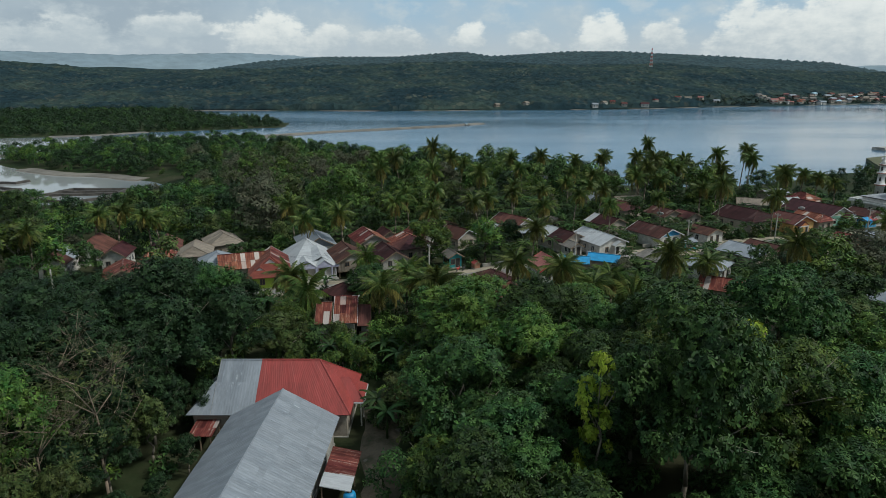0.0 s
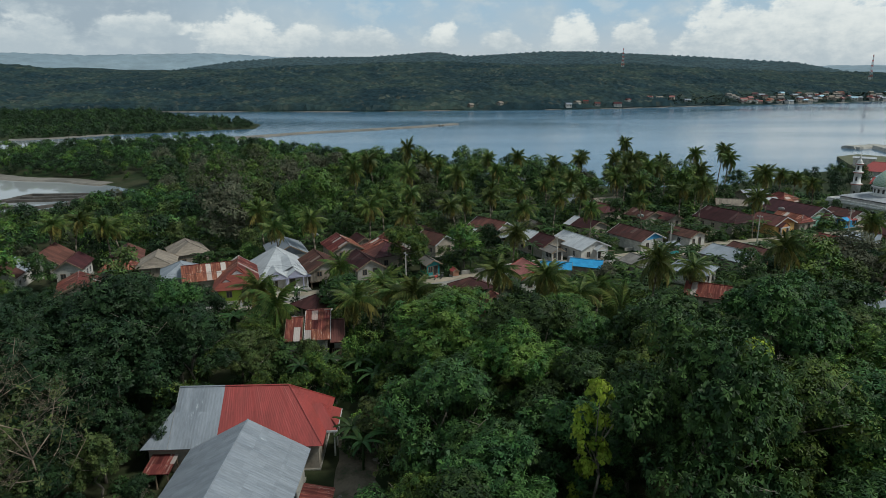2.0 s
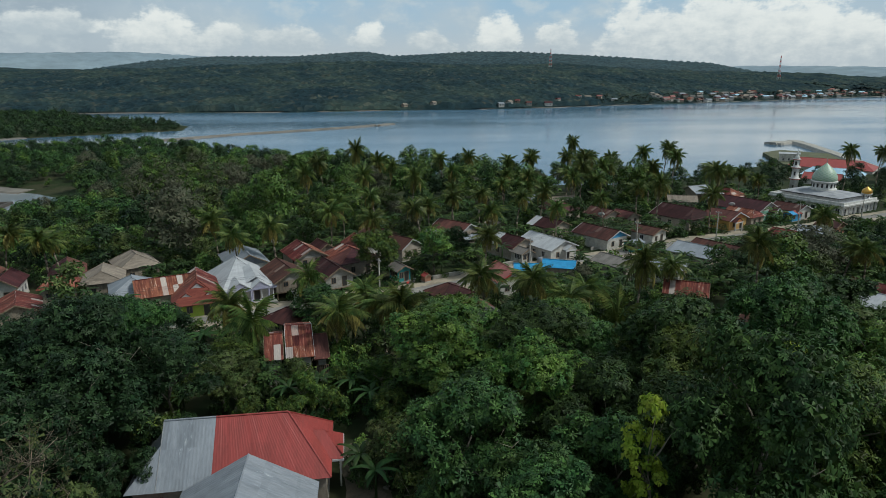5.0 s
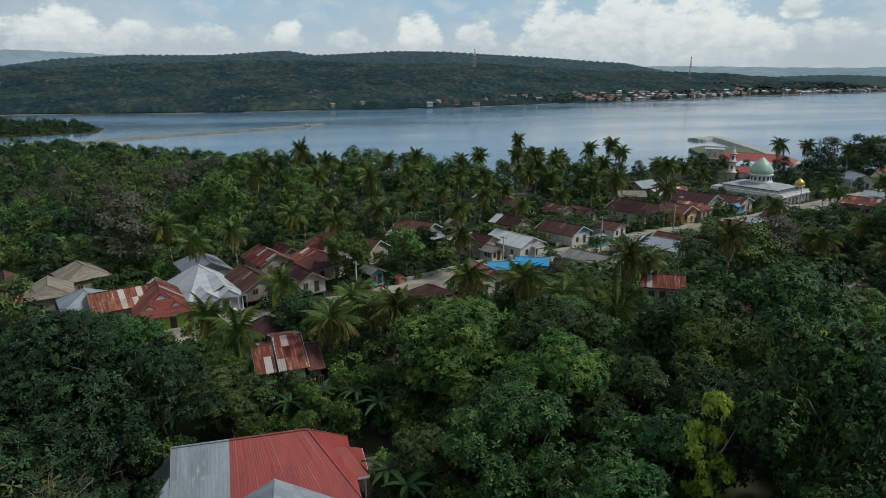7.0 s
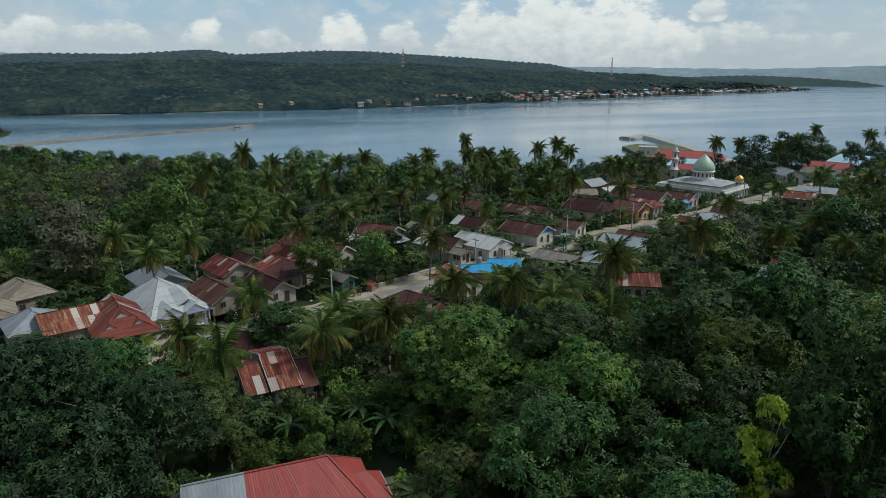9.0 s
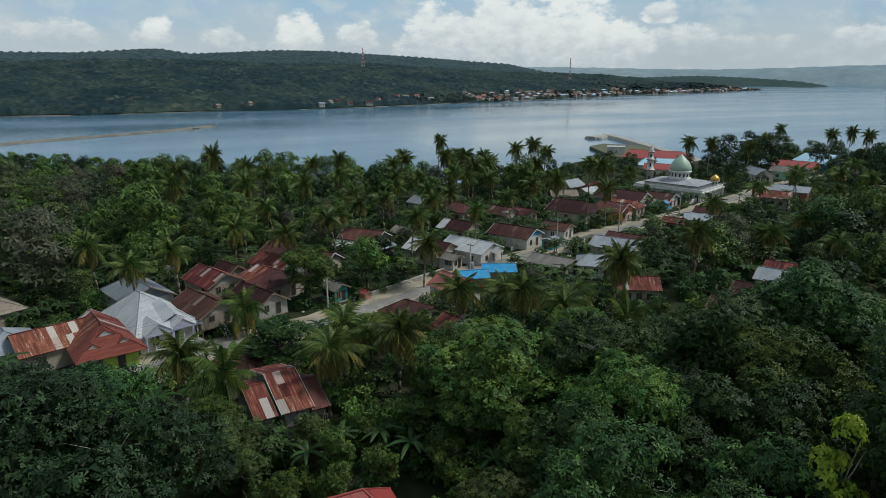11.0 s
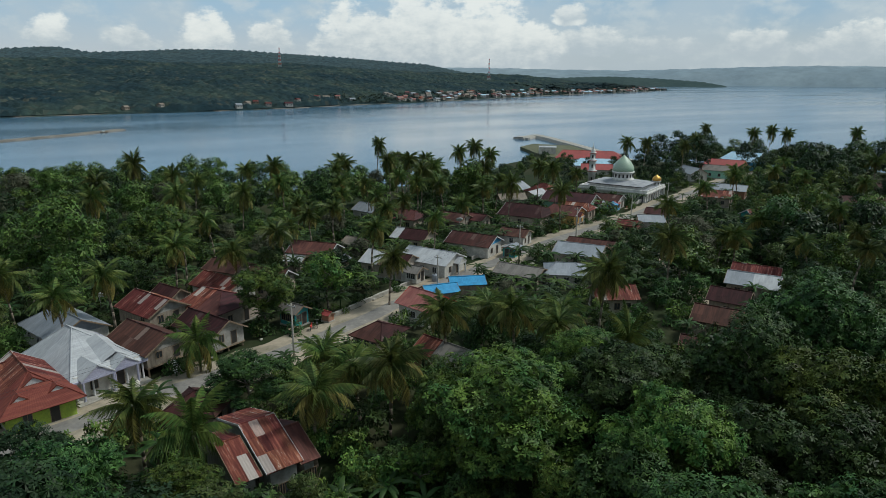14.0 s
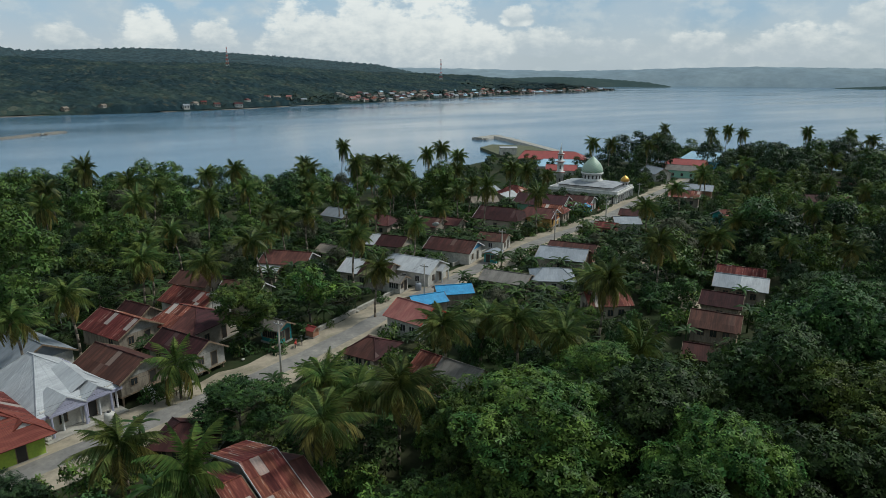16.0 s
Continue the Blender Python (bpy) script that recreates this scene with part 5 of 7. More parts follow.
porch_gable(wm, 1.2, 1.6, 4.6, 6.6, 2.5, 3.5, "roof_white", "wall_white", "trim_white")
house("grey outbuilding with a concrete side wall", 29.6, 143.2, -64, 4.6, 4.0, 2.2, 3.2, "roof_grey", "wall_white", name="shed")
house("brown-roofed house with a bright blue gable", 52.2, 154.6, -62, 11.4, 8.2, 2.7, 4.5, "roof_brown", "wall_white", gable="wall_blue", roof2="roof_brown", trim="trim_white")
house("small stall with a teal cloth side", 57.6, 147.4, 26, 4.2, 3.4, 2.2, 2.7, "roof_zinc", "wall_teal", name="stall", over=0.3)
house("low brown-roofed house with a white front", 65.2, 155.8, -60, 7.0, 6.6, 2.6, 3.8, "roof_brown", "wall_white")
house("large maroon-roofed house with an orange gable", 83.4, 173.4, -62, 13.0, 12.0, 2.9, 5.2, "roof_brown", "wall_cream", gable="trim_orange", trim="trim_white", hip=(0, 0.5))
yh = house("yellow-walled house with a rusty hipped roof", 92.6, 168.6, -64, 10.0, 9.0, 2.9, 4.8, "roof_maroon", "wall_yellow", hip=(0.4, 0.0), gable="trim_orange", trim="trim_white")
porch_gable(yh, -1.6, 1.8, 4.0, 6.0, 2.6, 3.7, "roof_maroon", "trim_orange", "trim_white")
house("rusty red and white sheet roof beside the yellow house", 100.4, 171.0, -64, 9.0, 7.0, 2.8, 4.4, "roof_rust", "wall_cream", hip=(0, 0.5))
gw = house("large maroon-roofed house with green walls and a white gable", 107.2, 181.4, -66, 16.0, 11.0, 2.9, 5.4, "roof_maroon", "wall_green", gable="wall_white", trim="trim_white")
porch_gable(gw, 2.0, 2.2, 7.0, 9.6, 2.7, 4.0, "roof_maroon", "trim_white", "trim_white")
house("brown-roofed shop row beside the road", 119.4, 177.6, -66, 9.0, 8.0, 2.7, 4.2, "roof_brown", "wall_white", trim="trim_white")
house("stall with blue and red awnings at the roadside", 116.4, 172.6, 22, 4.6, 3.2, 2.2, 2.8, "tarp", "wall_blue", name="stall", over=0.3, roof2="roof_red")
house("rust-red and white hipped roof house", 114.4, 202.0, -66, 10.0, 10.0, 2.9, 5.2, "roof_rust", "wall_cream", hip=0.8)
house("grey sheet roofed shed by the palms", 110.6, 213.0, 18, 9.6, 7.6, 2.8, 4.9, "roof_zinc", "wall_wood")
house("white sheet roofed house by the palms", 107.6, 198.6, 20, 9.0, 7.0, 2.6, 3.9, "roof_white", "wall_cream")
house("pale house with a thatched-grey roof by the palms", 95.5, 196.0, -20, 9.0, 7.0, 2.7, 4.2, "roof_thatch", "wall_cream")
# between the road and the camera
house("white house with a faded pink-red roof edged in red", 21.2, 124.2, -74, 7.4, 7.2, 2.8, 4.8, "roof_pink", "wall_white", gable="wall_white", trim="trim_red")
house("low brown hipped roof by the road", 9.4, 117.8, -65, 6.0, 7.2, 2.4, 3.9, "roof_brown", "wall_cream", hip=0.7)
house("house with a half rusty, half dark grey roof among palms", 13.4, 104.8, -74, 10.0, 6.0, 2.5, 4.2, "roof_rust", "wall_brick", roof2="roof_grey", split=0.36, rows=3)
house("rust-brown patched sheet roof of a tall shed among palms", -15.2, 95.8, 6, 3.6, 12.6, 3.9, 6.0, "roof_rust", "wall_grey", trim="trim_white", rows=3, name="shed", sheets=True)
house("lower rust-brown shed roof with orange stripes", -18.4, 94.4, 6, 2.4, 10.0, 3.8, 5.4, "roof_rust", "wall_grey", name="shed", rows=3)
house("dark brown sheet roofed annexe of the tall shed", -12.3, 94.8, 6, 2.0, 9.0, 3.2, 4.9, "roof_maroon", "wall_grey", name="shed", rows=2)
house("small dark brown hipped roof beside the road", -17.6, 110.0, -40, 6.6, 6.6, 2.2, 3.6, "roof_brown", "wall_wood", hip=0.8)
house("stall under a bright blue tarpaulin", 27.6, 130.2, -12, 6.4, 4.6, 2.2, 3.2, "tarp", "wall_wood", name="stall", over=0.3, openings=False)
house("market roof under a bright blue tarpaulin", 34.2, 131.4, -24, 6.8, 4.8, 2.3, 3.3, "tarp", "wall_wood", name="stall", over=0.3, openings=False)
house("dark grey sheet roofed house", 46.4, 130.6, -62, 9.4, 6.6, 2.5, 3.7, "roof_grey", "wall_cream")
house("grey sheet roofed white house by the crossroads", 66.8, 135.4, -58, 10.4, 9.6, 2.8, 4.2, "roof_zinc", "wall_cream")
house("grey hipped sheet roof house", 54.2, 126.6, -40, 8.4, 8.0, 2.6, 4.0, "roof_zinc", "wall_white", hip=0.6)
house("long low rusty roof with pale laths", 72.6, 138.0, -62, 10.6, 5.6, 2.9, 3.9, "roof_brown", "wall_brick")
house("rust and grey sheet roofed house in the lane", 83.0, 105.2, -64, 8.6, 4.6, 3.0, 4.2, "roof_rust", "wall_wood")
house("grey sheet roofed house in the lane", 77.6, 102.2, -64, 9.2, 7.6, 2.7, 4.2, "roof_zinc", "wall_wood", roof2="roof_white")
house("brown sheet roofed house in the lane", 65.6, 98.8, -66, 6.6, 6.6, 2.8, 4.3, "roof_brown", "wall_wood")
house("maroon-brown roofed timber house raised on stilts", 54.6, 93.4, -64, 7.2, 7.0, 3.2, 4.8, "roof_brown", "wall_wood", stilts=1.0)
house("small brown roof beside the stilt house", 44.6, 89.0, -60, 5.6, 5.6, 2.4, 3.6, "roof_brown", "wall_cream")
house("rust-red sheet roof among the trees", 50.4, 110.8, -30, 7.6, 6.4, 2.8, 4.4, "roof_rust", "wall_cream")
# among the palms towards the shore
house("pale zinc-roofed house among the palms", 50.0, 204.0, -70, 8.4, 7.0, 2.8, 4.6, "roof_zinc", "wall_white")
house("long pale flat-roofed house among the palms", 59.6, 205.6, 18, 9.6, 6.6, 2.8, 3.6, "roof_thatch", "wall_cream")
house("rust-red hipped roof house with white edges", 53.4, 188.0, -60, 9.4, 8.4, 2.9, 4.7, "roof_maroon", "wall_cream", hip=(0, 0.5), trim="trim_white")
house("brown roofed house among the palms", 62.4, 178.4, -66, 8.6, 7.6, 2.8, 4.4, "roof_brown", "wall_cream")
house("rusty brown roof next to it", 68.0, 176.0, -66, 6.6, 6.0, 2.6, 3.9, "roof_maroon", "wall_cream")
house("brown and white roofed house among banana plants", 43.2, 166.6, -58, 9.0, 7.6, 2.8, 4.4, "roof_white", "wall_cream", roof2="roof_brown", split=0.25)
house("grey weathered hut among the bananas", 29.6, 169.6, -66, 5.4, 5.0, 2.4, 3.6, "roof_thatch", "wall_wood", name="hut")
house("small teal kiosk under a tin roof", 2.0, 133.6, -66, 4.4, 3.8, 2.5, 3.5, "roof_grey", "wall_teal", name="kiosk")
house("red-roofed hut at the bend of the road", 7.0, 131.8, -66, 1.8, 1.6, 1.2, 1.7, "roof_red", "wall_brick", name="kiosk", over=0.15, openings=False)
house("brown gable roofed cream house behind the big tree", 3.6, 151.0, -50, 8.0, 7.0, 2.9, 4.8, "roof_brown", "wall_cream", gable="wall_cream", trim="trim_white")
# the far end by the mosque
house("large red-roofed hall by the shore", 218.0, 206.0, -68, 17.0, 15.0, 3.6, 6.4, "roof_red", "wall_cream", gable="trim_orange", trim="trim_orange", hip=(0.4, 0))
house("blue-grey roofed house by the shore", 243.0, 214.0, -70, 17.0, 16.0, 4.2, 7.6, "roof_blue", "wall_blue", gable="wall_cream", trim="trim_white", hip=(0.5, 0))
house("weathered grey roofed hall beside the red one", 207.0, 199.0, -68, 14.0, 8.0, 3.2, 5.0, "roof_grey", "wall_green")
house("pale grey gable-roofed house near the mosque", 193.0, 203.0, -110, 12.0, 8.0, 3.0, 5.2, "roof_zinc", "wall_white")
house("long grey sheet roofed house", 166.4, 168.0, -62, 11.6, 9.6, 3.0, 4.4, "roof_zinc", "wall_brick")
house("rust-red sheet roofed house", 151.0, 161.8, -62, 9.6, 9.6, 3.0, 4.6, "roof_rust", "wall_wood")
house("rust-red roof with a pale verge among trees", 133.6, 135.6, -20, 10.0, 6.4, 3.0, 4.6, "roof_rust", "wall_teal", trim="trim_white")
house("long brown roof with a white end among trees", 149.8, 120.4, -61, 12.0, 8.6, 2.8, 4.4, "roof_brown", "wall_white", roof2="roof_brown", split=0.75)
house("long brown roof deep in the trees", 178.4, 131.2, -50, 12.0, 8.0, 2.9, 4.4, "roof_brown", "wall_cream")
house("brown roof deep in the trees", 214.0, 138.0, -45, 12.0, 8.6, 2.9, 4.4, "roof_brown", "wall_cream")
house("maroon and grey sheet roof beside the road", 113.4, 154.2, -60, 5.6, 6.6, 2.9, 4.0, "roof_brown", "wall_brick")
house("grey sheet roofed house beside the road", 104.4, 148.6, -40, 7.0, 7.0, 2.8, 4.0, "roof_zinc", "wall_white")
house("low rusty roof beside the lane", 96.4, 148.4, -62, 6.0, 5.0, 2.6, 3.6, "roof_rust", "wall_brick")
house("small dark gable roofed house at the wood's edge", 172.0, 105.0, -40, 8.0, 7.0, 2.9, 4.8, "roof_grey", "wall_grey")
# the far end of the road, beyond the big dark trees
house("gable house with a grey and brown roof", -79.8, 128.4, -80, 8.6, 6.0, 3.0, 5.0, "roof_zinc", "wall_white", roof2="roof_brown", gable="wall_white")
house("white-gabled house with a maroon roof", -77.4, 138.0, -80, 10.0, 7.4, 3.0, 5.4, "roof_maroon", "wall_white", gable="wall_white")
house("smaller maroon gable-roofed house", -70.0, 133.6, -80, 8.0, 5.6, 3.0, 4.8, "roof_maroon", "wall_white", gable="wall_white")
house("rust-brown roof half hidden by trees", -60.0, 131.4, 10, 6.6, 5.6, 2.9, 4.5, "roof_rust", "wall_wood", hip=0.6)
house("weathered grey and rust hipped roof", -53.6, 134.2, -75, 8.0, 7.6, 3.0, 4.9, "roof_thatch", "wall_wood", hip=(0, 0.4))
house("weathered grey thatch-like hipped roof house", -51.0, 144.4, -60, 9.0, 8.0, 3.0, 5.2, "roof_thatch", "wall_wood", hip=0.6)
house("rust-red roofs beside the grey house", -62.0, 140.0, -70, 9.0, 6.6, 2.9, 4.8, "roof_maroon", "wall_wood")
house("rust-red roofed house nearer the road", -62.0, 119.5, -66, 9.0, 7.4, 2.8, 4.5, "roof_rust", "wall_wood")


# ---- along the road ----
def wall_run(label, line, height, thick, mat):
    """A low wall with a coping that follows the ground."""
    v, f = [], []
    for k, (x, y) in enumerate(line):
        a, b = line[max(0, k - 1)], line[min(len(line) - 1, k + 1)]
        ln = math.hypot(b[0] - a[0], b[1] - a[1])
        nx, ny = -(b[1] - a[1]) / ln, (b[0] - a[0]) / ln
        z = road_z(x, y)
        for s, q in ((-1, -0.6), (-1, height), (1, height), (1, -0.6)):
            v.append((x + nx * thick / 2 * s, y + ny * thick / 2 * s, z + q))
    for k in range(len(line) - 1):
        for j in range(3):
            f.append((k * 4 + j, k * 4 + 1 + j, k * 4 + 5 + j, k * 4 + 4 + j))
    f += [(0, 3, 2, 1), tuple(len(v) - 4 + j for j in (0, 1, 2, 3))]
    return tagged(new("garden_wall", mesh_of("garden_wall", v, f, mat)), label, "wall", "walls along the road")


wall_run("pale concrete kerb wall along the road", [(8.5, 133.2), (14, 135.6), (20, 138.4), (26, 141.0), (31, 143.2)], 0.55, 0.5, "concrete")
wall_run("low concrete wall in front of the houses", [(48, 149.6), (56, 152.4), (64, 155.2)], 0.7, 0.3, "concrete")
wall_run("white low wall before the mosque", [(126, 174.5), (140, 180.0), (152, 184.6)], 1.0, 0.3, "wall_white")
wall_run("low wall beside the harbour road", [(150, 171.5), (166, 177.0), (182, 182.4)], 0.8, 0.3, "concrete")


def dish(x, y, z, r=0.9):
    ob = empty("satellite_dish", pose(x, y, z))
    prof = [(0.02, 0.0), (r * 0.4, 0.06), (r * 0.75, 0.2), (r, 0.4), (r * 0.98, 0.43), (r * 0.72, 0.24), (0.03, 0.04)]
    part("bowl", mesh_of("bowl", *lathe(prof, 18, cap=False), "cloth_white", True), ob, at=pose(0, 0, 0.9, -35, 20, 0))
    part("mast", mesh_of("mast", *lathe([(0.05, -1.0), (0.05, 1.0)], 8), "metal_grey", True), ob)
    part("feed_arm", mesh_of("feed_arm", *rod((0, 0, 0.95), (0.35, 0.5, 1.6), 0.03, n=5), "metal_grey"), ob)
    return tagged(ob, "white satellite dish on a short mast", "satellite dish", "satellite dishes")


for x, y, z in ((6.2, 113.6, 9.4), (-3.4, 146.4, 12.6), (-24.2, 151, 12.4), (58.5, 170, 11.8), (101, 178, 11.6)):
    dish(x, y, z)


def tank(x, y, z, mat):
    ob = empty("water_tank", pose(x, y, z))
    part("body", mesh_of("body", *lathe([(0.55, 0.0), (0.6, 0.1), (0.6, 1.2), (0.5, 1.4), (0.2, 1.5)], 16), mat, True), ob)
    part("lid", mesh_of("lid", *lathe([(0.22, 1.48), (0.24, 1.56), (0.05, 1.6)], 12), "dark_gap", True), ob)
    return tagged(ob, "plastic water tank beside the house", "water tank", "water tanks")


for x, y, m in ((-8.7, 51.9, "tarp"), (33.0, 140.6, "roof_zinc"), (60.2, 150.8, "tarp"), (-23.2, 121.6, "wall_white")):
    tank(x, y, road_z(x, y) - 0.05, m)


def bench_stall(x, y, yaw):
    """An open roadside table with boards on legs."""
    ob = empty("roadside_table", pose(x, y, road_z(x, y), 0, 0, yaw))
    for k in range(4):
        part("board", mesh_of("board", *box(-0.9, 0.9, -0.4 + 0.2 * k, -0.21 + 0.2 * k, 0.72, 0.76), "timber"), ob)
    for sx in (-0.8, 0.8):
        for sy in (-0.34, 0.34):
            part("leg", mesh_of("leg", *box(sx - 0.04, sx + 0.04, sy - 0.04, sy + 0.04, -0.1, 0.72), "timber"), ob)
    return tagged(ob, "rough wooden table beside the road", "table", "roadside tables")


for x, y, yaw in ((0.5, 129.8, 20), (-14.5, 124.6, 12), (22.5, 131.4, 30), (44, 147.4, 20), (119, 169.8, 25)):
    bench_stall(x, y, yaw)


def motorbike(x, y, yaw, mat):
    ob = empty("motorbike", pose(x, y, road_z(x, y) + 0.05, 0, 0, yaw))
    for wx in (-0.62, 0.62):
        wheel = part("wheel", mesh_of("wheel", *lathe([(0.19, -0.05), (0.29, -0.05), (0.30, 0), (0.29, 0.05), (0.19, 0.05), (0.19, -0.05)], 16, cap=False), "cable", True), ob, at=pose(wx, 0, 0.3, 90))
    part("body", mesh_of("body", *join([box(-0.5, 0.35, -0.11, 0.11, 0.42, 0.62), rod((0.35, 0, 0.5), (0.55, 0, 0.95), 0.07, n=6), box(-0.6, 0.1, -0.13, 0.13, 0.66, 0.76)]), mat), ob)
    part("handlebar", mesh_of("handlebar", *rod((0.5, -0.33, 1.0), (0.5, 0.33, 1.0), 0.025, n=6), "metal_grey"), ob)
    return tagged(ob, "parked motorbike standing by the road", "motorbike", "parked motorbikes")


for x, y, yaw, m in ((3.2, 129.4, 60, "trim_red"), (4.4, 130.0, 70, "cable"), (61.5, 152.6, 20, "wall_blue"), (121.5, 171.8, 40, "trim_red"), (-22.6, 120.4, 100, "cable")):
    motorbike(x, y, yaw, m)

rw = random.Random(21)
for k in range(46):
    x = rw.uniform(-30, 70)
    y = float(np.interp(x, [q[0] for q in ROAD], [q[1] for q in ROAD])) + rw.choice((-1, 1)) * rw.uniform(4.4, 7.5)
    r = rw.uniform(0.18, 0.5)
    prof = [(r * 0.5, -0.1), (r, r * 0.15), (r * 0.85, r * 0.5), (r * 0.3, r * 0.7)]
    tagged(new("stone", mesh_of("stone", *lathe([(p * rw.uniform(0.85, 1.15), q) for p, q in prof], 7), "concrete")), "pale rubble stone on the road's verge", "stone", "rubble stones").matrix_basis = pose(x, y, road_z(x, y), 0, 0, rw.uniform(0, 360)) @ Matrix.Diagonal((1.3, 0.9, 1, 1))

# rubble, planks and cut branches in the yard beside the barn
for k in range(26):
    x, y = -6.6 + rw.uniform(-2.0, 2.4), rw.uniform(50, 73)
    r = rw.uniform(0.12, 0.34)
    prof = [(0.4 * r, -0.1), (r, 0.15 * r), (0.8 * r, 0.55 * r), (0.3 * r, 0.75 * r)]
    tagged(new("stone", mesh_of("stone", *lathe([(p * rw.uniform(0.8, 1.2), q) for p, q in prof], 7), "sand")), "earth-stained rubble stone in the yard", "stone", "rubble stones").matrix_basis = pose(x, y, gz(x, y), 0, 0, rw.uniform(0, 360))
for k in range(14):
    x, y, ln = -7.2 + rw.uniform(-1.2, 2.2), rw.uniform(52, 72), rw.uniform(1.2, 3.2)
    tagged(new("plank", mesh_of("plank", *box(-ln / 2, ln / 2, -0.09, 0.09, 0.0, 0.04), "timber" if k % 3 else "wall_wood")), "weathered loose plank lying in the yard", "plank", "loose planks").matrix_basis = pose(x, y, gz(x, y) + 0.05, 0, 0, rw.uniform(0, 180))


# ---- mosque, pier and poles ----
def turned(name, profile, mat, parent, n=24, at=None, label=""):
    return part(name, mesh_of(name, *lathe(profile, n), mat, True), parent, label, at)


mosque = empty("mosque", pose(139.5, 190.5, 7.4, 0, 0, 22) @ Matrix.Scale(0.86, 4))
HOUSES.append((139.5, 190.5, 22, 24, 30))
part("wall", mesh_of("wall", *join([box(-10, 10, -13, -12.7, -1, 4.4), box(-10, 10, 12.7, 13, -1, 4.4), box(-10, -9.7, -12.7, 12.7, -1, 4.4), box(9.7, 10, -12.7, 12.7, -1, 4.4)]), "mosque_white"), mosque)
part("cornice", mesh_of("cornice", *join([box(-11, 11, -14, 14, 4.4, 4.9), box(-10.6, 10.6, -13.6, 13.6, 4.9, 5.2)]), "mosque_white"), mosque, "grey-white concrete cornice")
part("upper_wall", mesh_of("upper_wall", *join([box(-8, 8, -10.5, -10.3, 5.2, 6.6), box(-8, 8, 10.3, 10.5, 5.2, 6.6), box(-8, -7.8, -10.3, 10.3, 5.2, 6.6), box(7.8, 8, -10.3, 10.3, 5.2, 6.6)]), "mosque_white"), mosque)
hipv = [(-8.6, -11.1, 6.6), (8.6, -11.1, 6.6), (8.6, 11.1, 6.6), (-8.6, 11.1, 6.6), (-3.4, -4.4, 7.7), (3.4, -4.4, 7.7), (3.4, 4.4, 7.7), (-3.4, 4.4, 7.7)]
part("upper_roof", mesh_of("upper_roof", hipv, [(0, 1, 5, 4), (1, 2, 6, 5), (2, 3, 7, 6), (3, 0, 4, 7), (4, 5, 6, 7), (3, 2, 1, 0)], "roof_slate"), mosque, "pale grey hipped roof")
part("terrace_roof", mesh_of("terrace_roof", *box(-10.3, 10.3, -13.3, 13.3, 5.2, 5.26), "roof_slate"), mosque, "stained grey flat roof")
part("parapet", mesh_of("parapet", *join([box(-10.6, 10.6, -13.6, -13.3, 5.2, 5.7), box(-10.6, 10.6, 13.3, 13.6, 5.2, 5.7), box(-10.6, -10.3, -13.3, 13.3, 5.2, 5.7), box(10.3, 10.6, -13.3, 13.3, 5.2, 5.7)]), "mosque_white"), mosque)
# near-black strip paints the shade along the upper roof's eave
part("eave_shadow_board", mesh_of("eave_shadow_board", *join([box(-8.7, 8.7, -11.2, -11.1, 6.35, 6.6), box(8.6, 8.7, -11.1, 11.1, 6.35, 6.6), box(-8.7, -8.6, -11.1, 11.1, 6.35, 6.6)]), "dark_gap"), mosque, "dark strip painting the shadow under the eave")
turned("drum", [(4.3, 7.3), (4.3, 8.2), (3.9, 8.3), (3.9, 10.4), (4.4, 10.5), (4.4, 10.9), (4.0, 11.0)], "mosque_white", mosque)
for k in range(16):
    a = 360 * k / 16
    m = pose(0, 0, 0, 0, 0, a) @ pose(3.92, 0, 8.7)
    part("drum_window", mesh_of("drum_window", *box(-0.04, 0.05, -0.32, 0.32, 0, 1.35), "dark_gap"), mosque, at=m)
turned("dome", [(3.95, 10.9), (4.15, 11.5), (4.15, 12.1), (3.9, 12.9), (3.5, 13.7), (2.95, 14.5), (2.2, 15.3), (1.35, 16.1), (0.6, 16.8), (0.12, 17.3)], "dome_tiles", mosque, 32, label="green and white tiled onion dome")
turned("finial", [(0.1, 17.2), (0.2, 17.5), (0.06, 17.8), (0.16, 18.1), (0.03, 18.9)], "metal_grey", mosque, 8)
for cx, cy in ((8.2, -11.0),):
    m = pose(cx, cy, 0)
    turned("small_drum", [(1.8, 5.1), (1.8, 5.5), (1.5, 5.6), (1.5, 6.8), (1.8, 6.9), (1.8, 7.1)], "mosque_white", mosque, 16, m)
    for k in range(8):
        part("drum_window", mesh_of("drum_window", *box(-0.04, 0.05, -0.2, 0.2, 0, 0.8), "dark_gap"), mosque, at=m @ pose(0, 0, 0, 0, 0, 45 * k) @ pose(1.51, 0, 5.75))
    turned("small_dome", [(1.55, 7.1), (1.75, 7.6), (1.6, 8.2), (1.05, 8.8), (0.35, 9.2), (0.06, 9.6)], "gold", mosque, 20, m, "golden dome")
for k in range(9):
    y = -11.4 + 22.8 * k / 8
    for sx, face in ((10.0, -90), (-10.0, 90)):
        opening(mosque, sx, y, 1.0, 1.3, 2.4, face, "trim_white")
for k in range(7):
    x = -8.4 + 16.8 * k / 6
    opening(mosque, x, -13.0, 1.0, 1.3, 2.4, 180, "trim_white")
for k in range(9):
    part("column", mesh_of("column", *lathe([(0.25, -1), (0.25, 0), (0.2, 0.2), (0.2, 4.0), (0.3, 4.39)], 10, 10.7, -13.2 + 26.4 * k / 8), "trim_white", True), mosque)
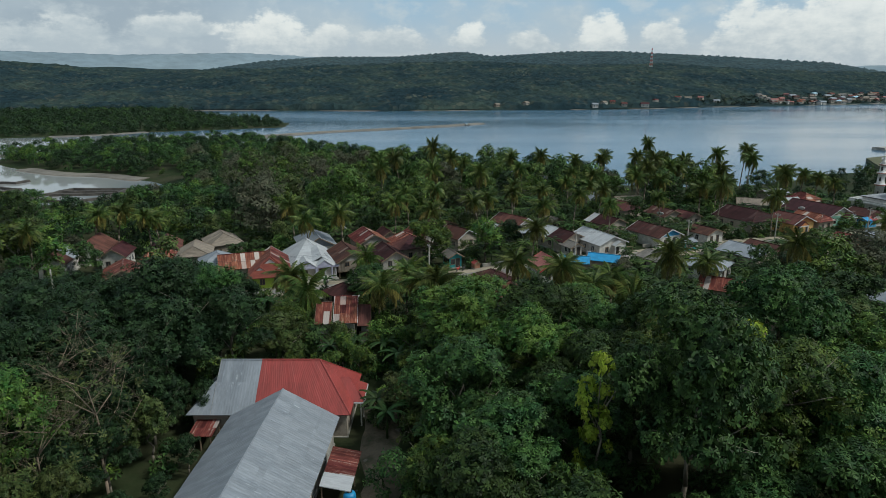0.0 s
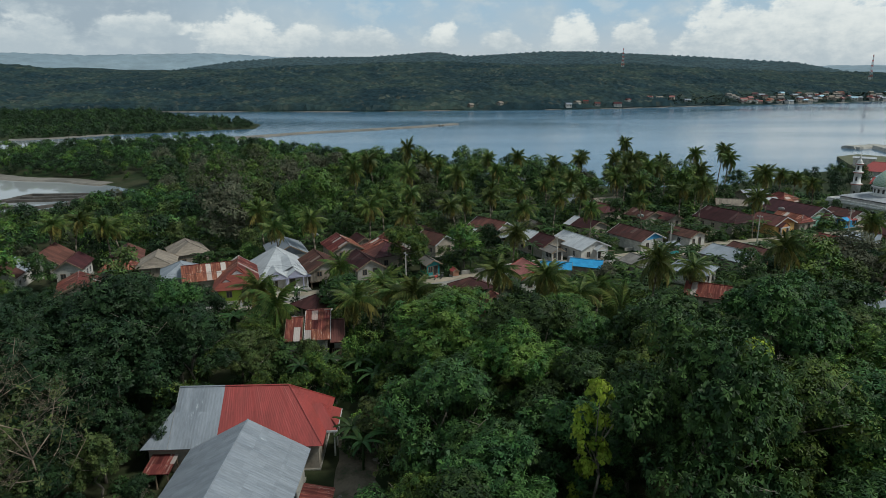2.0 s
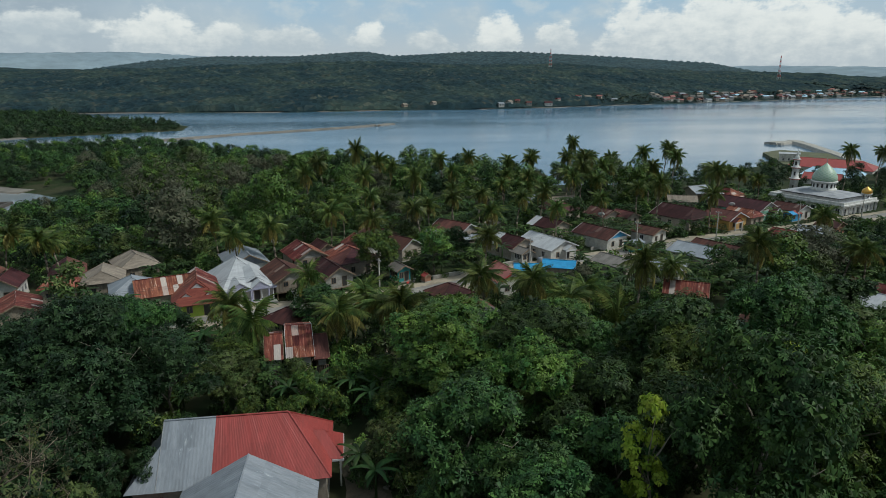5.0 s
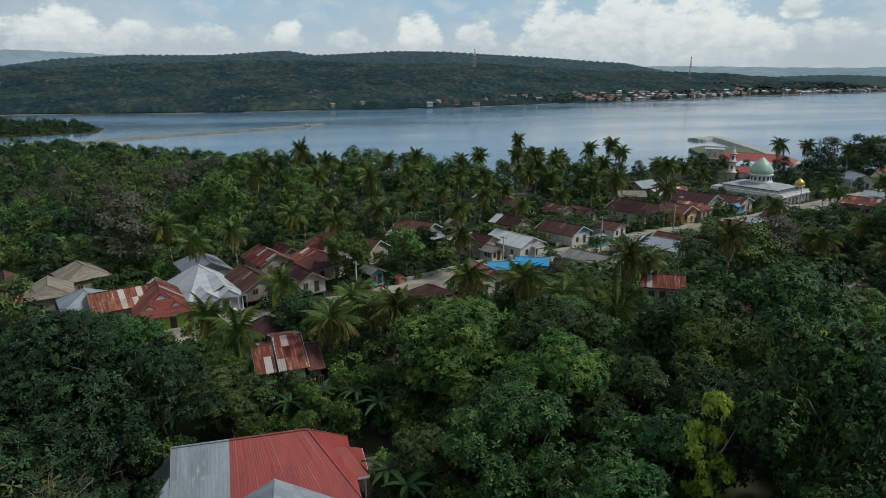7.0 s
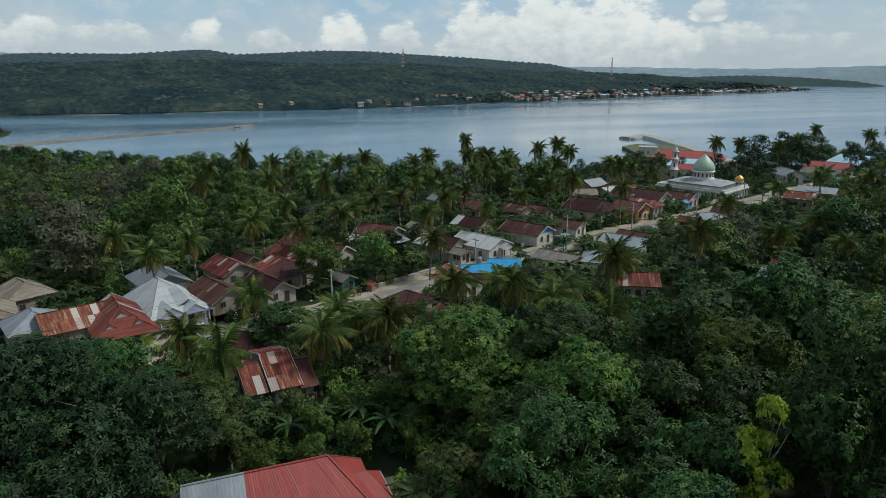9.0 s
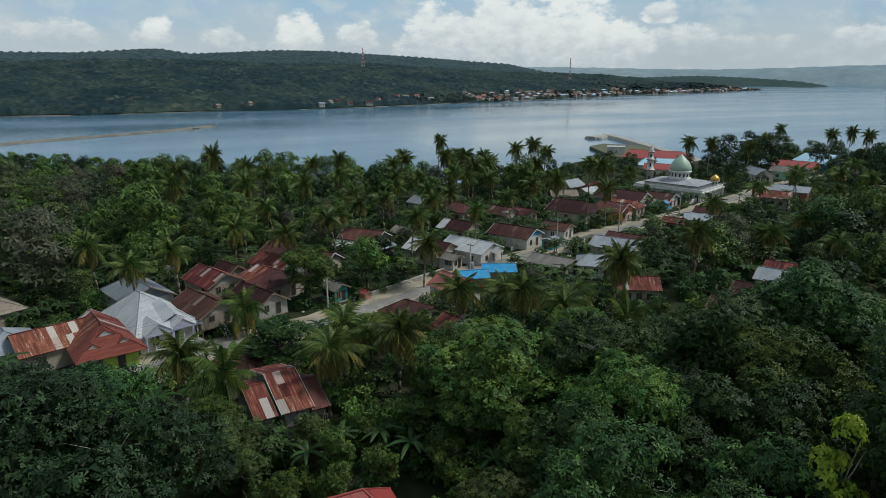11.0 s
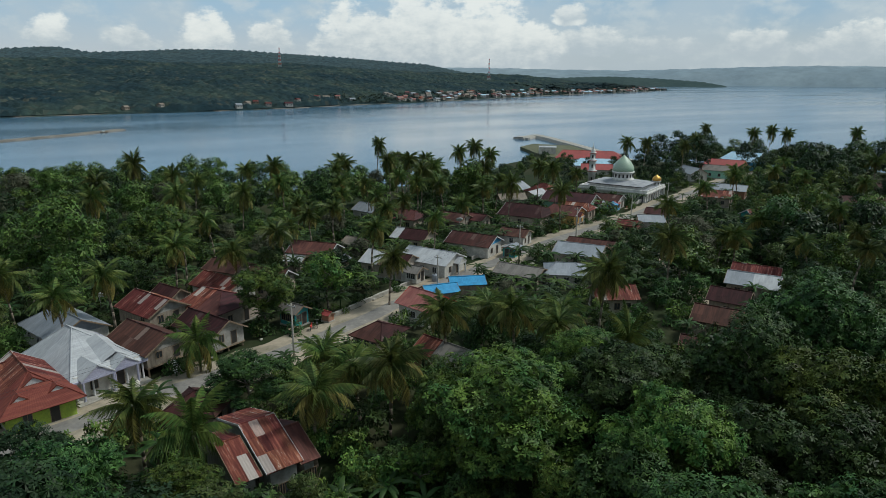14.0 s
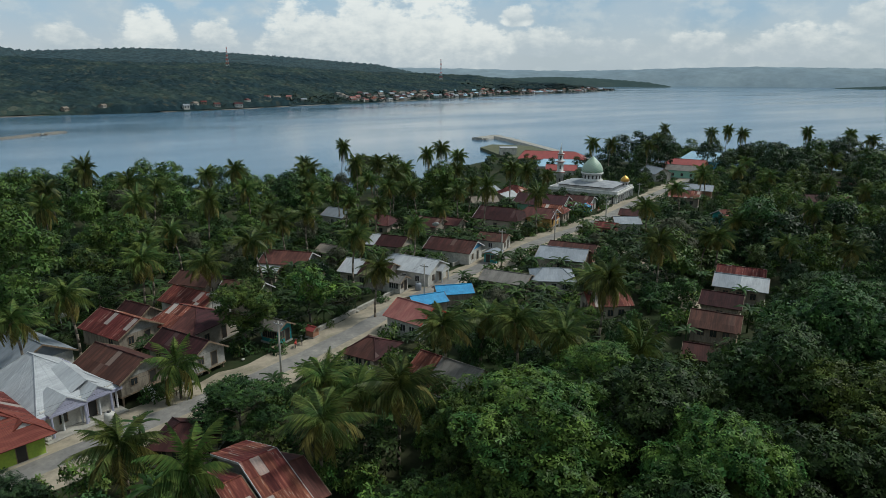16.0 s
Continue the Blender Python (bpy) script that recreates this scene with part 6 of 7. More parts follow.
for k in range(7):
    part("column", mesh_of("column", *lathe([(0.25, -1), (0.25, 0), (0.2, 0.2), (0.2, 4.0), (0.3, 4.39)], 10, -10.5 + 21 * k / 6, -13.7), "trim_white", True), mosque)
tagged(mosque, "white village mosque with green tiled dome and small golden dome", "mosque")

minaret = empty("minaret", pose(142.5, 208.0, 6.8, 0, 0, 22))
turned("base", [(1.9, -1), (1.9, 3.0), (1.6, 3.2)], "mosque_white", minaret, 8)
turned("shaft", [(1.35, 3.1), (1.3, 7.4), (1.7, 7.6), (1.7, 8.0), (1.15, 8.1), (1.1, 11.2), (1.5, 11.4), (1.5, 11.8), (0.95, 11.9), (0.9, 14.0), (1.25, 14.2), (1.25, 14.5)], "mosque_white", minaret, 16)
turned("cap", [(0.7, 14.5), (0.8, 15.0), (0.5, 15.5), (0.25, 16.0), (0.38, 16.3), (0.1, 16.7), (0.03, 18.2)], "mosque_white", minaret, 12)
for z, r in ((4.4, 1.34), (9.0, 1.14), (12.4, 0.94)):
    for k in range(4):
        part("arched_window", mesh_of("arched_window", *box(-0.06, 0.04, -0.26, 0.26, 0, 1.3), "dark_gap"), minaret, at=pose(0, 0, 0, 0, 0, 90 * k + 20) @ pose(r, 0, z))
for z, r in ((3.3, 1.62), (7.75, 1.74), (11.55, 1.54), (14.3, 1.28)):
    turned("band", [(r, z - 0.16), (r + 0.05, z), (r, z + 0.16)], "roof_pink", minaret, 16)
tagged(minaret, "slender white minaret with three galleries beside the mosque", "minaret")

# pier and harbour buildings
house("long harbour hall with a bright red roof", 226.0, 292.0, -48, 36.0, 20.0, 4.2, 7.6, "roof_red", "wall_white", g=1.6, hip=(0.3, 0.6), name="harbour_hall", group="harbour buildings")
house("harbour shed with a pale blue roof", 207.0, 268.0, -46, 24.0, 18.0, 4.0, 6.6, "roof_blue", "wall_white", g=2.0, hip=0.4, name="harbour_shed", group="harbour buildings")
house("white harbour office with a red roof", 184.0, 246.0, -46, 14.0, 10.0, 5.0, 7.0, "roof_red", "wall_white", g=3.0, name="harbour_office", group="harbour buildings")
house("white flat-roofed block by the pier", 240.0, 343.0, -35, 11.0, 7.0, 4.6, 5.2, "roof_white", "wall_white", g=1.4, name="harbour_block", group="harbour buildings")
bank("pier", [(258, 292), (287, 358), (313, 422), (322, 452)], 3.2, 2.0, "concrete", "long concrete pier running out into the bay", "pier")
bank("landing_stage", [(326, 449), (312, 446), (298, 442)], 3.6, 1.8, "concrete", "concrete head of the pier", "pier")
bank("landing_stage", [(303, 436), (298, 448)], 1.6, 1.4, "concrete", "short landing at the pier's head", "pier")
yard_v = [(228, 330, 1.75), (262, 318, 1.75), (288, 372, 1.75), (272, 395, 1.75), (252, 384, 1.75)]
tagged(new("pavement_harbour", mesh_of("pavement_harbour", yard_v + [(x, y, -1.5) for x, y, _ in yard_v], [(0, 1, 2, 3, 4), *[(k, k + 5, (k + 1) % 5 + 5, (k + 1) % 5) for k in range(5)]], "grass")), "grassy harbour yard behind a quay wall", "yard", kind="structure")


def pole(x, y, top=8.1, arm=True):
    ob = empty("utility_pole", pose(x, y, road_z(x, y), 0, 0, 25))
    part("shaft", mesh_of("shaft", *lathe([(0.17, -0.5), (0.15, 2), (0.10, top)], 10), "concrete", True), ob)
    if arm:
        part("crossarm", mesh_of("crossarm", *box(-0.06, 0.06, -0.8, 0.8, top - 0.5, top - 0.38), "metal_grey"), ob)
        for s in (-0.65, 0, 0.65):
            part("insulator", mesh_of("insulator", *lathe([(0.05, top - 0.38), (0.07, top - 0.3), (0.04, top - 0.2)], 6, 0, s), "trim_white", True), ob)
    return tagged(ob, "grey concrete utility pole beside the road", "utility pole", "utility poles")


POLES = [(-66, 103.5), (-2.7, 120.8), (28, 131.5), (56, 143.0), (80, 150.6), (106, 156.5), (132, 165.5), (160, 175)]
for x, y in POLES:
    pole(x, y)
for (ax, ay), (bx, by) in zip(POLES, POLES[1:]):
    for s in (-0.65, 0.65):
        pts = []
        for k in range(13):
            u = k / 12
            x, y = ax + (bx - ax) * u + 0.4 * s, ay + (by - ay) * u + 0.9 * s
            pts.append(Vector((x, y, (road_z(ax, ay) * (1 - u) + road_z(bx, by) * u) + 7.9 - 2.4 * u * (1 - u))))
        v = [(p.x + 0.013 * math.cos(2.1 * j), p.y, p.z + 0.013 * math.sin(2.1 * j)) for p in pts for j in range(3)]
        f = [(k * 3 + j, k * 3 + (j + 1) % 3, k * 3 + 3 + (j + 1) % 3, k * 3 + 3 + j) for k in range(12) for j in range(3)]
        tagged(new("power_cable", mesh_of("power_cable", v, f, "cable")), "thin dark power cable sagging between poles", "cable", "power cables")

# ---- the village across the bay ----
def far_house(x, y, z, w, d, h, roof, wall, yaw, stilts=False):
    ob = empty("far_house", pose(x, y, z, 0, 0, yaw))
    part("wall", mesh_of("wall", *box(-w / 2, w / 2, -d / 2, d / 2, -1.5, h), wall), ob)
    o = 0.6
    rv = [(-w / 2 - o, -d / 2 - o, h), (w / 2 + o, -d / 2 - o, h), (w / 2 + o, d / 2 + o, h), (-w / 2 - o, d / 2 + o, h), (-w / 2 - o, 0, h + d * 0.3), (w / 2 + o, 0, h + d * 0.3)]
    part("roof", mesh_of("roof", rv, [(0, 1, 5, 4), (2, 3, 4, 5), (0, 4, 3), (1, 2, 5), (3, 2, 1, 0)], roof), ob)
    for u in (-0.25, 0.25):
        part("window", mesh_of("window", *box(u * w - 0.6, u * w + 0.6, -d / 2 - 0.06, -d / 2 + 0.02, h * 0.35, h * 0.75), "glass"), ob)
    return ob


rf = random.Random(12)
FAR_ROOFS = ["roof_maroon", "roof_rust", "roof_thatch", "roof_zinc", "roof_brown", "roof_pink", "roof_rust", "roof_grey", "roof_blue", "roof_maroon", "roof_thatch"]
ALONE = [(82, 16), (128, 30), (252, 30), (268, 36), (282, 16), (315, 10), (345, 40), (398, 62), (418, 60), (232, 8), (440, 50), (462, 30)]
for k in range(270):
    u = rf.random() ** 1.1
    x = 560 + 1480 * u
    back = rf.uniform(2, 30) if rf.random() < 0.6 else rf.uniform(30, 85)
    if k < len(ALONE):
        x, back = ALONE[k]
    y = float(np.interp(x, SHORE_X, SHORE_Y)) + back
    z = float(hill_height(np.array([x]), np.array([y]))[0])
    roof, wall = rf.choice(FAR_ROOFS), rf.choice(("wall_white", "wall_cream", "wall_white", "wall_wood", "wall_grey"))
    word = {"roof_maroon": "maroon", "roof_rust": "rust-red", "roof_zinc": "grey", "roof_white": "white", "roof_brown": "brown", "roof_pink": "faded red", "roof_thatch": "weathered", "roof_grey": "dull grey", "roof_blue": "pale blue"}[roof]
    tagged(far_house(x, y, z, rf.uniform(7, 12), rf.uniform(6, 8.5), rf.uniform(2.6, 5), roof, wall, rf.uniform(-35, 50)),
           "small " + word + "-roofed house on the shore across the bay", "house", "houses across the bay")
tower = empty("far_minaret", pose(884, 1420, 2))
turned("shaft", [(2.6, -2), (2.2, 20), (2.8, 20.4), (2.8, 21.2), (1.6, 21.4), (1.4, 25), (0.2, 29)], "trim_white", tower, 10)
tagged(tower, "tall white minaret on the far shore", "minaret")
for x, y, z0, z1 in ((485, 1560, 70, 112), (1060, 1520, 40, 96)):
    mast = empty("radio_mast", pose(x, y, z0))
    n = 10
    for k in range(n):
        w0, w1 = 2.4 * (1 - k / n) + 0.4, 2.4 * (1 - (k + 1) / n) + 0.4
        h0, h1 = (z1 - z0) * k / n, (z1 - z0) * (k + 1) / n
        pcs = []
        for a, b in ((-1, -1), (1, -1), (1, 1), (-1, 1)):
            pcs.append(rod((a * w0, b * w0, h0), (a * w1, b * w1, h1), 0.28, n=4))
            pcs.append(rod((a * w0, b * w0, h0), (-b * w1, a * w1, h1), 0.16, n=3))
        part("mast_section", mesh_of("mast_section", *join(pcs), "cloth_red" if k % 2 else "trim_white"), mast)
    tagged(mast, "red and white lattice radio mast on the hill", "radio mast")


# a moored outrigger at the breakwater's tip
boat = empty("fishing_boat", pose(24.5, 676.0, 0.0, 0, 0, 35))
hull = []
for k in range(9):
    u = k / 8 * 2 - 1
    w = 0.75 * (1 - u ** 4) + 0.05
    for y, z in ((-w, 0.75 + 0.35 * u * u), (-0.6 * w, 0.0), (0.6 * w, 0.0), (w, 0.75 + 0.35 * u * u)):
        hull.append((u * 4.2, y, z - 0.15))
part("hull", mesh_of("hull", hull, [(k * 4 + j, k * 4 + j + 1, k * 4 + j + 5, k * 4 + j + 4) for k in range(8) for j in range(3)], "timber"), boat)
part("cabin", mesh_of("cabin", *box(-1.2, 1.0, -0.55, 0.55, 0.3, 1.7), "wall_white"), boat)
part("cabin_roof", mesh_of("cabin_roof", *box(-1.4, 1.2, -0.7, 0.7, 1.7, 1.78), "roof_blue"), boat)
tagged(boat, "small wooden fishing boat with a white cabin beside the breakwater", "boat")


# ---- where trees stand ----
road_pts = np.array([(a[0] + (b[0] - a[0]) * u, a[1] + (b[1] - a[1]) * u) for a, b in zip(ROAD, ROAD[1:]) for u in np.linspace(0, 1, 12)])


def clear_of(x, y, r):
    """Whether a crown of radius r stands free of houses and road."""
    for hx, hy, yaw, ln, wd in HOUSES:
        c, s = math.cos(radians(yaw)), math.sin(radians(yaw))
        u, v = (x - hx) * c + (y - hy) * s, -(x - hx) * s + (y - hy) * c
        if abs(u) < ln / 2 + r and abs(v) < wd / 2 + r:
            return False
    return np.hypot(road_pts[:, 0] - x, road_pts[:, 1] - y).min() > 4.0 + r


def scatter(n, x0, x1, y0, y1, gap, rng, test):
    """Uneven points with at least the given gap between them."""
    out, cell = [], {}
    for _ in range(n):
        x, y = rng.uniform(x0, x1), rng.uniform(y0, y1)
        k = (int(x // gap), int(y // gap))
        if any((x - a) ** 2 + (y - b) ** 2 < gap * gap for i in (-1, 0, 1) for j in (-1, 0, 1) for a, b in cell.get((k[0] + i, k[1] + j), ())):
            continue
        if test(x, y):
            cell.setdefault(k, []).append((x, y))
            out.append((x, y))
    return out


def canopy_top(x, y):
    """Height over the sea that the near crowns reach."""
    right = np.interp(y, [30, 50, 85, 95, 112], [23, 25, 23, 19, 14])
    left = np.interp(y, [30, 60, 80, 92, 104, 112], [22, 26, 25, 19.5, 14.0, 11.5])
    mid = np.interp(y, [30, 70, 90, 112], [13, 14, 16, 14])
    if x > 26 and y > 76:
        return float(min(right, 15.5))
    if x < -33 and 84 < y < 108:
        return float(np.interp(y, [84, 96, 106, 108], [24, 20.5, 17.0, 14]))
    if x < -26:
        return float(left)
    if x < 2:
        return float(np.interp(x, [-26, -20, -6, 2], [left, mid, mid, right]))
    return float(right)


rng = np.random.default_rng(5)
PLACED = []


def big(key, x, y, top, radius, label=None):
    """A tree that stands out, by its top's height over the sea and its crown's radius."""
    own = {"mango_d": 5.6, "mango_a": 5.6, "mango_b": 5.2, "mango_c": 6.2, "airy_a": 4.6, "airy_b": 4.4, "lime": 3.0, "shrub": 2.8, "shrub_dark": 2.7, "mid_a": 5.0, "mid_b": 4.6}[key]
    s = radius / own
    PLACED.append((x, y, radius) if key != "lime" else (x - 1.0, y - 3.5, radius + 4.5))
    return tree(key, x, y, s, tall=(top - gz(x, y)) / (KIND_H[key] * s), label=label)


KIND_H = {"mango_d": 14, "fill_d": 14, "mango_a": 14, "mango_b": 13, "mango_c": 15, "airy_a": 13, "airy_b": 12, "lime": 13, "fill_a": 14, "fill_b": 13, "fill_c": 12, "shrub": 4.6, "shrub_dark": 4.2, "mid_a": 12, "mid_b": 11}
big("mango_b", 3.5, 79, 23.5, 7.4), big("mango_a", 13, 74, 24.5, 6.8), big("mango_c", 20.5, 47.5, 31.5, 7.0), big("airy_a", 30, 51, 26.5, 6.0)
big("lime", 13.4, 50.0, 26.4, 2.6), big("lime", 28.4, 55.5, 27.0, 3.6), big("mango_a", 4.6, 47.0, 22.6, 5.4), big("mango_b", 9.6, 41.5, 21.0, 2.6), big("airy_a", 1.8, 69, 18.6, 3.6), big("airy_b", -3.6, 66.5, 16.8, 3.2)
big("shrub", -2.6, 60.5, 14.6, 2.8), big("mango_d", -36, 76, 27.3, 7.4), big("mango_d", -47, 72, 26.0, 7.0), big("mango_a", -31.5, 84, 24.0, 5.4)
big("mango_d", -39, 90, 22.5, 6.2), big("airy_a", -38.5, 50, 25.0, 5.0), big("mango_d", -43, 57, 25.5, 5.4), big("airy_b", -23.5, 84, 17.0, 4.0), big("airy_a", -23.0, 91, 16.0, 3.2)
big("mango_a", -12.5, 108.3, 16.4, 4.6), big("mango_b", -2.6, 133.6, 19.6, 4.7), big("mango_c", 40, 72, 27, 7.2), big("mango_c", 27, 71, 25.7, 6.4), big("mango_a", 51, 78, 24.5, 6.8)
big("mango_b", 25, 62, 25.6, 6.0), big("mango_a", 40, 81, 16.5, 4.6), big("mango_b", 9.5, 67, 24.0, 5.6), big("airy_a", 20, 86, 20.5, 5.0), big("mango_a", 33, 90, 15.5, 4.0)

palm_spots = []


def palm_group(top, kind, *spots):
    for x, y in spots:
        if gz(x, y) > 0.3:
            palm_spots.append((x, y))
            palm(x, y, kind, top + random.uniform(-0.8, 0.8), scale=random.uniform(0.92, 1.12))


palm_group(16.5, 2, (-25, 102))
palm_group(15.5, 4, (-21, 95))
palm_group(18, 2, (-6, 101), (-1, 95), (-10, 94))
palm_group(18, 0, (13, 106), (20, 100), (23, 96), (27, 99), (19, 133))
palm_group(20, 0, (36, 100), (63, 110))
palm_group(16, 4, (27, 87))
palm_group(13, 4, (-15, 123))
palm_group(18.5, 0, (-36, 152), (-30, 139), (-23, 144), (-12, 155), (-2, 150))
palm_group(19, 1, (9, 157), (22, 145), (40, 153), (27, 175), (19, 168), (20, 182), (42, 172), (57, 164), (58, 191), (66, 189), (73, 179), (40, 203), (48, 201))
palm_group(22, 3, (82, 263), (70, 218), (73, 204), (61, 194), (97, 226), (113, 243), (106, 222), (43, 214), (69, 228), (84, 195), (99, 187), (95, 175), (261, 248), (190, 206), (268, 226), (276, 221), (284, 217), (217, 219), (318, 202), (321, 183), (285, 159), (235, 160), (169, 217), (186, 221))
palm_group(17, 0, (148, 129), (167, 116), (112, 101), (87, 113), (178, 161))
palm_group(17.5, 1, (186, 156), (213, 137), (84, 114), (116, 120))
palm_group(18, 1, (89, 99), (90, 91), (170, 144), (147, 140), (152, 156), (171, 129), (115, 206), (119, 202), (116, 189), (38, 196), (160, 131), (116, 122))
palm_group(18.5, 1, (-76, 146), (-66, 140), (-78, 140), (-63, 140), (-83, 124), (12, 160))
palm_group(17, 0, (47, 112), (20, 107), (-3, 98), (9, 67))

palm_rng = np.random.default_rng(77)
for x, y in scatter(400, -20, 105, 158, 262, 13.0, palm_rng, lambda x, y: clear_of(x, y, 1.0) and gz(x, y) > 2 and all(math.hypot(x - a, y - b) > 7 for a, b in palm_spots))[:26]:
    palm_group(17.5 + 3 * palm_rng.uniform(), (0, 1, 3)[int(palm_rng.integers(0, 3))], (x, y))
for x, y in scatter(300, 95, 260, 96, 185, 18.0, palm_rng, lambda x, y: clear_of(x, y, 1.0) and all(math.hypot(x - a, y - b) > 8 for a, b in palm_spots))[:14]:
    palm_group(17 + 3 * palm_rng.uniform(), (0, 1)[int(palm_rng.integers(0, 2))], (x, y))


NEAR_KEYS = ["fill_a", "fill_b", "fill_a", "fill_b", "fill_c"]


def free_near(x, y):
    if not clear_of(x, y, 2.4) or math.hypot(x, y) < 24 or x > 20 + y * 0.95 or x < -30 - 0.62 * y or (-35 < x < -22 and y < 66):
        return False
    if any(math.hypot(x - a, y - b) < 0.62 * r + 2.2 for a, b, r in PLACED):
        return False
    return all(math.hypot(x - a, y - b) > 2.6 for a, b in palm_spots)


near = scatter(5000, -75, 105, 26, 112, 5.7, rng, free_near)
for x, y in near:
    key = NEAR_KEYS[int(rng.integers(0, len(NEAR_KEYS)))]
    if x < -22 or (0 < x < 34 and y < 72):
        key = "fill_a" if x > -22 else "fill_d" if y > 60 else ("fill_c", "airy_b", "fill_d")[int(rng.integers(0, 3))]
    want = canopy_top(x, y) + rng.uniform(-4.5, 0.0) - gz(x, y)
    if want < 6.5 or (-20 < x < 30 and y > 92):
        tree(("shrub", "shrub_dark")[int(rng.integers(0, 2))], x, y, min(1.3, max(0.7, want / 5)), "bush", group="bushes")
        continue
    s = min(1.2, max(0.66, want / KIND_H[key]))
    tree(key, x, y, s, tall=min(1.25, want / KIND_H[key] / s))

# small dark trees close to the barn's far side
for x, y in scatter(1600, -50, -25.6, 38, 78, 3.5, rng, lambda x, y: clear_of(x, y, 1.0) and all(math.hypot(x - a, y - b) > 2.4 for a, b in near)):
    s = min(0.8, max(0.30, 0.36 + 0.05 * (-27.5 - x))) * rng.uniform(0.85, 1.15)
    tree("fill_c" if rng.uniform() < 0.25 else "fill_d", x, y, s, tall=rng.uniform(0.9, 1.2))

# slender young trees behind the long house
for x, y in scatter(700, -24, 16, 75, 97, 3.6, rng, lambda x, y: (y < 87 or x > 2) and clear_of(x, y, 1.3) and all(math.hypot(x - a, y - b) > 2.2 for a, b in near) and all(math.hypot(x - a, y - b) > 0.5 * r + 1 for a, b, r in PLACED)):
    tree(("fill_b", "fill_c")[int(rng.integers(0, 2))], x, y, rng.uniform(0.38, 0.52), tall=rng.uniform(1.0, 1.35))

# low growth closing the gaps between the near trees and the road
for x, y in scatter(2500, -30, 44, 66, 114, 3.3, rng, lambda x, y: clear_of(x, y, 1.2) and all(math.hypot(x - a, y - b) > 2.6 for a, b in near)):
    u = rng.uniform()
    if u < 0.07:
        banana(x, y, rng.uniform(0.9, 1.3))
    elif u < 0.62:
        tree(("shrub", "shrub_dark")[int(rng.integers(0, 2))], x, y, rng.uniform(0.55, 1.0), "bush", group="bushes", tall=rng.uniform(1.0, 1.5))

# woodland behind the village up to the shore, thinner inside the village
mid = scatter(6000, -150, 300, 96, 330, 8.0, rng, lambda x, y: not (-40 < x < 150 and 0 < float(np.interp(x, [q[0] for q in ROAD], [q[1] for q in ROAD])) - y < 13) and gz(x, y) > 0.9 and clear_of(x, y, 2.2) and (y > 108 or x > 92 or x < -70) and not (x > 205 and y > 262))
mid += scatter(1500, 58, 235, 88, 200, 6.8, rng, lambda x, y: clear_of(x, y, 2.0) and x > 60 + 0.1 * y and all(math.hypot(x - a, y - b) > 3.4 for a, b in mid))
inlet = scatter(2500, -190, -52, 118, 262, 5.2, rng, lambda x, y: x < -0.34 * y and gz(x, y) > 0.6 and clear_of(x, y, 2.0) and all(math.hypot(x - a, y - b) > 3.0 for a, b in mid))
inland = []
for x, y in mid:
    village = any(-2 < (a - x) * 0.3 + (b - y) * 0.95 < 24 and abs((b - y) * 0.3 - (a - x) * 0.95) < 8 for a, b, *_ in HOUSES) and -80 < x < 125
    if village and rng.uniform() < 0.4:
        continue
    inland.append((x, y, village))
singles, joined, sizes = 0, [], []
inlet_sizes = []
for x, y in inlet:
    depth = float(inside_depth(np.array([x]), np.array([y]), COAST)[0])
    inlet_sizes.append(min(0.72, max(0.26, depth / 105)) * rng.uniform(0.8, 1.15) * (0.62 if x < -95 else 1.0))
for x, y, village in inland:
    if any(math.hypot(x - a, y - b) < 2.5 for a, b in palm_spots):
        continue
    key = ("mid_a", "mid_b", "mid_a", "mid_b", "mid_c")[int(rng.integers(0, 5))]
    s = rng.uniform(0.42, 0.66) if village else 0.62 + 0.75 * rng.uniform() ** 1.7
    side = math.degrees(math.atan2(x + 32, y - 45))
    if side < 50 and x > 105 and y > 168:
        s *= 0.55
    elif x > 92:
        s *= 0.86 if x < 185 else 1.0
    # low fruit trees in front of the scattered houses, low growth by the inlet
    if x > 92 and any(-1 < (a - x) * 0.78 + (b - y) * 0.62 < 11 and abs((b - y) * 0.78 - (a - x) * 0.62) < 8 for a, b, *_ in HOUSES):
        s *= 0.55
    if x < -0.40 * y and y > 140:
        depth = float(inside_depth(np.array([x]), np.array([y]), COAST)[0])
        s *= min(0.75, max(0.25, depth / 100))
    if 50 < side < 63 and x > 150 and math.hypot(x + 32, y - 45) < 284:
        s *= 0.55
    if 72 < x < 165 and 126 < y < 194:
        s = min(s, 0.42)
    if singles < 110 and y < 190:
        tree(key, x, y, s)
        singles += 1
    else:
        joined.append((x, y, gz(x, y) - 0.4)), sizes.append(s)
woodland("woodland_inlet", "low leafy trees on the slope down to the inlet", [(x, y, gz(x, y) - 0.4) for x, y in inlet], [crown_arrays(np.random.default_rng(k), 12, 4.8, 10, 130, 4, 0.70, 0.15, inner=8) for k in (66, 67, 68)], ["leaf_dark", "leaf_mid", "leaf_deep", "leaf_olive"], inlet_sizes, rng)
# half-bare trees in the wood, and one turning yellow
for x, y in ((-70, 213), (-69, 240), (-59, 217), (-51, 233), (-42, 217), (-79, 242), (-60, 253), (-39, 240)):
    tree("twiggy", x, y, random.uniform(1.1, 1.4))
tree("airy_b", 3, 195, 0.85, label="tree with thinning yellow-brown leaves")
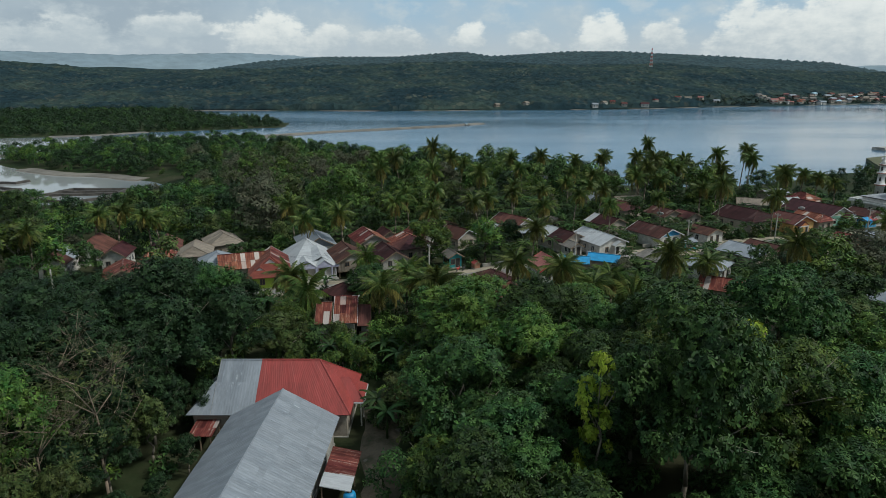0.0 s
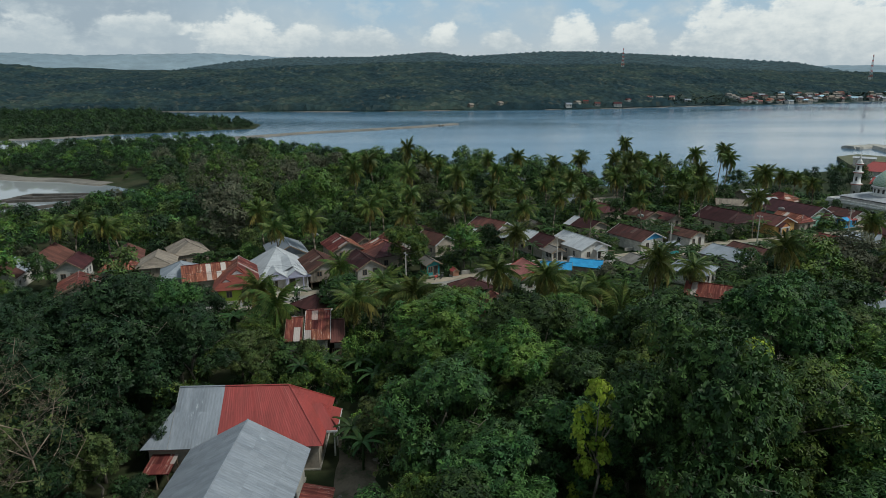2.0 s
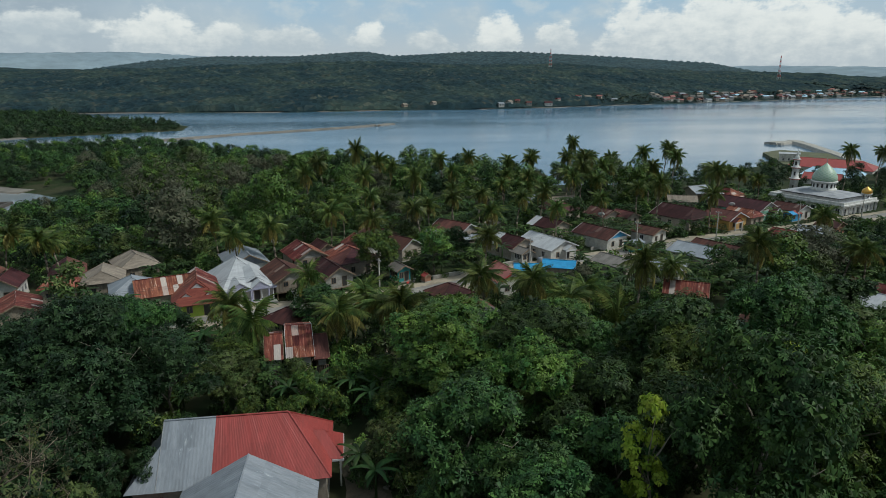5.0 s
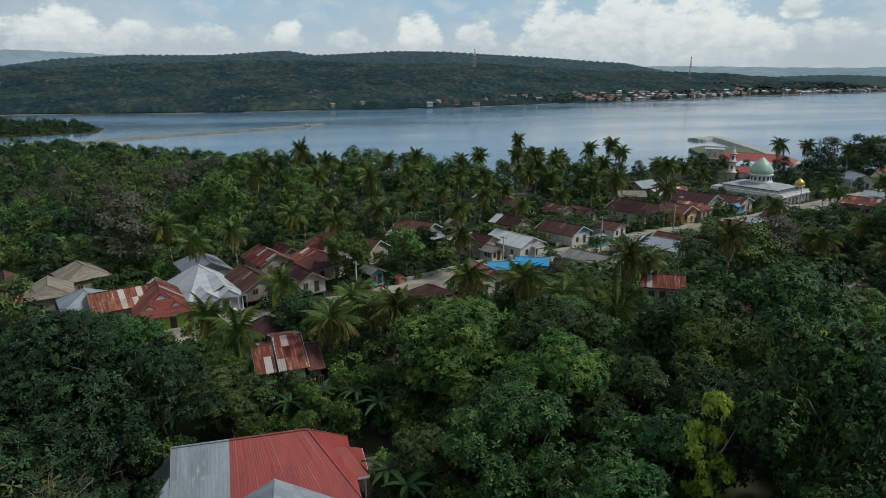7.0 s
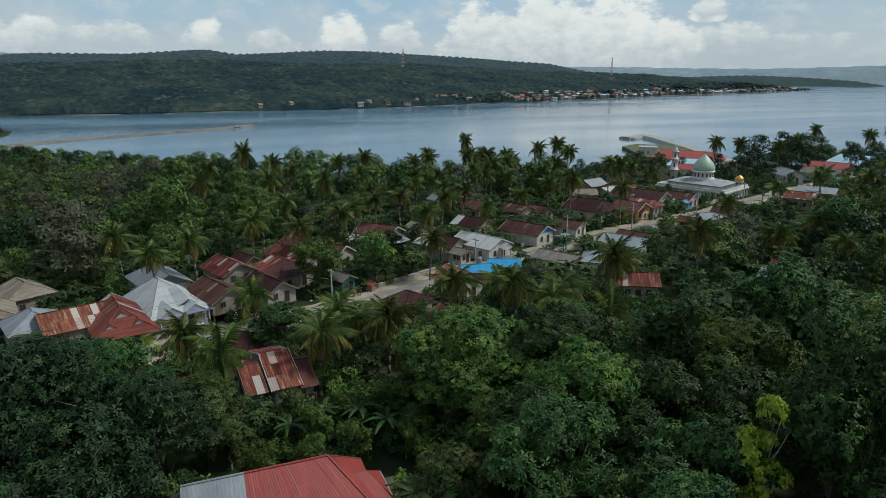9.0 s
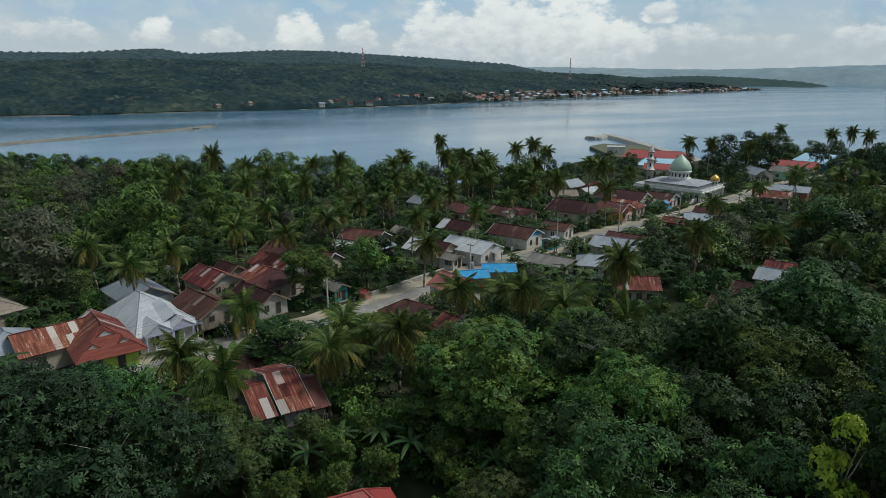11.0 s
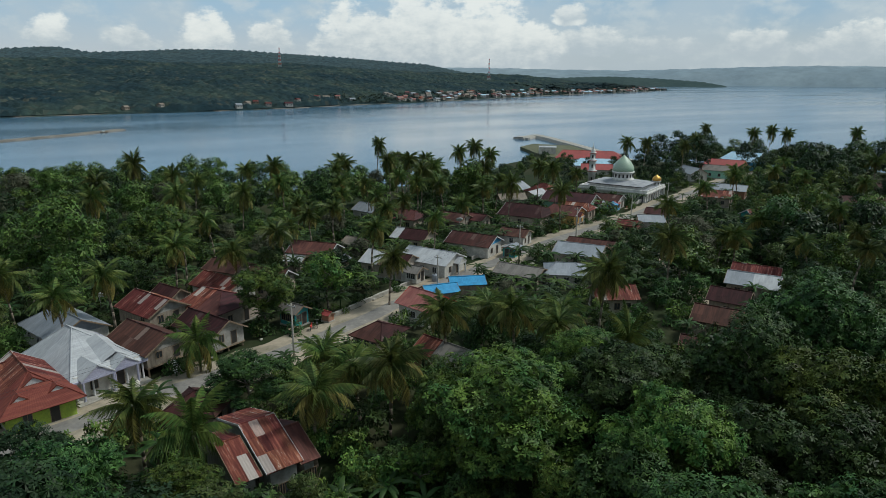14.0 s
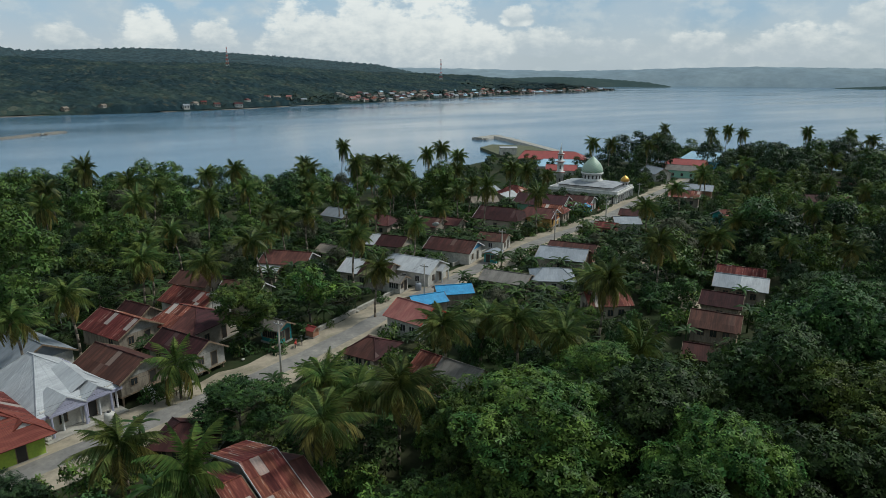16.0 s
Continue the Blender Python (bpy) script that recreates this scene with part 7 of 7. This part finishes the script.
# gardens of the village
for x, y, s, turn, seed in ((-31.5, 52.5, 1.0, 20, 71), (-37.5, 58, 0.95, 130, 72), (-33.5, 47.5, 0.85, 250, 73)):
    ob = empty("bare_tree", pose(x, y, gz(x, y), 0, 0, turn) @ Matrix.Scale(s, 4))
    part("trunk", limbs_mesh(np.random.default_rng(seed), "trunk", 15.0, 6.5, 0.17, "bark_bare", 11, True), ob)
    v, q = crown_arrays(np.random.default_rng(seed), 15.5, 5.6, 16, 110, 5, 0.30, 0.45, inner=0)
    part("crown", fast_mesh("crown", v, np.zeros((0, 4), int), "leaf_olive", q), ob, "sparse olive leaves")
    tagged(ob, "half-dead tree with bare brown twisting branches and few leaves", "tree", "trees of the headland")
rg = np.random.default_rng(8)
beds = scatter(6000, -70, 235, 92, 215, 3.5, rg, lambda x, y: clear_of(x, y, 0.9) and (y > 108 or x > 45) and (x < 150 or y < 190))
shrubs = []
for k, (x, y) in enumerate(beds):
    u = rg.uniform()
    if u < 0.20:
        banana(x, y, rg.uniform(0.8, 1.25))
    elif u < 0.66 and x > 30:
        shrubs.append((x, y, rg.uniform(0.7, 1.4)))
    elif u < 0.62:
        tree(("shrub", "shrub_dark")[k % 2], x, y, rg.uniform(0.35, 0.72), "bush", group="bushes")
for x, y in ((-6, 79), (-8, 82), (-12, 83), (-15.5, 82), (-3.5, 76), (0, 73), (-7.5, 66), (-6.2, 63.5)):
    banana(x, y, 1.15)


def clump(seed):
    """A patch of banana plants as arrays, for the joined gardens."""
    r = np.random.default_rng(seed)
    vs, ts, k = [], [], 0
    for n in range(4):
        me = BANANAS[n % 2][1]
        v = np.array([p.co for p in me.vertices])
        t = np.array([(a, b, c) for p in me.polygons for a, b, c in ((p.vertices[0], p.vertices[1], p.vertices[2]), (p.vertices[0], p.vertices[2], p.vertices[3]))])
        a, g = r.uniform(0, 6.28), r.uniform(0.7, 1.15)
        x, y = v[:, 0] * math.cos(a) - v[:, 1] * math.sin(a), v[:, 0] * math.sin(a) + v[:, 1] * math.cos(a)
        vs.append(np.stack([x * g + r.normal(0, 1.3), y * g + r.normal(0, 1.3), v[:, 2] * g], -1)), ts.append(t + k)
        k += len(v)
    return np.concatenate(vs), np.concatenate(ts)


patches = scatter(5000, -62, 128, 112, 205, 4.2, rg, lambda x, y: clear_of(x, y, 1.4))
woodland("garden_bananas", "dense patches of banana plants between the village houses", [(x, y, gz(x, y) - 0.2) for x, y in patches], [clump(k) for k in (81, 82, 83)], ["banana_leaf", "banana_leaf", "banana_pale"], list(rg.uniform(0.65, 1.05, len(patches))), rg)
thicket = scatter(5000, -62, 128, 112, 215, 3.7, rg, lambda x, y: clear_of(x, y, 1.0))
woodland("garden_thicket", "leafy shrubs and small fruit trees between the village houses", [(x, y, gz(x, y) - 0.3) for x, y in thicket], [crown_arrays(np.random.default_rng(k), 3.6, 2.1, 6, 52, 4, 0.37, 0.0, inner=5) for k in (84, 85, 86)], ["leaf_dark", "leaf_mid", "leaf_deep", "leaf_fresh", "leaf_olive"], list(rg.uniform(0.4, 0.9, len(thicket))), rg)
crowns = [TREE_KINDS[k][3:5] for k in ("mid_a", "mid_b", "mid_c")]
east = [k for k, p in enumerate(joined) if p[0] > 88]
woodland("woodland_east", "dark dense trees among the scattered eastern houses", [joined[k] for k in east], [crown_arrays(np.random.default_rng(k), 11.5, 4.8, 15, 240, 4, 0.58, 0.2, inner=10) for k in (58, 59, 60)], ["leaf_dark", "leaf_deep", "leaf_deep", "leaf_mid", "leaf_deep"], [sizes[k] for k in east], rng)
sizes = [s for p, s in zip(joined, sizes) if p[0] <= 88]
joined = [p for p in joined if p[0] <= 88]
woodland("woodland_shore", "dense green woodland between village and shore", joined, crowns, ["leaf_dark", "leaf_mid", "leaf_fresh", "leaf_fresh", "leaf_mid", "leaf_grey", "leaf_deep", "leaf_olive", "leaf_mid"], sizes, rng)
spots = scatter(16000, -300, 40, 225, 490, 5.2, rng, lambda x, y: gz(x, y) > 0.5 and not (y < 330 and x > -150))
small = []
for k in (51, 52, 53):
    small.append(crown_arrays(np.random.default_rng(k), 9, 4.4, 8, 130, 3, 0.70, 0.1, inner=6))
woodland("woodland_point", "low dense trees on the wooded point", [(x, y, gz(x, y) - 0.5) for x, y in spots], small, ["leaf_dark", "leaf_deep", "leaf_dark", "leaf_deep", "leaf_mid"], rng.uniform(0.5, 1.0, len(spots)), rng)
mg = scatter(20000, -720, -150, 470, 985, 9.0, rng, lambda x, y: float(mangrove_height(np.array([x]), np.array([y]))[0]) > 0.35)
tiny = [crown_arrays(np.random.default_rng(k), 7, 5.8, 5, 28, 3, 1.5, 0.0, inner=2) for k in (54, 55)]
woodland("woodland_mangrove", "dark mangrove trees on the flat across the inlet", [(x, y, 0.2) for x, y in mg], tiny, ["leaf_deep", "leaf_deep", "leaf_deep", "leaf_dark"], rng.uniform(0.6, 1.0, len(mg)), rng)

low = [crown_arrays(np.random.default_rng(k), 2.4, 2.2, 5, 50, 4, 0.42, 0.0, inner=4) for k in (56, 57)]
under = scatter(12000, -80, 250, 28, 225, 4.9, rng, lambda x, y: clear_of(x, y, 0.4) and x > -36 - 0.62 * y and x < 24 + 1.0 * y and not (-10.2 < x < -3.6 and 48 < y < 76))
woodland("undergrowth", "dense low undergrowth of leafy shrubs", [(x, y, gz(x, y) - 0.3) for x, y in under] + [(x, y, gz(x, y) - 0.2) for x, y, s in shrubs], low, ["leaf_dark", "leaf_mid", "leaf_dark"], list(rng.uniform(0.5, 1.15, len(under))) + [s for x, y, s in shrubs], rng)


# ---- the far shore's trees ----
def far_crowns(n, x0, x1, d0, d1, size, rng, name, label, mat="forest_garden"):
    x = rng.uniform(x0, x1, n)
    d = d0 + (d1 - d0) * rng.uniform(0, 1, n) ** 1.3
    y = np.interp(x, SHORE_X, SHORE_Y) + d
    z = hill_height(x, y)
    ok = (z > 0.8) & ((x < 440) | (d > 90) | (rng.uniform(0, 1, n) < 0.9)) & (d > 3)
    x, y, z = x[ok], y[ok], z[ok]
    m, n = len(x), 12
    # each crown is a dome of ragged tufts that face outwards
    d = np.repeat(ball_points(60, rng)[None], 1, 0)[0]
    d = d[d[:, 2] > -0.15]
    pick = d[rng.integers(0, len(d), (m, n))]
    s = size * rng.uniform(0.5, 1.35, (m, 1, 1))
    mid = np.stack([x, y, z + 1.2], -1)[:, None] + pick * s * (1, 1, 0.8) * rng.uniform(0.75, 1.05, (m, n, 1))
    face = pick + rng.normal(0, 0.25, pick.shape) + (0, 0, 1.3)
    face /= np.linalg.norm(face, axis=2, keepdims=True)
    a = np.cross(face, rng.normal(0, 1, pick.shape))
    a /= np.linalg.norm(a, axis=2, keepdims=True) + 1e-9
    b = np.cross(face, a)
    r = s * 0.6
    v = np.stack([mid + a * r, mid - a * r * 0.6 + b * r * 0.8, mid - a * r * 0.6 - b * r * 0.8], 2)
    tri = np.arange(m * n * 3).reshape(-1, 3)
    return tagged(new(name, fast_mesh(name, v.reshape(-1, 3), np.zeros((0, 4), int), mat, tri)), label, "woodland", kind="stuff")


def crown_bumps(x, y, cell):
    """Height of closely packed round crowns over a slope, by the nearest of jittered stems."""
    best = np.full(x.shape, -9.0)
    cx, cy = np.floor(x / cell), np.floor(y / cell)
    for i in (-1, 0, 1):
        for j in (-1, 0, 1):
            a, b = cx + i, cy + j
            r1, r2, r3 = (np.modf(np.abs(np.sin(a * p + b * q) * 43758.5))[0] for p, q in ((12.9898, 78.233), (39.346, 11.135), (73.156, 52.235)))
            d2 = ((x - (a + r1) * cell) ** 2 + (y - (b + r2) * cell) ** 2) / (cell * (0.55 + 0.5 * r3)) ** 2
            best = np.maximum(best, (0.15 + 0.7 * r3 * r3) * cell * 0.8 * (1 - d2))
    return np.maximum(best, -0.15 * cell)


def canopy(name, label, x0, x1, step, depth0, depth, cell, mat):
    """The closed tops of a far forest over the slope."""
    rng = np.random.default_rng(10)
    xs, ds = np.arange(x0, x1, step), np.arange(depth0, depth, step)
    if depth0 < 5:
        ds = np.concatenate([[0.5, 1.4], ds + 2.0])
    gx, gd = np.meshgrid(xs, ds)
    gx = gx + rng.uniform(-0.35, 0.35, gx.shape) * step
    gd = np.where(gd > 5, gd + rng.uniform(-0.35, 0.35, gd.shape) * step, gd)
    gy = np.interp(gx, SHORE_X, SHORE_Y) + gd
    lift = np.clip((gd - 1.0) / 3, 0, 1) * (3.6 + crown_bumps(gx, gy, cell) + 1.6 * wobble(gx, gy, 47.0))
    lift = lift * np.where(gx > 420, np.clip((gd - 78) / 24, 0, 1), 1.0) - np.where((gx > 420) & (gd < 80), 1.5, 0)
    for hx, hd in ALONE:
        lift = lift * np.clip((np.hypot(gx - hx, (gd - hd + 6) * 0.6) - 7) / 5, 0, 1)
    if depth0 > 5:
        lift = lift - 9 * np.clip((depth0 + 24 - gd) / 22, 0, 1)
    gz_ = hill_height(gx, gy) + lift
    n, m = gx.shape
    k = np.arange(n * m).reshape(n, m)
    q = np.stack([k[:-1, :-1], k[:-1, 1:], k[1:, 1:], k[1:, :-1]], -1).reshape(-1, 4)
    return tagged(new(name, fast_mesh(name, np.stack([gx, gy, gz_], -1).reshape(-1, 3), q, mat)), label, "woodland", kind="stuff")


far_rng = np.random.default_rng(9)
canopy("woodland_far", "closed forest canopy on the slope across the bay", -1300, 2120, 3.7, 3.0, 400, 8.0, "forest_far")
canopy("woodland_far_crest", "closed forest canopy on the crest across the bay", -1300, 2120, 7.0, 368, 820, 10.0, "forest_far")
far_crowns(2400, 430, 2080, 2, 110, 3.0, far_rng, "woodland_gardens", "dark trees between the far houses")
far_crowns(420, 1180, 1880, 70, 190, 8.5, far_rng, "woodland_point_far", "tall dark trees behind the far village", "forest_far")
bank("beach", dense([(x, float(np.interp(x, SHORE_X, SHORE_Y)) + 1.0) for x in range(-700, 1900, 60)], 40), 2.2, 0.9, "sand", "thin pale beach along the far shore", "beach")
